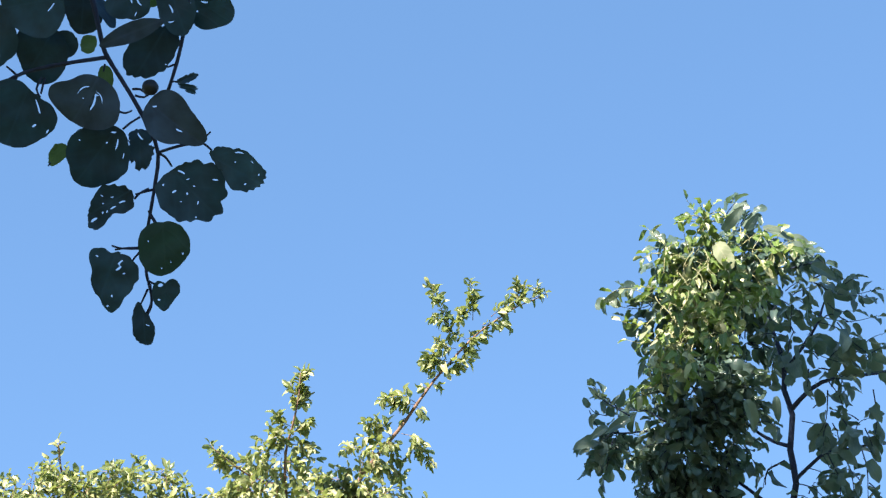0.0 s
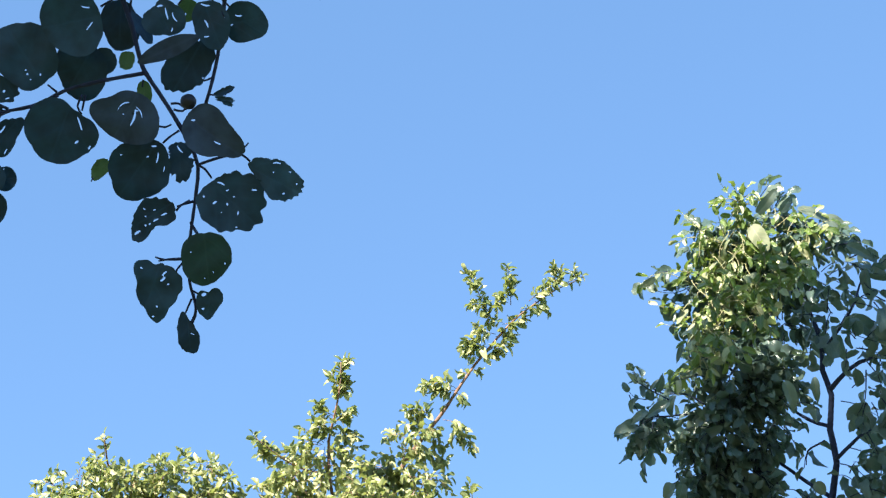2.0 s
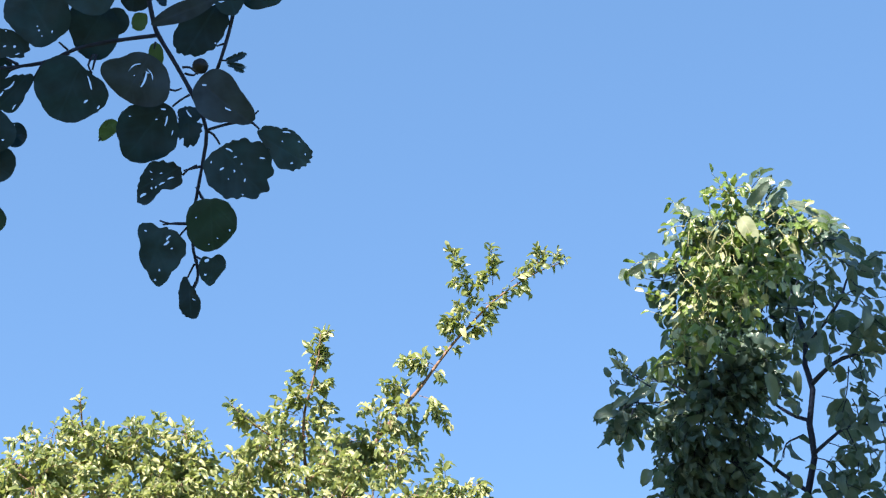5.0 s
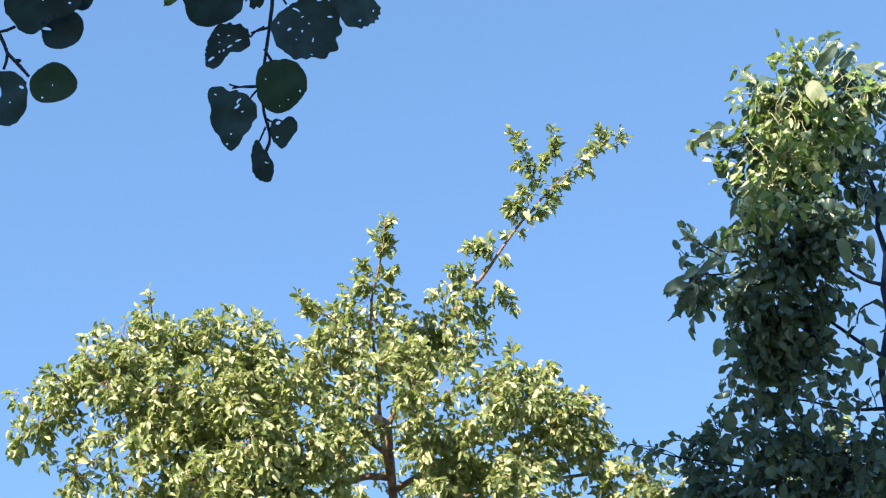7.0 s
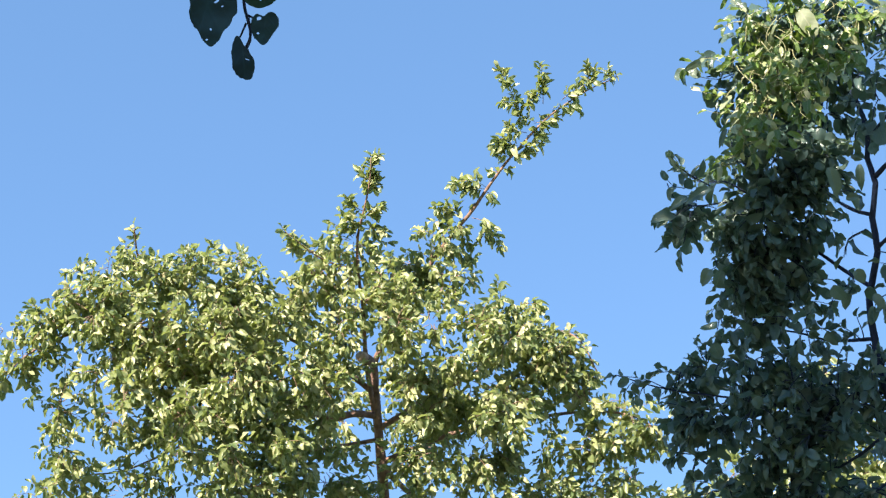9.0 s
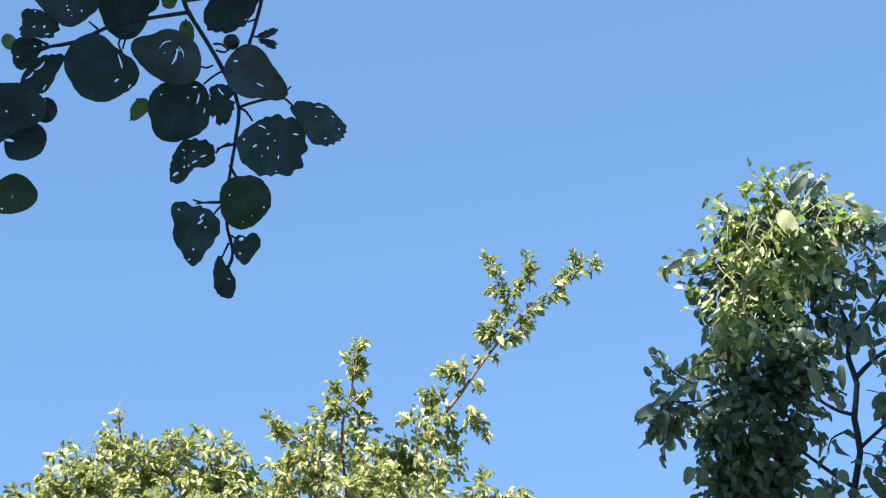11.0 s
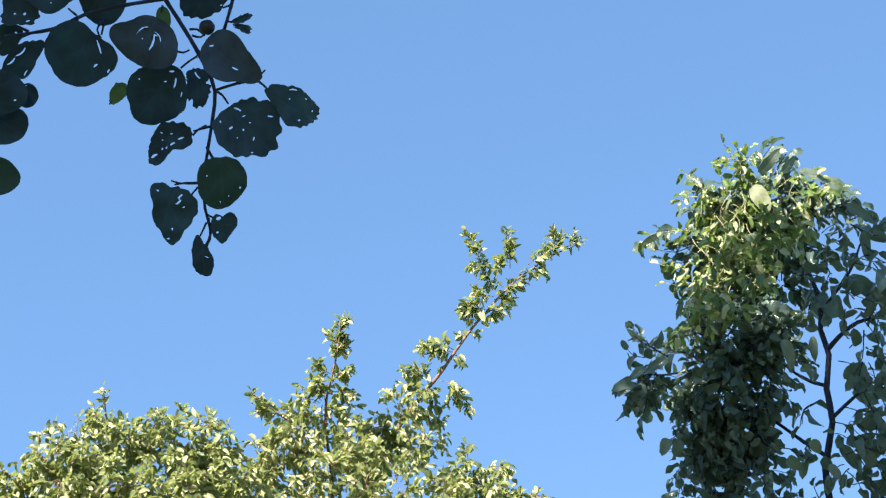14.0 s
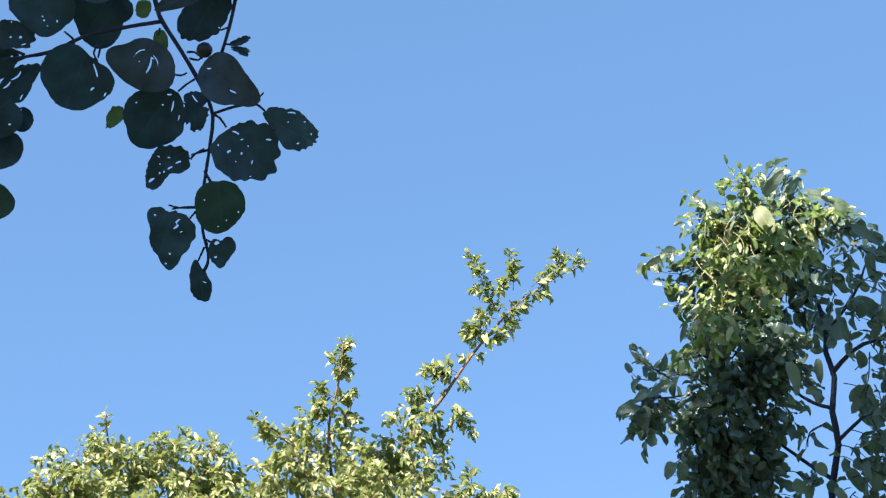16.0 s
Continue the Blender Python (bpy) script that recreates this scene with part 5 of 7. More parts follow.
climber.lobe((0.627, 2.354, 3.221), (0.05, 0.03, 0.02), 8, length=0.075, **V)
climber.lobe((0.523, 2.251, 3.097), (0.035, 0.028, 0.035), 9, length=0.075, **V)
climber.lobe((0.564, 2.256, 3.124), (0.035, 0.028, 0.035), 9, length=0.075, **V)
climber.lobe((0.589, 2.260, 3.082), (0.035, 0.028, 0.035), 8, length=0.075, **V)
climber.lobe((0.481, 2.250, 3.061), (0.035, 0.028, 0.035), 9, length=0.075, **V)
climber.lobe((0.530, 2.246, 3.032), (0.035, 0.028, 0.035), 9, length=0.075, **V)
climber.lobe((0.438, 2.263, 2.969), (0.030, 0.024, 0.030), 8, length=0.075, **V)
climber.lobe((0.485, 2.257, 2.977), (0.030, 0.024, 0.030), 8, length=0.075, **V)
climber.lobe((0.612, 2.250, 3.133), (0.030, 0.024, 0.030), 7, length=0.075, **V)
climber.lobe((0.460, 2.259, 3.011), (0.030, 0.024, 0.030), 8, length=0.075, **V)
climber.build_mass(range(len(climber.pos)), "climber_foliage", NARROW, climber_leaf, broad_tree, "small yellow-green leaves of a climber")
climber.build_twigs("climber_twig", tendril_mat, broad_tree, "thin pale climber stems", 4)
broad_leaf("leaf", broad_tree, broad_leaf_one, (0.589, 2.342, 3.319), (0.618, 2.318, 3.355), 0.016, (-0.5, -0.9, 0.5), 5, cup=0.3)
broad_leaf("leaf", broad_tree, broad_leaf_one, (0.622, 2.342, 3.318), (0.646, 2.327, 3.342), 0.013, (-0.5, -0.9, 0.5), 5, cup=0.3)
broad_leaf("leaf", broad_tree, broad_leaf_one, (0.711, 2.355, 3.299), (0.658, 2.343, 3.317), 0.034, (-0.5, -0.9, 0.5), 5, cup=0.3)
broad_leaf("leaf", broad_tree, broad_leaf_one, (0.706, 2.351, 3.304), (0.752, 2.371, 3.274), 0.036, (-0.5, -0.9, 0.5), 5, cup=0.3)
broad_leaf("leaf", broad_tree, broad_leaf_one, (0.733, 2.375, 3.268), (0.774, 2.380, 3.260), 0.022, (-0.5, -0.9, 0.5), 5, cup=0.3)


def tendril(tree, start, seed):
    """A thin pale stem that hangs and curls."""
    r = random.Random(seed)
    p, way, a, pts = Vector(start), Vector((r.gauss(0, 0.6), -0.3, -1)).normalized(), r.uniform(0, 6.3), [Vector(start)]
    turn, wide = r.choice((-1, 1)) * r.uniform(0.3, 1.1), r.uniform(0.2, 0.9)
    for i in range(r.randint(5, 9)):
        way = (way + Vector((math.sin(a), 0.4 * math.cos(a), 0.3 * math.sin(a * 1.7))) * wide + Vector((0, 0, -0.25))).normalized()
        a += turn * r.uniform(0.4, 1.6)
        p = p + way * 0.0085
        pts.append(p.copy())
    stem("tendril", tree, tendril_mat, pts, 0.0009, 0.0005, "pale curling tendril", 5, 0.006)


for i in range(9):
    tendril(broad_tree, Vector((0.511, 2.336, 3.254)) + Vector((random.gauss(0, 0.032), random.gauss(0, 0.02), random.gauss(0, 0.032))), 0 + i)
for i in range(12):
    tendril(broad_tree, Vector((0.509, 2.407, 3.145)) + Vector((random.gauss(0, 0.021), random.gauss(0, 0.02), random.gauss(0, 0.021))), 20 + i)
for i in range(7):
    tendril(broad_tree, Vector((0.493, 2.380, 3.186)) + Vector((random.gauss(0, 0.028), random.gauss(0, 0.02), random.gauss(0, 0.028))), 40 + i)
for i in range(12):
    tendril(broad_tree, Vector((0.547, 2.483, 3.028)) + Vector((random.gauss(0, 0.035), random.gauss(0, 0.02), random.gauss(0, 0.035))), 60 + i)
for i in range(7):
    tendril(broad_tree, Vector((0.576, 2.319, 3.281)) + Vector((random.gauss(0, 0.035), random.gauss(0, 0.02), random.gauss(0, 0.035))), 80 + i)
broad_leaf("leaf", broad_tree, sun_tint_leaf_mat, (0.562, 2.309, 3.259), (0.587, 2.317, 3.210), 0.030, (-0.5, -0.7, 0.5), 3, label="pale leaf, sunlight in its colour")
broad_leaf("leaf", broad_tree, sun_tint_leaf_mat, (0.359, 2.470, 3.048), (0.341, 2.448, 3.063), 0.008, (-0.5, -0.7, 0.5), 9, label="pale leaf, sunlight in its colour")
broad_leaf("leaf", broad_tree, sun_tint_leaf_mat, (0.444, 2.408, 3.144), (0.417, 2.389, 3.155), 0.014, (-0.5, -0.7, 0.5), 9, label="pale leaf, sunlight in its colour")
broad_leaf("leaf", broad_tree, sun_tint_leaf_mat, (0.449, 2.405, 3.148), (0.428, 2.410, 3.121), 0.016, (-0.5, -0.7, 0.5), 9, label="pale leaf, sunlight in its colour")
broad_leaf("leaf", broad_tree, sun_tint_leaf_mat, (0.402, 2.370, 3.202), (0.381, 2.373, 3.179), 0.013, (-0.5, -0.7, 0.5), 9, label="pale leaf, sunlight in its colour")
broad_leaf("leaf", broad_tree, sun_tint_leaf_mat, (0.480, 2.446, 3.085), (0.507, 2.442, 3.072), 0.020, (-0.5, -0.7, 0.5), 9, label="pale leaf, sunlight in its colour")
broad_leaf("leaf", broad_tree, sun_tint_leaf_mat, (0.673, 2.592, 2.860), (0.640, 2.590, 2.844), 0.020, (-0.5, -0.7, 0.5), 9, label="pale leaf, sunlight in its colour")
broad_leaf("leaf", broad_tree, sun_tint_leaf_mat, (0.493, 2.382, 3.146), (0.514, 2.400, 3.137), 0.0116, (-0.50, -0.7, 0.45), 30, cup=0.4, label="narrow pale leaf, sunlight in its colour", point=0.3)
broad_leaf("leaf", broad_tree, sun_tint_leaf_mat, (0.466, 2.406, 3.109), (0.443, 2.428, 3.094), 0.0134, (0.29, -0.7, 0.45), 31, cup=0.4, label="narrow pale leaf, sunlight in its colour", point=0.3)
broad_leaf("leaf", broad_tree, sun_tint_leaf_mat, (0.514, 2.343, 3.207), (0.495, 2.364, 3.193), 0.0138, (0.05, -0.7, 0.45), 32, cup=0.4, label="narrow pale leaf, sunlight in its colour", point=0.3)
broad_leaf("leaf", broad_tree, sun_tint_leaf_mat, (0.524, 2.356, 3.187), (0.513, 2.386, 3.158), 0.0120, (-0.56, -0.7, 0.45), 33, cup=0.4, label="narrow pale leaf, sunlight in its colour", point=0.3)
broad_leaf("leaf", broad_tree, sun_tint_leaf_mat, (0.526, 2.359, 3.183), (0.529, 2.390, 3.152), 0.0101, (-1.56, -0.7, 0.45), 34, cup=0.4, label="narrow pale leaf, sunlight in its colour", point=0.3)
broad_leaf("leaf", broad_tree, sun_tint_leaf_mat, (0.471, 2.407, 3.108), (0.449, 2.430, 3.091), 0.0096, (0.00, -0.7, 0.45), 35, cup=0.4, label="narrow pale leaf, sunlight in its colour", point=0.3)
broad_leaf("leaf", broad_tree, sun_tint_leaf_mat, (0.523, 2.322, 3.239), (0.514, 2.344, 3.223), 0.0122, (-0.60, -0.7, 0.45), 36, cup=0.4, label="narrow pale leaf, sunlight in its colour", point=0.3)
broad_leaf("leaf", broad_tree, sun_tint_leaf_mat, (0.542, 2.380, 3.150), (0.535, 2.402, 3.133), 0.0093, (-0.79, -0.7, 0.45), 37, cup=0.4, label="narrow pale leaf, sunlight in its colour", point=0.3)
broad_leaf("leaf", broad_tree, sun_tint_leaf_mat, (0.499, 2.383, 3.145), (0.523, 2.398, 3.140), 0.0135, (-0.27, -0.7, 0.45), 38, cup=0.4, label="narrow pale leaf, sunlight in its colour", point=0.3)
broad_leaf("leaf", broad_tree, sun_tint_leaf_mat, (0.461, 2.399, 3.121), (0.463, 2.424, 3.100), 0.0138, (0.19, -0.7, 0.45), 39, cup=0.4, label="narrow pale leaf, sunlight in its colour", point=0.3)
broad_leaf("leaf", broad_tree, sun_tint_leaf_mat, (0.503, 2.338, 3.214), (0.522, 2.366, 3.189), 0.0086, (-0.41, -0.7, 0.45), 40, cup=0.4, label="narrow pale leaf, sunlight in its colour", point=0.3)
broad_leaf("leaf", broad_tree, sun_tint_leaf_mat, (0.529, 2.372, 3.161), (0.520, 2.393, 3.148), 0.0127, (-1.13, -0.7, 0.45), 41, cup=0.4, label="narrow pale leaf, sunlight in its colour", point=0.3)
broad_leaf("leaf", broad_tree, sun_tint_leaf_mat, (0.536, 2.382, 3.146), (0.517, 2.408, 3.125), 0.0112, (0.03, -0.7, 0.45), 42, cup=0.4, label="narrow pale leaf, sunlight in its colour", point=0.3)
broad_leaf("leaf", broad_tree, sun_tint_leaf_mat, (0.463, 2.401, 3.118), (0.439, 2.422, 3.104), 0.0100, (-0.54, -0.7, 0.45), 43, cup=0.4, label="narrow pale leaf, sunlight in its colour", point=0.3)
broad_leaf("leaf", broad_tree, sun_tint_leaf_mat, (0.522, 2.370, 3.165), (0.511, 2.392, 3.150), 0.0084, (-0.58, -0.7, 0.45), 44, cup=0.4, label="narrow pale leaf, sunlight in its colour", point=0.3)
broad_leaf("leaf", broad_tree, sun_tint_leaf_mat, (0.505, 2.347, 3.200), (0.495, 2.373, 3.179), 0.0110, (-0.85, -0.7, 0.45), 45, cup=0.4, label="narrow pale leaf, sunlight in its colour", point=0.3)
broad_leaf("leaf", broad_tree, sun_tint_leaf_mat, (0.523, 2.386, 3.140), (0.529, 2.415, 3.113), 0.0099, (-0.52, -0.7, 0.45), 46, cup=0.4, label="narrow pale leaf, sunlight in its colour", point=0.3)
broad_leaf("leaf", broad_tree, sun_tint_leaf_mat, (0.475, 2.402, 3.115), (0.491, 2.423, 3.101), 0.0097, (-0.10, -0.7, 0.45), 47, cup=0.4, label="narrow pale leaf, sunlight in its colour", point=0.3)
broad_leaf("leaf", broad_tree, sun_tint_leaf_mat, (0.500, 2.343, 3.207), (0.476, 2.368, 3.186), 0.0118, (-0.41, -0.7, 0.45), 48, cup=0.4, label="narrow pale leaf, sunlight in its colour", point=0.3)
broad_leaf("leaf", broad_tree, sun_tint_leaf_mat, (0.539, 2.368, 3.168), (0.538, 2.393, 3.148), 0.0113, (-0.96, -0.7, 0.45), 49, cup=0.4, label="narrow pale leaf, sunlight in its colour", point=0.3)
broad_leaf("leaf", broad_tree, sun_tint_leaf_mat, (0.509, 2.360, 3.180), (0.537, 2.381, 3.166), 0.0118, (0.63, -0.7, 0.45), 50, cup=0.4, label="narrow pale leaf, sunlight in its colour", point=0.3)
broad_leaf("leaf", broad_tree, sun_tint_leaf_mat, (0.511, 2.405, 3.111), (0.526, 2.435, 3.084), 0.0101, (-0.57, -0.7, 0.45), 51, cup=0.4, label="narrow pale leaf, sunlight in its colour", point=0.3)
broad_leaf("leaf", broad_tree, sun_tint_leaf_mat, (0.511, 2.353, 3.191), (0.517, 2.375, 3.175), 0.0136, (-1.07, -0.7, 0.45), 52, cup=0.4, label="narrow pale leaf, sunlight in its colour", point=0.3)
broad_leaf("leaf", broad_tree, sun_tint_leaf_mat, (0.514, 2.331, 3.225), (0.512, 2.361, 3.197), 0.0139, (0.12, -0.7, 0.45), 53, cup=0.4, label="narrow pale leaf, sunlight in its colour", point=0.3)
broad_leaf("leaf", broad_tree, sun_tint_leaf_mat, (0.519, 2.384, 3.144), (0.522, 2.409, 3.123), 0.0136, (-0.64, -0.7, 0.45), 54, cup=0.4, label="narrow pale leaf, sunlight in its colour", point=0.3)
broad_leaf("leaf", broad_tree, sun_tint_leaf_mat, (0.476, 2.412, 3.100), (0.495, 2.442, 3.072), 0.0122, (-0.89, -0.7, 0.45), 55, cup=0.4, label="narrow pale leaf, sunlight in its colour", point=0.3)
broad_leaf("leaf", broad_tree, broad_leaf_one, (0.699, 2.228, 3.157), (0.740, 2.241, 3.139), 0.0191, (0.917, -0.714, -0.681), 63, ragged=0.012, cup=0.5, point=0.18, taper=0.2)
broad_leaf("leaf", broad_tree, broad_leaf_one, (0.553, 2.205, 3.209), (0.586, 2.182, 3.243), 0.0182, (-0.294, -1.024, -0.950), 64, ragged=0.012, cup=0.5, point=0.18, taper=0.2)
broad_leaf("leaf", broad_tree, broad_leaf_one, (0.591, 2.205, 3.209), (0.611, 2.190, 3.231), 0.0144, (-0.346, -0.620, -0.662), 65, ragged=0.012, cup=0.5, point=0.18, taper=0.2)
broad_leaf("leaf", broad_tree, sun_tint_leaf_mat, (0.347, 2.400, 2.996), (0.331, 2.389, 3.012), 0.0087, (0.214, -0.926, -0.494), 66, ragged=0.012, cup=0.5, point=0.18, taper=0.2)
broad_leaf("leaf", broad_tree, broad_leaf_one, (0.380, 2.409, 2.983), (0.391, 2.392, 3.007), 0.0146, (0.408, -0.667, -0.673), 67, ragged=0.012, cup=0.5, point=0.18, taper=0.2)
broad_leaf("leaf", broad_tree, broad_leaf_one, (0.365, 2.409, 2.983), (0.383, 2.395, 3.003), 0.0068, (-0.192, -0.669, 0.180), 68, ragged=0.012, cup=0.5, point=0.18, taper=0.2)
broad_leaf("leaf", broad_tree, broad_leaf_one, (0.398, 2.401, 2.960), (0.359, 2.414, 2.940), 0.0174, (-0.235, -0.945, -0.140), 69, ragged=0.012, cup=0.5, point=0.18, taper=0.2)
broad_leaf("leaf", broad_tree, broad_leaf_one, (0.362, 2.426, 2.958), (0.334, 2.438, 2.940), 0.0155, (-0.437, -0.966, -0.179), 70, ragged=0.012, cup=0.5, point=0.18, taper=0.2)
broad_leaf("leaf", broad_tree, broad_leaf_one, (0.689, 2.255, 3.030), (0.739, 2.274, 3.002), 0.0297, (-0.044, -0.785, -0.287), 71, ragged=0.012, cup=0.5, point=0.18, taper=0.2)
broad_leaf("leaf", broad_tree, broad_leaf_one, (0.721, 2.227, 3.106), (0.729, 2.256, 3.063), 0.0227, (-1.246, -0.441, -0.880), 72, ragged=0.012, cup=0.5, point=0.18, taper=0.2)
broad_leaf("leaf", broad_tree, broad_leaf_one, (0.672, 2.288, 3.017), (0.683, 2.312, 2.982), 0.0204, (-0.823, -0.727, -0.269), 73, ragged=0.012, cup=0.5, point=0.18, taper=0.2)
broad_leaf("leaf", broad_tree, broad_leaf_one, (0.628, 2.311, 2.949), (0.632, 2.334, 2.916), 0.0141, (-0.381, -1.216, -0.485), 74, ragged=0.012, cup=0.5, point=0.18, taper=0.2)
broad_leaf("leaf", broad_tree, broad_leaf_one, (0.396, 2.460, 2.837), (0.384, 2.477, 2.814), 0.0192, (-0.158, -0.391, -0.187), 75, ragged=0.012, cup=0.5, point=0.18, taper=0.2)
broad_leaf("leaf", broad_tree, broad_leaf_one, (0.415, 2.462, 2.835), (0.407, 2.479, 2.811), 0.0192, (-0.079, -0.493, -0.519), 76, ragged=0.012, cup=0.5, point=0.18, taper=0.2)
broad_leaf("leaf", broad_tree, broad_leaf_one, (0.582, 2.406, 2.774), (0.604, 2.418, 2.757), 0.0205, (-0.534, -0.673, -0.228), 77, ragged=0.012, cup=0.5, point=0.18, taper=0.2)
broad_leaf("leaf", broad_tree, broad_leaf_one, (0.621, 2.391, 2.797), (0.635, 2.402, 2.780), 0.0186, (-0.299, -1.144, -0.360), 78, ragged=0.012, cup=0.5, point=0.18, taper=0.2)
broad_leaf("leaf", broad_tree, broad_leaf_one, (0.607, 2.342, 2.903), (0.628, 2.341, 2.905), 0.0112, (-1.091, -0.610, -0.306), 79, ragged=0.012, cup=0.5, point=0.18, taper=0.2)
broad_leaf("leaf", broad_tree, broad_leaf_one, (0.700, 2.317, 2.904), (0.713, 2.343, 2.867), 0.0268, (-0.825, -0.820, -0.815), 80, ragged=0.012, cup=0.5, point=0.18, taper=0.2)
broad_leaf("leaf", broad_tree, broad_leaf_one, (0.671, 2.396, 2.789), (0.698, 2.417, 2.758), 0.0201, (0.024, -1.580, -0.755), 81, ragged=0.012, cup=0.5, point=0.18, taper=0.2)
broad_leaf("leaf", broad_tree, broad_leaf_one, (0.708, 2.370, 2.827), (0.729, 2.381, 2.811), 0.0223, (-0.005, -0.453, -1.203), 82, ragged=0.012, cup=0.5, point=0.18, taper=0.2)
broad_leaf("leaf", broad_tree, sun_tint_leaf_mat, (0.477, 2.277, 2.963), (0.451, 2.273, 2.968), 0.0149, (-0.349, -0.728, -0.722), 83, ragged=0.012, cup=0.5, point=0.18, taper=0.2)
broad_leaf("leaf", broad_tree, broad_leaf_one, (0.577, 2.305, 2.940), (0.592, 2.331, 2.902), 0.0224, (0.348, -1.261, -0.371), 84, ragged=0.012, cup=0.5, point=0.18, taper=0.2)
broad_leaf("leaf", broad_tree, sun_tint_leaf_mat, (0.378, 2.264, 3.123), (0.351, 2.273, 3.110), 0.0115, (-0.502, -0.328, -0.563), 85, ragged=0.012, cup=0.5, point=0.18, taper=0.2)
broad_leaf("leaf", broad_tree, broad_leaf_one, (0.420, 2.328, 3.031), (0.410, 2.345, 3.005), 0.0096, (-0.280, -1.442, 0.068), 86, ragged=0.012, cup=0.5, point=0.18, taper=0.2)
stem("twig", broad_tree, shade_tint_bark, [(0.399, 2.408, 2.967), (0.361, 2.396, 2.985), (0.340, 2.387, 2.997)], 0.0012, 0.0007, sides=6, step=0.01)
stem("twig", broad_tree, shade_tint_bark, [(0.408, 2.478, 2.865), (0.413, 2.485, 2.855), (0.403, 2.489, 2.849)], 0.0012, 0.0007, sides=6, step=0.01)
stem("twig", broad_tree, shade_tint_bark, [(0.375, 2.398, 2.981), (0.380, 2.404, 2.973)], 0.0012, 0.0007, sides=6, step=0.01)
settle(broad_tree)

# ---------------------------------------------------------------- the bough up above, in shade, and its unseen tree, added behind
shade_tree = thing("broad_leaved_tree", (-1.750, 0.300, 0.0), "shaded tree with a hanging bough of round, insect-eaten leaves", "tree")
stem("trunk", shade_tree, shade_tint_bark, [(-1.75, 0.3, -0.05), (-1.7, 0.35, 1.2), (-1.55, 0.45, 2.4), (-1.25, 0.3, 3.3), (-0.9, 0.25, 4.0)], 0.09, 0.03, "dark trunk", 12, 0.06)
stem("limb", shade_tree, shade_tint_bark, [(-1.55, 0.45, 2.4), (-1.1, 0.6, 2.8), (-0.6, 0.75, 2.8), (-0.239, 0.862, 2.550)], 0.03, 0.004, sides=9, step=0.04)
stem("limb", shade_tree, shade_tint_bark, [(-0.6, 0.75, 2.8), (-0.2, 0.8, 2.8), (0.02, 0.95, 2.74), (-0.040, 0.869, 2.538)], 0.010, 0.003, sides=8)
stem("limb", shade_tree, shade_tint_bark, [(-1.55, 0.45, 2.4), (-0.95, 0.7, 2.5), (-0.360, 0.863, 2.291)], 0.012, 0.002, sides=8)
stem("twig", shade_tree, shade_tint_bark, [(-0.239, 0.862, 2.550), (-0.236, 0.874, 2.531), (-0.232, 0.884, 2.516), (-0.229, 0.895, 2.499), (-0.221, 0.908, 2.478), (-0.214, 0.924, 2.453), (-0.210, 0.930, 2.444), (-0.200, 0.939, 2.431), (-0.189, 0.949, 2.416), (-0.178, 0.960, 2.399), (-0.171, 0.970, 2.383), (-0.173, 0.982, 2.365), (-0.177, 0.996, 2.343), (-0.180, 1.008, 2.324), (-0.179, 1.020, 2.306), (-0.175, 1.029, 2.293), (-0.176, 1.033, 2.286), (-0.180, 1.037, 2.280)], 0.0024, 0.0010, sides=7, step=0.008)
stem("twig", shade_tree, shade_tint_bark, [(-0.236, 0.869, 2.538), (-0.230, 0.879, 2.523), (-0.230, 0.894, 2.501)], 0.0015, 0.0012, sides=7, step=0.008)
stem("twig", shade_tree, shade_tint_bark, [(-0.140, 0.868, 2.540), (-0.144, 0.887, 2.510), (-0.148, 0.902, 2.488), (-0.153, 0.921, 2.458), (-0.158, 0.933, 2.439), (-0.164, 0.944, 2.423)], 0.0019, 0.0014, sides=7, step=0.008)
stem("twig", shade_tree, shade_tint_bark, [(-0.2279, 0.8973, 2.4951), (-0.2169, 0.8973, 2.4951), (-0.2019, 0.8953, 2.4981), (-0.1749, 0.8963, 2.4971), (-0.1479, 0.8963, 2.4961)], 0.0014, 0.0011, sides=7, step=0.008)
stem("twig", shade_tree, shade_tint_bark, [(-0.2219, 0.9053, 2.4831), (-0.2199, 0.8983, 2.4931)], 0.0011, 0.0008, sides=7, step=0.008)
stem("twig", shade_tree, shade_tint_bark, [(-0.210, 0.930, 2.444), (-0.242, 0.933, 2.440), (-0.273, 0.937, 2.434), (-0.295, 0.943, 2.425), (-0.317, 0.945, 2.422), (-0.335, 0.946, 2.420)], 0.0017, 0.0012, sides=7, step=0.008)
stem("twig", shade_tree, shade_tint_bark, [(-0.175, 0.985, 2.360), (-0.188, 0.987, 2.357)], 0.0010, 0.0007, sides=7, step=0.008)
stem("twig", shade_tree, shade_tint_bark, [(-0.178, 0.994, 2.347), (-0.172, 0.999, 2.339)], 0.0010, 0.0007, sides=7, step=0.008)
stem("twig", shade_tree, shade_tint_bark, [(-0.180, 1.009, 2.323), (-0.193, 1.009, 2.323), (-0.203, 1.010, 2.322)], 0.0010, 0.0007, sides=7, step=0.008)
stem("twig", shade_tree, shade_tint_bark, [(-0.181, 1.009, 2.323), (-0.188, 1.013, 2.317)], 0.0009, 0.0007, sides=7, step=0.008)
stem("twig", shade_tree, shade_tint_bark, [(-0.178, 1.022, 2.302), (-0.171, 1.024, 2.299)], 0.0009, 0.0007, sides=7, step=0.008)
stem("twig", shade_tree, shade_tint_bark, [(-0.178, 1.026, 2.297), (-0.183, 1.032, 2.288)], 0.0009, 0.0007, sides=7, step=0.008)
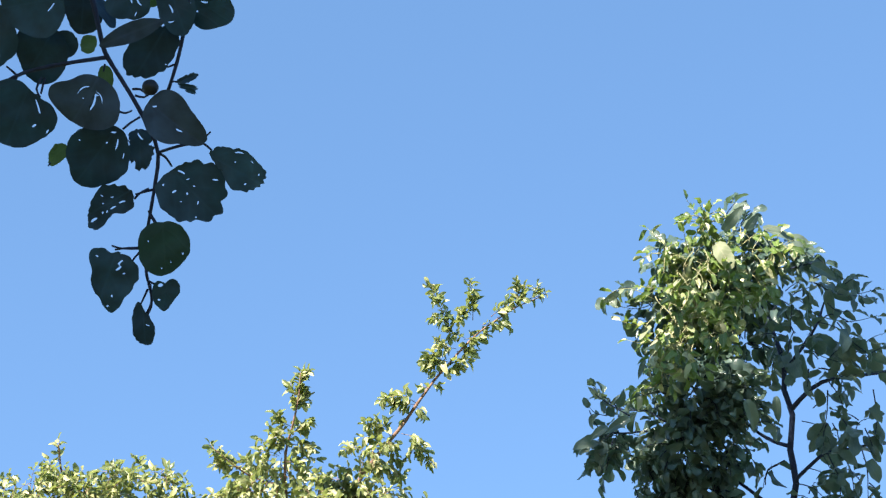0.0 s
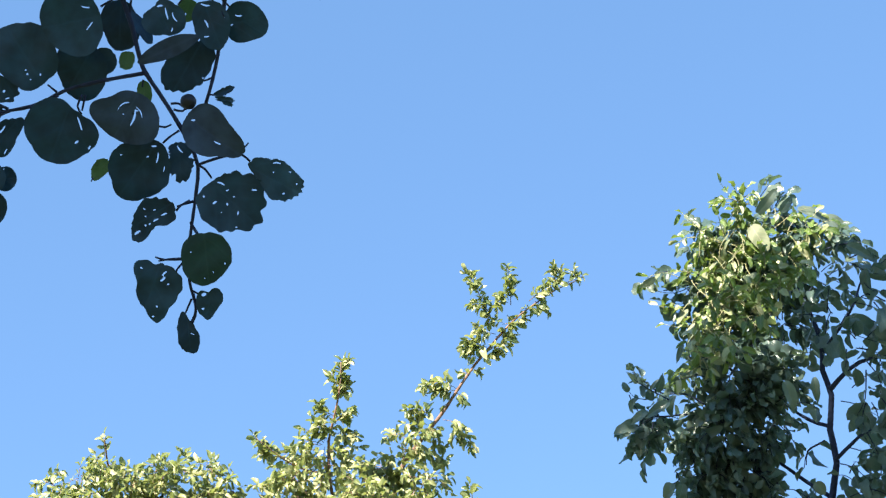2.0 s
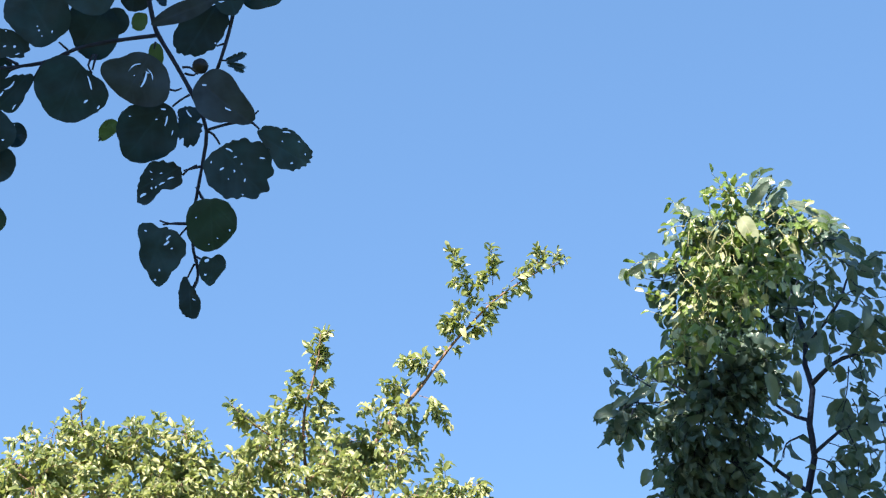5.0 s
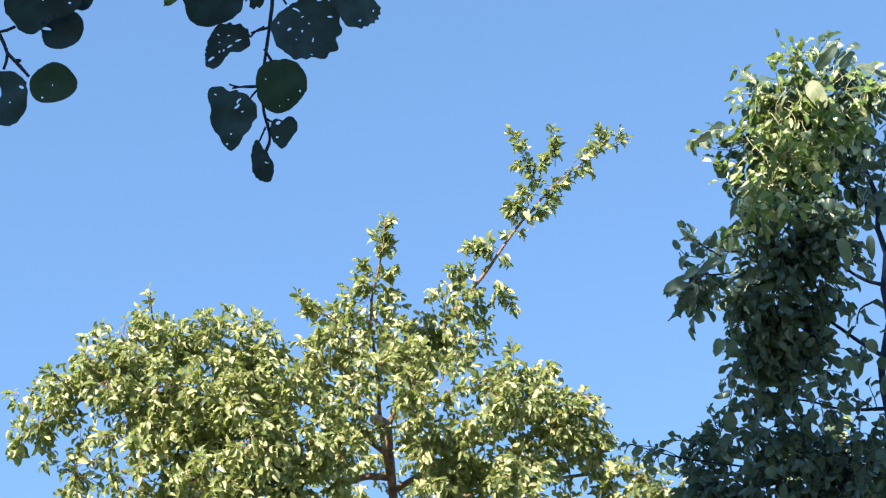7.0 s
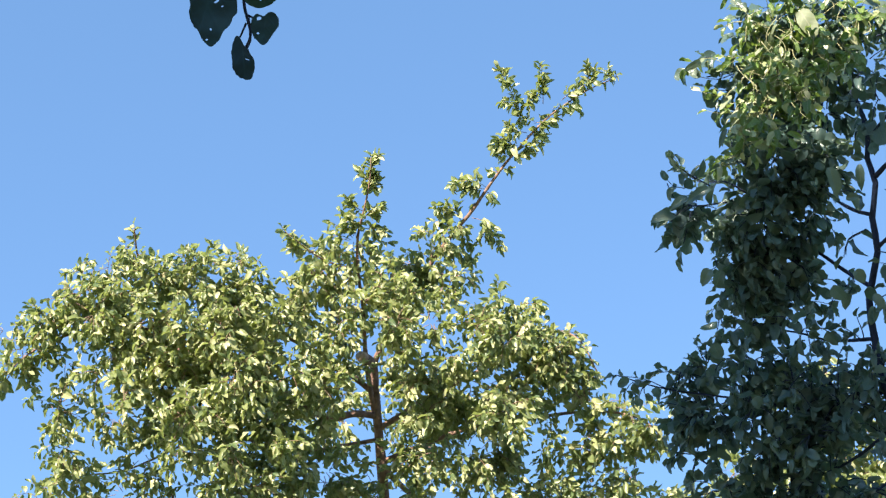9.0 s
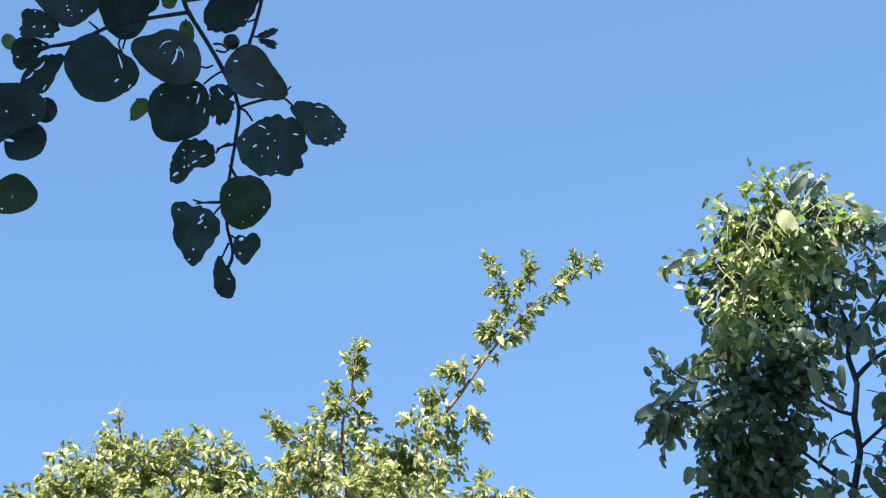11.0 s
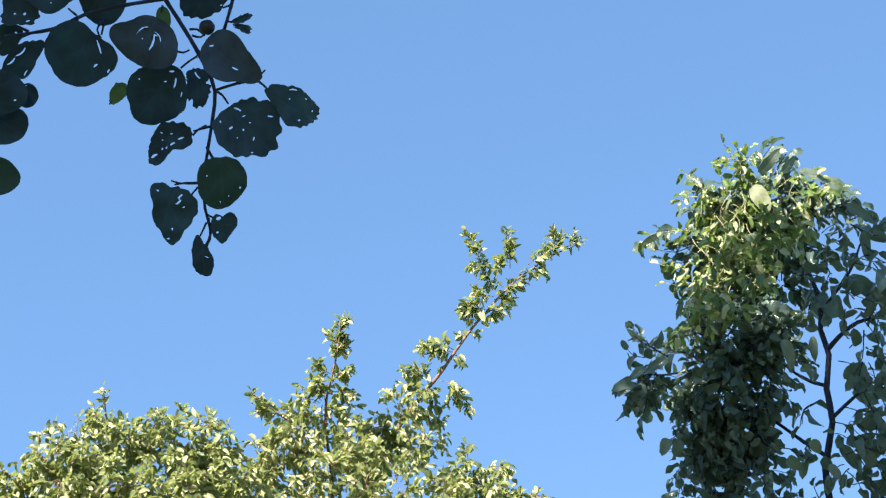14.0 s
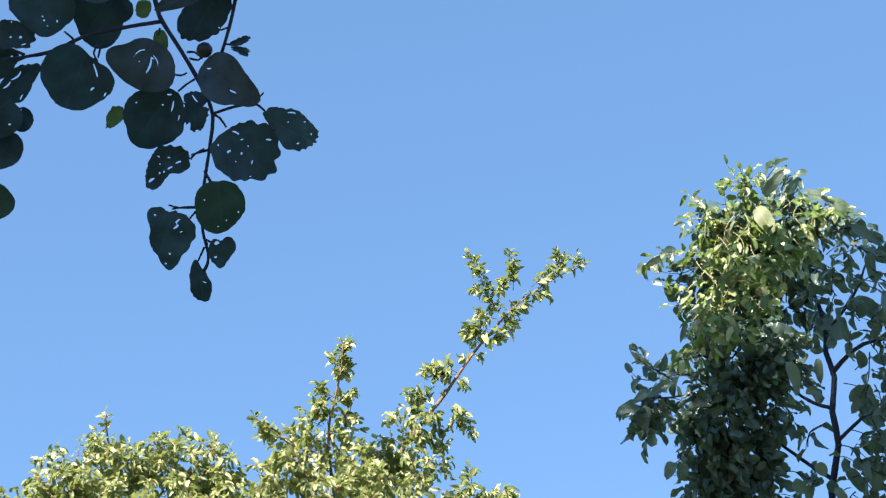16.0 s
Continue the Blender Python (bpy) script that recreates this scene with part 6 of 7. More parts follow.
stem("twig", shade_tree, shade_tint_bark, [(-0.257, 0.939, 2.431), (-0.260, 0.946, 2.421)], 0.0010, 0.0007, sides=7, step=0.008)
stem("twig", shade_tree, shade_tint_bark, [(-0.279, 0.937, 2.433), (-0.286, 0.934, 2.438)], 0.0010, 0.0007, sides=7, step=0.008)
stem("twig", shade_tree, shade_tint_bark, [(-0.298, 0.943, 2.424), (-0.306, 0.951, 2.413)], 0.0010, 0.0007, sides=7, step=0.008)
stem("twig", shade_tree, shade_tint_bark, [(-0.189, 0.946, 2.420), (-0.182, 0.947, 2.419), (-0.177, 0.944, 2.423)], 0.0010, 0.0007, sides=7, step=0.008)
stem("twig", shade_tree, shade_tint_bark, [(-0.2439, 0.9013, 2.4881), (-0.2299, 0.8973, 2.4951)], 0.0010, 0.0007, sides=7, step=0.008)
stem("twig", shade_tree, shade_tint_bark, [(-0.2029, 0.8953, 2.4981), (-0.2049, 0.8913, 2.5041)], 0.0009, 0.0007, sides=7, step=0.008)
stem("twig", shade_tree, shade_tint_bark, [(-0.1759, 0.8963, 2.4971), (-0.1639, 0.8893, 2.5071)], 0.0009, 0.0007, sides=7, step=0.008)
stem("twig", shade_tree, shade_tint_bark, [(-0.1749, 0.8963, 2.4971), (-0.1839, 0.9013, 2.4881)], 0.0009, 0.0007, sides=7, step=0.008)
stem("twig", shade_tree, shade_tint_bark, [(-0.1489, 0.8963, 2.4961), (-0.1469, 0.8903, 2.5061)], 0.0009, 0.0007, sides=7, step=0.008)
stem("twig", shade_tree, shade_tint_bark, [(-0.1499, 0.8993, 2.4911), (-0.1439, 0.9033, 2.4861)], 0.0009, 0.0007, sides=7, step=0.008)
stem("twig", shade_tree, shade_tint_bark, [(-0.1589, 0.9333, 2.4401), (-0.1649, 0.9343, 2.4381)], 0.0009, 0.0007, sides=7, step=0.008)
stem("twig", shade_tree, shade_tint_bark, [(-0.2119, 0.9333, 2.4401), (-0.2129, 0.9363, 2.4351)], 0.0009, 0.0007, sides=7, step=0.008)
stem("twig", shade_tree, shade_tint_bark, [(-0.1609, 0.9403, 2.4291), (-0.1569, 0.9403, 2.4291)], 0.0008, 0.0006, sides=7, step=0.008)
stem("twig", shade_tree, shade_tint_bark, [(-0.116, 0.876, 2.528), (-0.098, 0.879, 2.523), (-0.076, 0.879, 2.523), (-0.053, 0.879, 2.523), (-0.027, 0.878, 2.525)], 0.0026, 0.0020, sides=7, step=0.008)
stem("twig", shade_tree, shade_tint_bark, [(-0.056, 0.879, 2.523), (-0.056, 0.882, 2.518)], 0.0010, 0.0007, sides=7, step=0.008)
stem("twig", shade_tree, shade_tint_bark, [(-0.278, 0.939, 2.431), (-0.298, 0.943, 2.425), (-0.313, 0.944, 2.422), (-0.324, 0.947, 2.419)], 0.0013, 0.0010, sides=7, step=0.008)
stem("twig", shade_tree, shade_tint_bark, [(-0.298, 0.943, 2.424), (-0.304, 0.951, 2.412)], 0.0013, 0.0010, sides=7, step=0.008)
stem("twig", shade_tree, shade_tint_bark, [(-0.317, 0.944, 2.423), (-0.326, 0.942, 2.427)], 0.0013, 0.0010, sides=7, step=0.008)
stem("twig", shade_tree, shade_tint_bark, [(-0.360, 0.863, 2.291), (-0.348, 0.870, 2.280), (-0.340, 0.874, 2.273), (-0.328, 0.872, 2.276)], 0.0014, 0.0010, sides=7, step=0.008)
stem("twig", shade_tree, shade_tint_bark, [(-0.340, 0.874, 2.273), (-0.334, 0.882, 2.261), (-0.337, 0.888, 2.252)], 0.0014, 0.0010, sides=7, step=0.008)
stem("twig", shade_tree, shade_tint_bark, [(-0.334, 0.882, 2.261), (-0.326, 0.887, 2.254), (-0.320, 0.891, 2.248)], 0.0014, 0.0010, sides=7, step=0.008)
stem("twig", shade_tree, shade_tint_bark, [(-0.328, 0.885, 2.257), (-0.325, 0.885, 2.257)], 0.0014, 0.0010, sides=7, step=0.008)
stem("twig", shade_tree, shade_tint_bark, [(-0.177, 0.981, 2.358), (-0.184, 0.983, 2.355), (-0.188, 0.986, 2.352)], 0.0010, 0.0008, sides=7, step=0.008)
stem("twig", shade_tree, shade_tint_bark, [(-0.183, 1.007, 2.321), (-0.197, 1.007, 2.321), (-0.205, 1.006, 2.323)], 0.0009, 0.0007, sides=7, step=0.008)
stem("twig", shade_tree, shade_tint_bark, [(-0.184, 1.009, 2.319), (-0.188, 1.011, 2.315), (-0.190, 1.013, 2.312)], 0.0009, 0.0007, sides=7, step=0.008)
stem("twig", shade_tree, shade_tint_bark, [(-0.176, 1.022, 2.299), (-0.175, 1.027, 2.291), (-0.175, 1.032, 2.285), (-0.179, 1.036, 2.278)], 0.0010, 0.0008, sides=7, step=0.008)
stem("twig", shade_tree, shade_tint_bark, [(-0.175, 1.025, 2.295), (-0.172, 1.025, 2.295)], 0.0009, 0.0007, sides=7, step=0.008)
stem("twig", shade_tree, shade_tint_bark, [(-0.177, 0.992, 2.344), (-0.174, 0.995, 2.339), (-0.171, 0.997, 2.335)], 0.0010, 0.0008, sides=7, step=0.008)
stem("twig", shade_tree, shade_tint_bark, [(-0.170, 0.966, 2.380), (-0.165, 0.968, 2.378), (-0.160, 0.972, 2.372)], 0.0011, 0.0008, sides=7, step=0.008)
stem("twig", shade_tree, shade_tint_bark, [(-0.170, 0.966, 2.381), (-0.154, 0.963, 2.385), (-0.140, 0.962, 2.387), (-0.135, 0.963, 2.386), (-0.130, 0.965, 2.382)], 0.0012, 0.0009, sides=7, step=0.008)
stem("twig", shade_tree, shade_tint_bark, [(-0.190, 0.939, 2.420), (-0.184, 0.939, 2.420), (-0.178, 0.942, 2.416)], 0.0010, 0.0008, sides=7, step=0.008)
stem("twig", shade_tree, shade_tint_bark, [(-0.137, 0.960, 2.389), (-0.133, 0.958, 2.392), (-0.131, 0.957, 2.394)], 0.0008, 0.0006, sides=7, step=0.008)
stem("twig", shade_tree, shade_tint_bark, [(-0.258, 0.934, 2.427), (-0.262, 0.939, 2.420), (-0.259, 0.943, 2.415)], 0.0009, 0.0007, sides=7, step=0.008)
stem("twig", shade_tree, shade_tint_bark, [(-0.184, 0.951, 2.403), (-0.191, 0.953, 2.399), (-0.197, 0.956, 2.395)], 0.0010, 0.0008, sides=7, step=0.008)
stem("twig", shade_tree, shade_tint_bark, [(-0.201, 0.948, 2.406), (-0.195, 0.949, 2.405), (-0.190, 0.948, 2.407)], 0.0009, 0.0007, sides=7, step=0.008)
stem("twig", shade_tree, shade_tint_bark, [(-0.251, 0.970, 2.374), (-0.253, 0.972, 2.372)], 0.0007, 0.0005, sides=7, step=0.008)
broad_leaf("leaf", shade_tree, near_leaf_mat, (-0.288, 0.858, 2.549), (-0.289, 0.895, 2.519), 0.0442, (0.220, -0.668, -0.711), 1, 0.012, 0, ((0.80, 0.15, 0.245, 0.020, 16),), 0.12, "", 0.00, 0.05, 0.12)
broad_leaf("leaf", shade_tree, sky_tint_leaf_mat, (-0.1909, 0.8703, 2.4921), (-0.2499, 0.8743, 2.4871), 0.0200, (0.204, -0.749, -0.714), 2, 0.006, 0, (), 0.12, lobes=(-0.078, 0.098, -0.059, 0.034, 0.027, -0.047, 0.021, 0.011, -0.003, -0.051, -0.013))
broad_leaf("leaf", shade_tree, near_leaf_mat, (-0.204, 0.849, 2.532), (-0.201, 0.873, 2.490), 0.0329, (0.160, -0.678, -0.717), 3, 0.012, 0, (), 0.12, "", 0.00, 0.05, 0.12)
broad_leaf("leaf", shade_tree, near_leaf_mat, (-0.168, 0.874, 2.557), (-0.169, 0.903, 2.519), 0.0381, (0.129, -0.682, -0.720), 4, 0.012, 0, ((0.70, -0.12, 0.093, 0.019, 109),), 0.12, "", 0.00, 0.05, 0.12)
broad_leaf("leaf", shade_tree, near_leaf_mat, (-0.2399, 0.8913, 2.4691), (-0.2859, 0.8963, 2.4621), 0.0561, (0.157, -0.826, -0.678), 5, 0.008, 0, ((0.21, -0.18, 0.225, 0.020, 160), (0.22, 0.13, 0.225, 0.020, -137), ), 0.12, lobes=(-0.042, -0.043, -0.009, 0.012, -0.039, 0.042, -0.003, 0.016, -0.006, -0.006, -0))
broad_leaf("leaf", shade_tree, near_leaf_mat, (-0.2889, 0.9333, 2.4371), (-0.3169, 0.9053, 2.4751), 0.0502, (0.332, -0.585, -0.845), 6, 0.012, 0, ((0.25, 0.11, 0.030, 0.027, -122), (0.15, -0.04, 0.020, 0.040, -122), (0.31, 0.10, 0.025, 0.022, -122), (0.16, 0.11, 0.030, 0.013, -122), ), 0.12, lobes=(-0.045, -0.011, -0.018, 0.005, 0.004, -0.007, 0.015, 0.015, 0.004, 0.032, 0.018))
broad_leaf("leaf", shade_tree, near_leaf_mat, (-0.2519, 0.9263, 2.4701), (-0.2749, 0.9483, 2.4401), 0.0450, (0.217, -0.715, -0.660), 7, 0.008, 0, (), 0.12, lobes=(-0.066, -0.028, 0.052, 0.007, 0.101, 0.006, 0.041, 0.015, -0.005, -0.001, 0.003))
broad_leaf("leaf", shade_tree, near_leaf_mat, (-0.2569, 0.9383, 2.4611), (-0.2349, 0.9353, 2.4651), 0.0219, (0.065, -0.845, -0.752), 8, 0.008, 0, (), 0.12, lobes=(-0.061, 0.005, -0.005, -0.011, 0.004, 0.001, -0.008, 0.01, 0.007, 0.004, -0.011))
broad_leaf("leaf", shade_tree, near_leaf_mat, (-0.2309, 0.9103, 2.5041), (-0.2339, 0.9343, 2.4711), 0.0315, (0.129, -0.706, -0.793), 9, 0.012, 0, (), 0.12, lobes=(-0.055, 0.001, 0.004, 0.016, 0.079, 0.005, -0.001, 0.022, -0.027, 0, -0.002))
broad_leaf("leaf", shade_tree, young_leaf_mat, (-0.2249, 0.9313, 2.4681), (-0.2289, 0.9373, 2.4541), 0.0117, (0.175, -0.723, -0.669), 10, 0.030, 0, (), 0.12, "", 0.00, 0.05, 0.12)
broad_leaf("leaf", shade_tree, near_leaf_mat, (-0.2249, 0.9113, 2.4931), (-0.2059, 0.9223, 2.4681), 0.0162, (1.060, -1.032, -0.133), 11, 0.012, 0, (), 0.12, "", 0.00, 0.05, 0.12)
broad_leaf("leaf", shade_tree, near_leaf_mat, (-0.1999, 0.8893, 2.4821), (-0.1869, 0.9063, 2.4591), 0.0334, (0.167, -0.643, -0.606), 12, 0.015, 0, ((0.43, 0.12, 0.313, 0.040, -12), (0.59, 0.24, 0.290, 0.035, 3), (0.18, 0.06, 0.156, 0.050, 73), (0.84, 0.07, 0.112, 0.030, 133), ), 0.12, lobes=(-0.088, 0.041, 0.037, -0.05, 0.046, -0.013, 0.079, 0.017, -0.025, 0.006, 0.032))
broad_leaf("leaf", shade_tree, young_leaf_mat, (-0.1769, 0.9113, 2.5031), (-0.1839, 0.9303, 2.4961), 0.0156, (0.138, -0.707, -0.693), 13, 0.012, 0, ((0.64, -0.06, 0.143, 0.071, 66),), 0.12, "", 0.00, 0.05, 0.12)
broad_leaf("leaf", shade_tree, near_leaf_mat, (-0.1629, 0.8933, 2.4841), (-0.1499, 0.9153, 2.4531), 0.0291, (0.195, -0.811, -0.792), 14, 0.012, 0, ((0.44, -0.09, 0.179, 0.032, 5), (0.38, 0.26, 0.161, 0.028, 5), (0.10, 0.00, 0.197, 0.032, 58), (0.68, -0.18, 0.125, 0.024, 80), ), 0.12, lobes=(-0.045, -0.041, -0.017, 0.007, -0.029, 0.025, -0.023, 0.021, 0.003, 0.004, -0.001))
broad_leaf("leaf", shade_tree, sky_tint_leaf_mat, (-0.1639, 0.8933, 2.4491), (-0.2129, 0.9053, 2.4321), 0.0157, (0.052, -0.814, -0.621), 15, 0.004, 0, (), 0.12, lobes=(-0.095, -0.039, 0.007, -0.003, -0.033, 0.026, 0.029, 0.048, -0.009, -0, 0.01))
broad_leaf("leaf", shade_tree, near_leaf_mat, (-0.1650, 0.9203, 2.4706), (-0.1915, 0.9458, 2.4355), 0.0349, (0.106, -0.695, -0.565), 16, 0.030, 0, ((0.55, 0.29, 0.029, 0.021, 121), ), 0.12, lobes=(-0.086, 0.012, 0.044, -0.016, -0.107, -0.03, 0.007, 0.018, -0.015, -0.008, -0.018))
broad_leaf("leaf", shade_tree, near_leaf_mat, (-0.1489, 0.9183, 2.4811), (-0.1159, 0.9143, 2.4861), 0.0321, (0.207, -0.707, -0.712), 17, 0.006, 0, ((0.35, 0.14, 0.174, 0.039, -18), (0.15, -0.03, 0.059, 0.030, 17), ), 0.12, lobes=(-0.019, -0.038, -0.068, -0.022, -0.021, 0.023, -0.058, -0.023, 0.003, 0.001, 0.003))
broad_leaf("leaf", shade_tree, near_leaf_mat, (-0.132, 0.868, 2.525), (-0.125, 0.896, 2.499), 0.0208, (0.101, -0.692, -0.715), 18, 0.020, 2, ((0.63, 0.02, 0.345, 0.048, 28), (0.86, 0.10, 0.090, 0.072, 118),), 0.12, "", 0.00, 0.05, 0.12)
broad_leaf("leaf", shade_tree, near_leaf_mat, (-0.1279, 0.8853, 2.5301), (-0.1139, 0.9043, 2.5031), 0.0378, (0.081, -0.634, -0.658), 19, 0.012, 0, ((0.48, -0.21, 0.347, 0.073, 18), (0.42, 0.27, 0.224, 0.064, 6), ), 0.12, lobes=(-0.058, -0.043, 0.072, 0.006, 0.145, 0.023, 0.016, -0.009, -0.016, -0.013, -0.002))
broad_leaf("leaf", shade_tree, near_leaf_mat, (-0.083, 0.869, 2.516), (-0.073, 0.894, 2.482), 0.0095, (0.062, -0.699, -0.713), 20, 0.030, 3, (), 0.12, "", 0.00, 0.05, 0.12)
broad_leaf("leaf", shade_tree, near_leaf_mat, (-0.057, 0.886, 2.525), (-0.058, 0.903, 2.511), 0.0160, (0.045, -0.697, -0.715), 21, 0.012, 0, (), 0.12, "", 0.00, 0.05, 0.12)
broad_leaf("leaf", shade_tree, near_leaf_mat, (-0.028, 0.860, 2.535), (-0.038, 0.875, 2.507), 0.0295, (0.026, -0.685, -0.728), 22, 0.012, 2, ((0.78, 0.16, 0.164, 0.036, 67),), 0.12, "", 0.00, 0.05, 0.12)
broad_leaf("leaf", shade_tree, near_leaf_mat, (0.232, 0.873, 2.539), (0.231, 0.891, 2.524), 0.0234, (-0.177, -0.677, -0.715), 23, 0.012, 0, (), 0.12, "", 0.00, 0.05, 0.12)
broad_leaf("leaf", shade_tree, near_leaf_mat, (-0.265, 0.931, 2.417), (-0.283, 0.957, 2.379), 0.0554, (0.327, -0.714, -0.728), 24, 0.012, 0, ((0.27, 0.24, 0.267, 0.025, 36), (0.55, 0.28, 0.077, 0.032, 151), (0.56, 0.49, 0.070, 0.025, 171), ), 0.12, lobes=(-0.046, -0.024, -0.033, -0.034, 0.037, 0.051, -0.034, 0.017, 0.033, 0.009, -0.01))
broad_leaf("leaf", shade_tree, sky_tint_leaf_mat, (-0.213, 0.926, 2.422), (-0.233, 0.946, 2.393), 0.0551, (0.209, -0.741, -0.690), 25, 0.006, 0, ((0.35, -0.15, 0.342, 0.023, 150), (0.48, 0.16, 0.342, 0.038, -170), (0.32, 0.21, 0.273, 0.019, 56), (0.51, -0.05, 0.026, 0.024, 118), ), 0.20, lobes=(-0.068, 0.071, 0.07, 0.009, -0.059, -0.07, 0.018, 0.026, 0.025, 0.017, -0.004))
broad_leaf("leaf", shade_tree, young_leaf_mat, (-0.213, 0.938, 2.443), (-0.212, 0.952, 2.428), 0.0113, (0.166, -0.739, -0.653), 26, 0.012, 0, (), 0.12, "", 0.00, 0.05, 0.12)
broad_leaf("leaf", shade_tree, near_leaf_mat, (-0.202, 0.960, 2.400), (-0.233, 0.984, 2.366), 0.0502, (0.275, -0.701, -0.546), 27, 0.012, 0, ((0.27, 0.01, 0.041, 0.019, 136), (0.09, 0.00, 0.080, 0.024, 126), (0.20, 0.14, 0.174, 0.024, -156), (0.47, -0.33, 0.031, 0.019, 106), (0.28, 0.31, 0.107, 0.015, -154), ), 0.12, lobes=(-0.074, -0.006, 0.031, 0.023, -0.016, 0.005, 0.023, 0.057, 0.009, 0.002, 0.005))
broad_leaf("leaf", shade_tree, young_leaf_mat, (-0.241, 0.973, 2.393), (-0.257, 0.981, 2.382), 0.0129, (0.100, -0.749, -0.639), 28, 0.012, 0, (), 0.12, lobes=(-0.084, -0.072, 0.07, -0.013, 0.08, 0.009, 0.044, -0.003, 0.015, -0.008, -0.002))
broad_leaf("leaf", shade_tree, young_leaf_mat, (-0.243, 0.949, 2.375), (-0.246, 0.955, 2.373), 0.0030, (0.195, -0.761, -0.619), 29, 0.012, 0, (), 0.12, "", 0.00, 0.05, 0.12)
broad_leaf("leaf", shade_tree, near_leaf_mat, (-0.1869, 0.9683, 2.4061), (-0.1860, 0.9840, 2.3778), 0.0215, (0.145, -0.766, -0.626), 30, 0.050, 6, ((0.26, -0.30, 0.166, 0.035, 116), (0.20, 0.00, 0.233, 0.035, 36),), 0.12, "", 0.00, 0.05, 0.12)
broad_leaf("leaf", shade_tree, sky_tint_leaf_mat, (-0.177, 0.930, 2.401), (-0.134, 0.948, 2.374), 0.0376, (0.097, -0.735, -0.593), 31, 0.006, 0, ((0.13, 0.01, 0.077, 0.023, 37), (0.61, -0.05, 0.103, 0.023, 12), ), 0.35, lobes=(-0.082, -0.104, 0.026, 0.024, 0.009, 0.094, 0.046, 0.024, 0.024, -0.004, -0.013))
broad_leaf("leaf", shade_tree, near_leaf_mat, (-0.131, 0.957, 2.372), (-0.089, 0.970, 2.352), 0.0315, (0.165, -0.717, -0.625), 32, 0.050, 0, ((0.40, 0.26, 0.145, 0.023, 25), (0.83, 0.11, 0.022, 0.035, 30), (0.72, -0.12, 0.045, 0.025, 50), (0.42, 0.10, 0.028, 0.020, 30), (0.28, -0.13, 0.087, 0.013, -25), (0.65, 0.23, 0.045, 0.015, -0), ), 0.12, lobes=(-0.147, 0.063, 0.135, 0.011, -0.084, -0.064, 0.083, 0.064, 0.02, 0.009, 0.011))
broad_leaf("leaf", shade_tree, near_leaf_mat, (-0.161, 0.971, 2.370), (-0.126, 0.992, 2.340), 0.0531, (0.150, -0.828, -0.564), 33, 0.030, 0, ((0.16, 0.08, 0.137, 0.025, 21), (0.30, -0.20, 0.075, 0.031, 81), (0.45, -0.08, 0.027, 0.043, 46), (0.44, 0.07, 0.032, 0.019, 46), (0.66, -0.06, 0.021, 0.067, 36), (0.59, 0.36, 0.089, 0.025, 41), (0.12, -0.25, 0.027, 0.038, 46), (0.48, -0.23, 0.021, 0.019, 46), (0.80, -0.23, 0.032, 0.019, 46), (0.30, 0.07, 0.068, 0.015, 66), ), 0.12, lobes=(-0.061, -0.029, -0.015, -0.016, 0.046, 0.006, -0.027, 0.022, 0.022, 0.033, -0.001))
broad_leaf("leaf", shade_tree, green_leaf_mat, (-0.164, 0.979, 2.326), (-0.161, 1.002, 2.293), 0.0391, (0.132, -0.902, -0.377), 34, 0.008, 0, ((0.35, -0.28, 0.027, 0.024, 85), (0.62, 0.33, 0.027, 0.043, 85), (0.86, -0.07, 0.027, 0.018, 85), (0.76, 0.10, 0.034, 0.015, 45), ), 0.12, lobes=(-0.03, -0.033, -0.032, 0.004, -0.04, 0.023, -0.031, 0.01, -0.007, 0.014, 0.005))
broad_leaf("leaf", shade_tree, near_leaf_mat, (-0.190, 0.977, 2.353), (-0.226, 0.989, 2.336), 0.0276, (0.078, -0.720, -0.508), 35, 0.035, 0, ((0.49, -0.17, 0.058, 0.017, 119), (0.34, -0.06, 0.058, 0.017, 164), (0.23, 0.10, 0.125, 0.030, 169), (0.42, 0.11, 0.109, 0.030, 179), (0.63, 0.10, 0.032, 0.041, 119), (0.55, 0.12, 0.026, 0.047, 129), (0.54, -0.04, 0.026, 0.023, 149), (0.83, 0.13, 0.134, 0.045, -176), ), 0.12, lobes=(-0.113, -0.106, 0.075, 0.041, 0.085, 0.009, 0.151, -0.057, -0.01, -0.011, -0.076, 0.016, 0.019, 0.009, 0.011))
broad_leaf("leaf", shade_tree, near_leaf_mat, (-0.198, 0.996, 2.313), (-0.214, 1.022, 2.276), 0.0430, (0.080, -0.831, -0.586), 36, 0.022, 0, ((0.18, 0.11, 0.109, 0.026, 149), (0.28, 0.12, 0.109, 0.033, 149), (0.21, -0.26, 0.051, 0.020, 79), (0.33, 0.22, 0.045, 0.020, 129), (0.72, 0.16, 0.028, 0.035, 139), (0.89, 0.15, 0.045, 0.025, 129), (0.05, 0.08, 0.051, 0.015, 109), ), 0.12, lobes=(-0.228, -0.193, 0.273, 0.057, 0.155, 0.084, 0.023, -0.065, 0.035, -0.012, 0.058, 0.003, -0.03, -0.035, -0.001))
broad_leaf("leaf", shade_tree, near_leaf_mat, (-0.162, 1.017, 2.301), (-0.166, 1.031, 2.280), 0.0207, (0.250, -0.806, -0.539), 38, 0.012, 0, ((0.24, -0.19, 0.150, 0.098, 118), (0.67, -0.16, 0.084, 0.057, 98), ), 0.12, lobes=(-0.098, -0.068, -0.034, -0.013, -0.075, 0.121, 0.065, -0.003, -0.012, 0.013, 0.034, 0.011, -0.021, -0.002, 0.022))
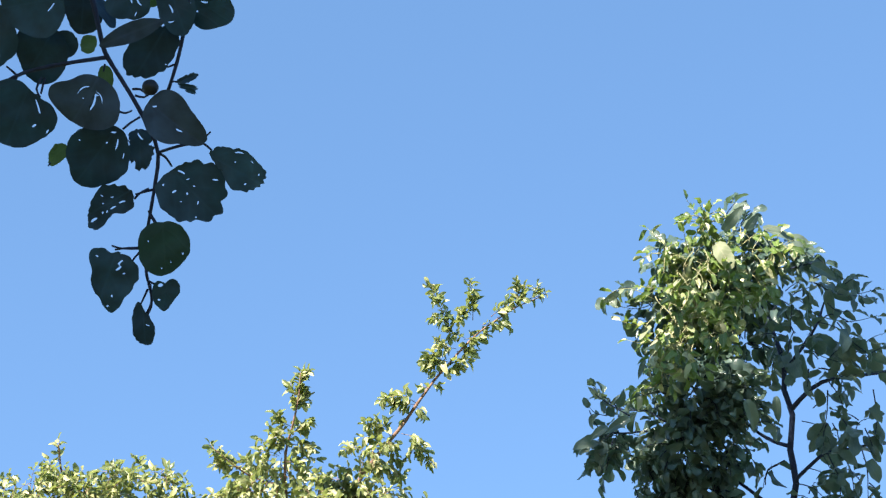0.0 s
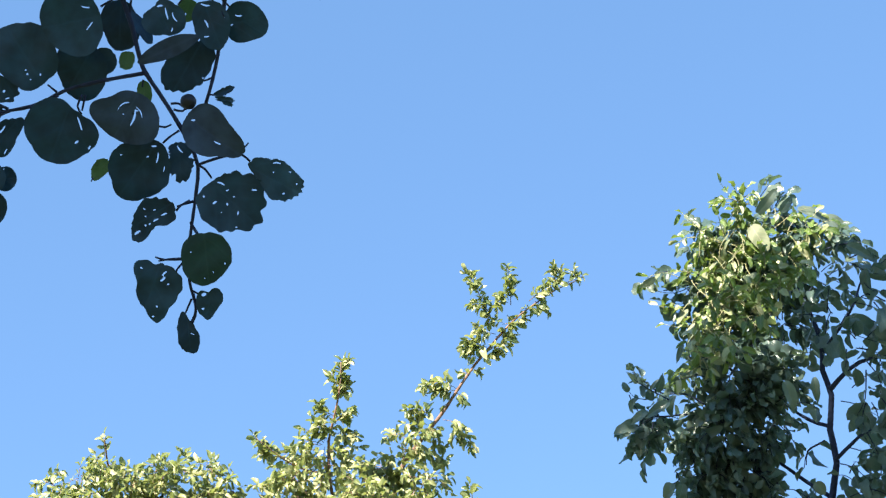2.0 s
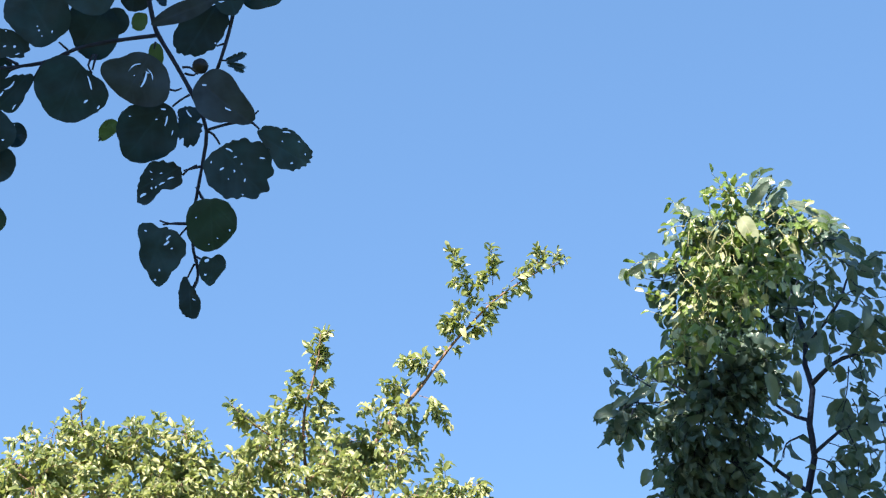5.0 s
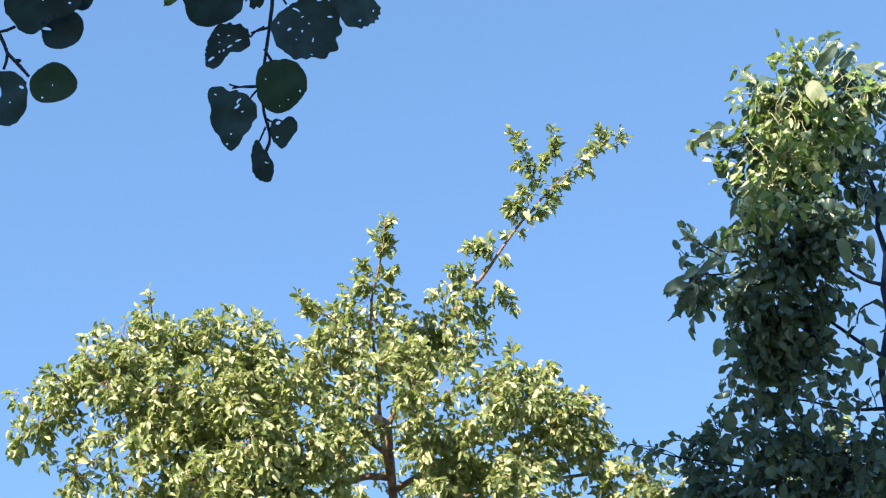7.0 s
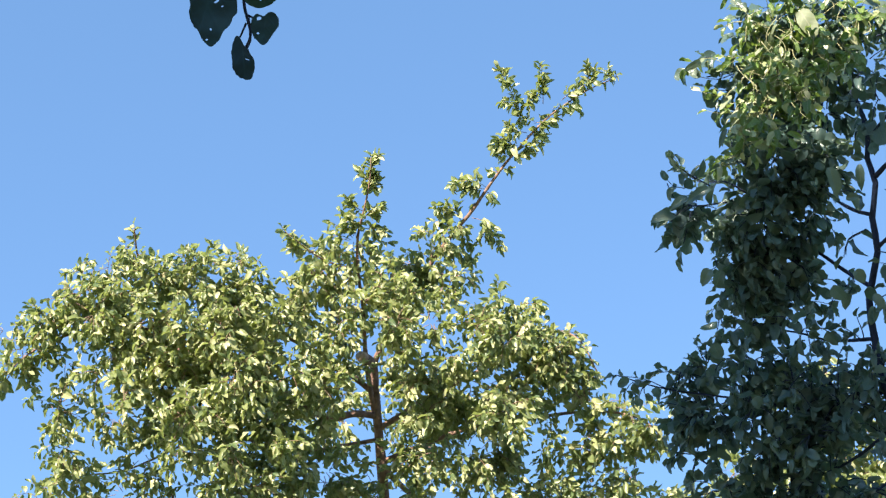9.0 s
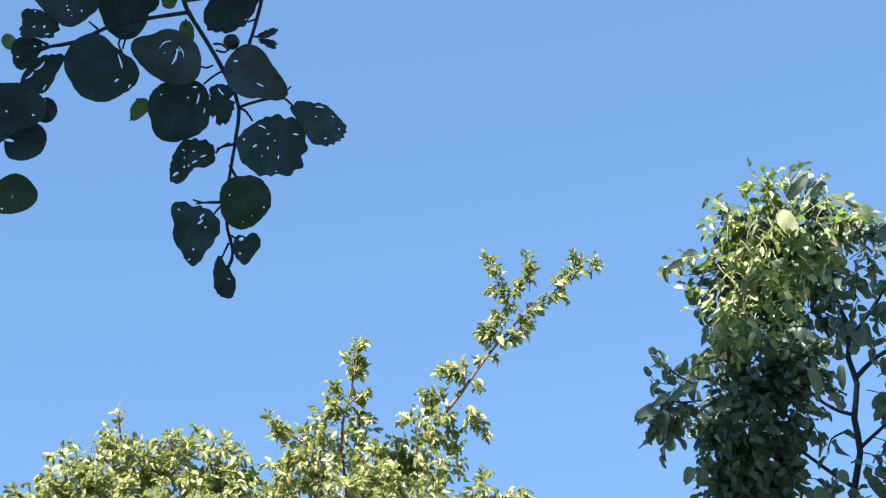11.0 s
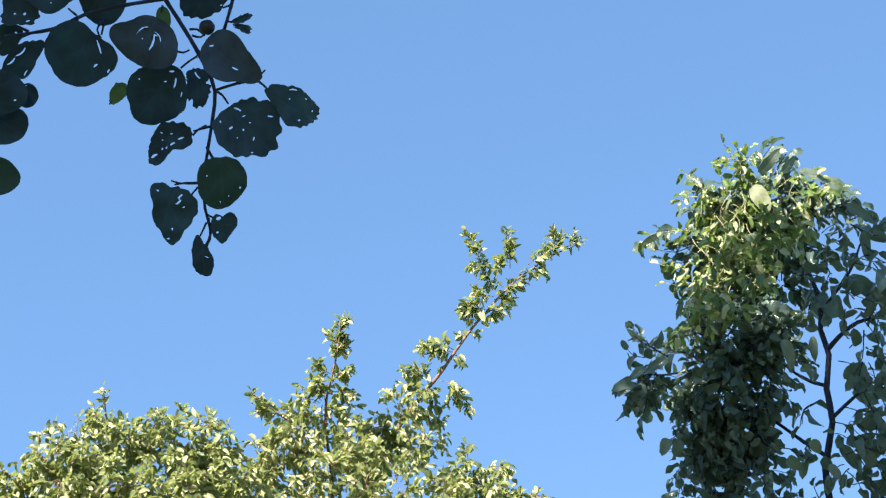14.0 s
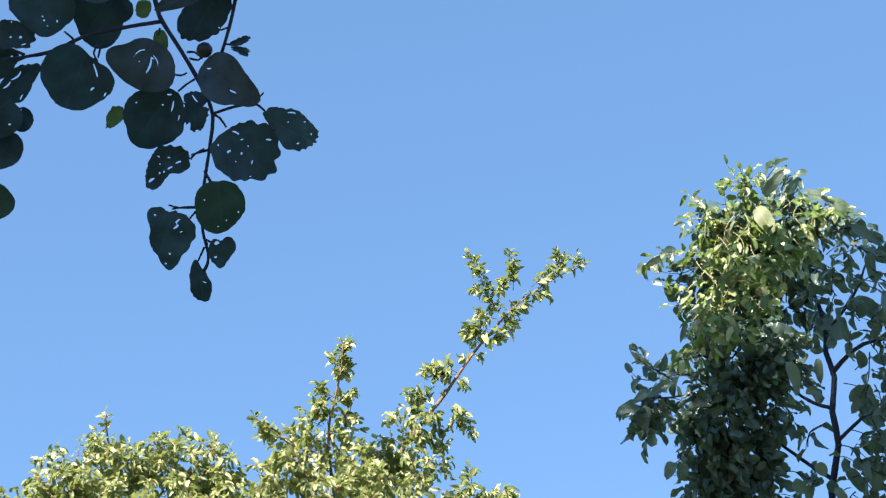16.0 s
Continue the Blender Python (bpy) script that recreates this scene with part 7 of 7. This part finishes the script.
broad_leaf("leaf", shade_tree, near_leaf_mat, (-0.181, 1.027, 2.287), (-0.179, 1.046, 2.260), 0.0180, (0.149, -0.802, -0.530), 39, 0.025, 0, ((0.56, 0.08, 0.105, 0.019, 66), ), 0.30, lobes=(-0.175, 0.204, -0.174, -0.005, 0.211, -0.043, -0.068, 0.013, 0.036, 0.006, -0.036, -0.003, 0.034, -0.013, -0.019))
broad_leaf("leaf", shade_tree, near_leaf_mat, (-0.1580, 0.9445, 2.4318), (-0.1430, 0.9475, 2.4428), 0.0061, (0.118, -0.742, -0.660), 40, 0.060, 3, (), 0.60, "", 0.00, 0.05, 0.12)
broad_leaf("leaf", shade_tree, near_leaf_mat, (-0.1580, 0.9525, 2.4358), (-0.1430, 0.9625, 2.4408), 0.0048, (0.117, -0.746, -0.656), 41, 0.060, 3, (), 0.60, "", 0.00, 0.05, 0.12)
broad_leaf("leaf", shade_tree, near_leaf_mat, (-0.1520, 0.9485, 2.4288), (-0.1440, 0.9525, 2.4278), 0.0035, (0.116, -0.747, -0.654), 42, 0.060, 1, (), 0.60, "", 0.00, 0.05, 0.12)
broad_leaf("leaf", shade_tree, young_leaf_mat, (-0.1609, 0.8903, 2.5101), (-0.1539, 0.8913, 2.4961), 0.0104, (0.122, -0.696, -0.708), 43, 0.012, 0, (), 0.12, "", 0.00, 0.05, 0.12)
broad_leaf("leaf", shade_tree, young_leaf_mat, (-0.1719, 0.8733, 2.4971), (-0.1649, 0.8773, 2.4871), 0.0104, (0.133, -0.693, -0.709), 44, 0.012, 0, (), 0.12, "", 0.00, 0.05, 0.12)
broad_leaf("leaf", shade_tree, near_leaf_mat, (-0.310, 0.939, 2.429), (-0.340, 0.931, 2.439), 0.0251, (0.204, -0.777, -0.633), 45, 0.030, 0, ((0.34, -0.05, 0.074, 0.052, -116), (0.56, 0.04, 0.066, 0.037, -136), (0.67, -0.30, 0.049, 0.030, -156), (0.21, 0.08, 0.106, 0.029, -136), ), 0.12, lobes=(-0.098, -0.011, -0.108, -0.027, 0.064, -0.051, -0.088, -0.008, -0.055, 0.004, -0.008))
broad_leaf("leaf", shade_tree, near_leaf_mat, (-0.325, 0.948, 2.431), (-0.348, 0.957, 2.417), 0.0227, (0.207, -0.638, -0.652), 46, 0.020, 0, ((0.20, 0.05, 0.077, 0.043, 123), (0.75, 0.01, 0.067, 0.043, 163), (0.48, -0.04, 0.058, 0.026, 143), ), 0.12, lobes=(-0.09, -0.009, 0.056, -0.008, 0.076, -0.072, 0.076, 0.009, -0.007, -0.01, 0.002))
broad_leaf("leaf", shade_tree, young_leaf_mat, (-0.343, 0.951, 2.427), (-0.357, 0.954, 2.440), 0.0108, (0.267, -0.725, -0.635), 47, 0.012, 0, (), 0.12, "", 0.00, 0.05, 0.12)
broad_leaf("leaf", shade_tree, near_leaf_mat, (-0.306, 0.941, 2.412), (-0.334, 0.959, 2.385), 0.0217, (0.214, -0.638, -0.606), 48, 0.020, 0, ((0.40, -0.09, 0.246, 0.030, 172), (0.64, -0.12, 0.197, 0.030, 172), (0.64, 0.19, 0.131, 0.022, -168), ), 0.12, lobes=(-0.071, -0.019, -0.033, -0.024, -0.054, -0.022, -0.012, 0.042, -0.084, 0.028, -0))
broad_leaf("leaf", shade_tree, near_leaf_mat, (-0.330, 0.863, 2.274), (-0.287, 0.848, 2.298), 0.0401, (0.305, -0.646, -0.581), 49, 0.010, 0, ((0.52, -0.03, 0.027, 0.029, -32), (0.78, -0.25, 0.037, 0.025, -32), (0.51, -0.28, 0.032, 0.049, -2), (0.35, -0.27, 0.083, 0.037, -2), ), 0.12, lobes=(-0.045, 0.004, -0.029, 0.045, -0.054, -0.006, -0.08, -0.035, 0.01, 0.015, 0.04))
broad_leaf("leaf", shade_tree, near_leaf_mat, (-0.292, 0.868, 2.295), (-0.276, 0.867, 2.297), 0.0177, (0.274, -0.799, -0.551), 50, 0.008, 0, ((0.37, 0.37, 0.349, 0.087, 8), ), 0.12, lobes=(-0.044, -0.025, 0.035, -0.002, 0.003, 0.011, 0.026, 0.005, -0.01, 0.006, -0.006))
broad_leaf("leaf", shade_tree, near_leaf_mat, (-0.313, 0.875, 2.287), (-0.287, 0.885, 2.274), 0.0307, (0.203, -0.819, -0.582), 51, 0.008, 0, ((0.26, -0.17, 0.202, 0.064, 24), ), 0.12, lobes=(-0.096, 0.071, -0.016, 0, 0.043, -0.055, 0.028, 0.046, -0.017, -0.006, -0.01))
broad_leaf("leaf", shade_tree, sky_tint_leaf_mat, (-0.345, 0.830, 2.297), (-0.318, 0.839, 2.285), 0.0158, (0.215, -0.723, -0.613), 52, 0.020, 0, (), 0.12, lobes=(-0.039, 0.002, 0.04, -0.008, 0.055, 0.026, 0.012, -0.01, -0.002, -0.023, 0.005))
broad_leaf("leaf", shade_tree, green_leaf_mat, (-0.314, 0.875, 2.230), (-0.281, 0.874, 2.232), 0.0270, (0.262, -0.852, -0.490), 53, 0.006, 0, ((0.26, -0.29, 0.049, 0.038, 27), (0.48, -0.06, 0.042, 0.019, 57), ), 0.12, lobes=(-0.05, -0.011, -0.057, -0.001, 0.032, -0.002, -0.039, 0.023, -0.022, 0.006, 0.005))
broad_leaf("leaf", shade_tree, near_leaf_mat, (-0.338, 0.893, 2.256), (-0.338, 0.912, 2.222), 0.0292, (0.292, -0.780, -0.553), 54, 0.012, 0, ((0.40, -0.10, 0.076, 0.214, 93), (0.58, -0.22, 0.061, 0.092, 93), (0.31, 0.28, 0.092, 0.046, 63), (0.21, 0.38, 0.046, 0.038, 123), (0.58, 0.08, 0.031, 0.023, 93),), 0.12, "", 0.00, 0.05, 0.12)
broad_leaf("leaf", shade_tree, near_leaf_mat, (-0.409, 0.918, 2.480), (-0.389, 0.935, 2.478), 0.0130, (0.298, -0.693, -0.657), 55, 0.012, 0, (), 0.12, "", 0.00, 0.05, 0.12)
bm = bmesh.new()
bmesh.ops.create_icosphere(bm, subdivisions=3, radius=0.0062)
for v in bm.verts:
    v.co *= 1 + 0.05 * noise.noise(v.co * 300)
    v.co.z *= 0.94
me = bpy.data.meshes.new("berry")
for fc in bm.faces:
    fc.smooth = True
bm.to_mesh(me)
bm.free()
me.materials.append(berry_mat)
berry = new("berry", me)
berry.parent = shade_tree
berry.location = (-0.1742, 0.9270, 2.4115)
berry["label"] = "small round dark berry"
# Unseen limbs and crown lobes, added to shade the bough and the broad tree.
stem("limb", shade_tree, shade_tint_bark, [(-0.9, 0.25, 4.0), (-0.80, 0.12, 4.35), (-0.70, -0.02, 4.60), (-0.604, -0.17, 4.84)], 0.022, 0.004, sides=8, step=0.05)
stem("limb", shade_tree, shade_tint_bark, [(-0.80, 0.12, 4.35), (-0.88, 0.00, 4.55), (-0.930, -0.09, 4.71)], 0.010, 0.003, sides=8, step=0.05)
shading_crown = Leaves()
C = dict(size=0.055, gap=0.018, length=0.25)
shading_crown.lobe((-0.500, 0.030, 4.100), (0.42, 0.42, 0.42), 230, **C)
shading_crown.lobe((-0.610, 0.210, 4.040), (0.42, 0.42, 0.42), 180, **C)
shading_crown.lobe((-0.720, 0.360, 3.970), (0.42, 0.42, 0.42), 230, **C)
shading_crown.lobe((-1.140, 0.580, 4.150), (0.42, 0.42, 0.42), 180, **C)
shading_crown.lobe((-1.070, 0.670, 4.360), (0.34, 0.34, 0.34), 190, **C)
shading_crown.lobe((-0.900, -0.230, 3.190), (0.38, 0.38, 0.38), 210, **C)
shading_crown.lobe((-0.810, -0.440, 3.350), (0.32, 0.32, 0.32), 140, **C)
shading_crown.lobe((-0.990, -0.230, 2.920), (0.32, 0.32, 0.32), 150, **C)
shading_crown.lobe((-0.890, -0.140, 3.720), (0.36, 0.36, 0.36), 140, **C)
shading_crown.lobe((-0.585, -0.136, 4.811), (0.08, 0.08, 0.08), 45, size=0.055, gap=0.018, length=0.10)
shading_crown.lobe((-0.629, -0.102, 4.764), (0.06, 0.06, 0.06), 45, size=0.055, gap=0.018, length=0.10)
shading_crown.lobe((-0.672, -0.078, 4.733), (0.10, 0.10, 0.10), 45, size=0.055, gap=0.018, length=0.10)
shading_crown.lobe((-0.590, -0.091, 4.748), (0.10, 0.10, 0.10), 45, size=0.055, gap=0.018, length=0.10)
shading_crown.lobe((-0.604, -0.206, 4.858), (0.06, 0.06, 0.06), 40, size=0.055, gap=0.018, length=0.08)
shading_crown.lobe((-0.930, -0.096, 4.717), (0.05, 0.05, 0.05), 40, size=0.055, gap=0.018, length=0.08)
shading_crown.build_mass(range(len(shading_crown.pos)), "foliage", BROADS, broad_leaf_all, shade_tree, "round dark green leaves")
shading_crown.build_twigs("twig", shade_tint_bark, shade_tree, sides=3)
settle(shade_tree)
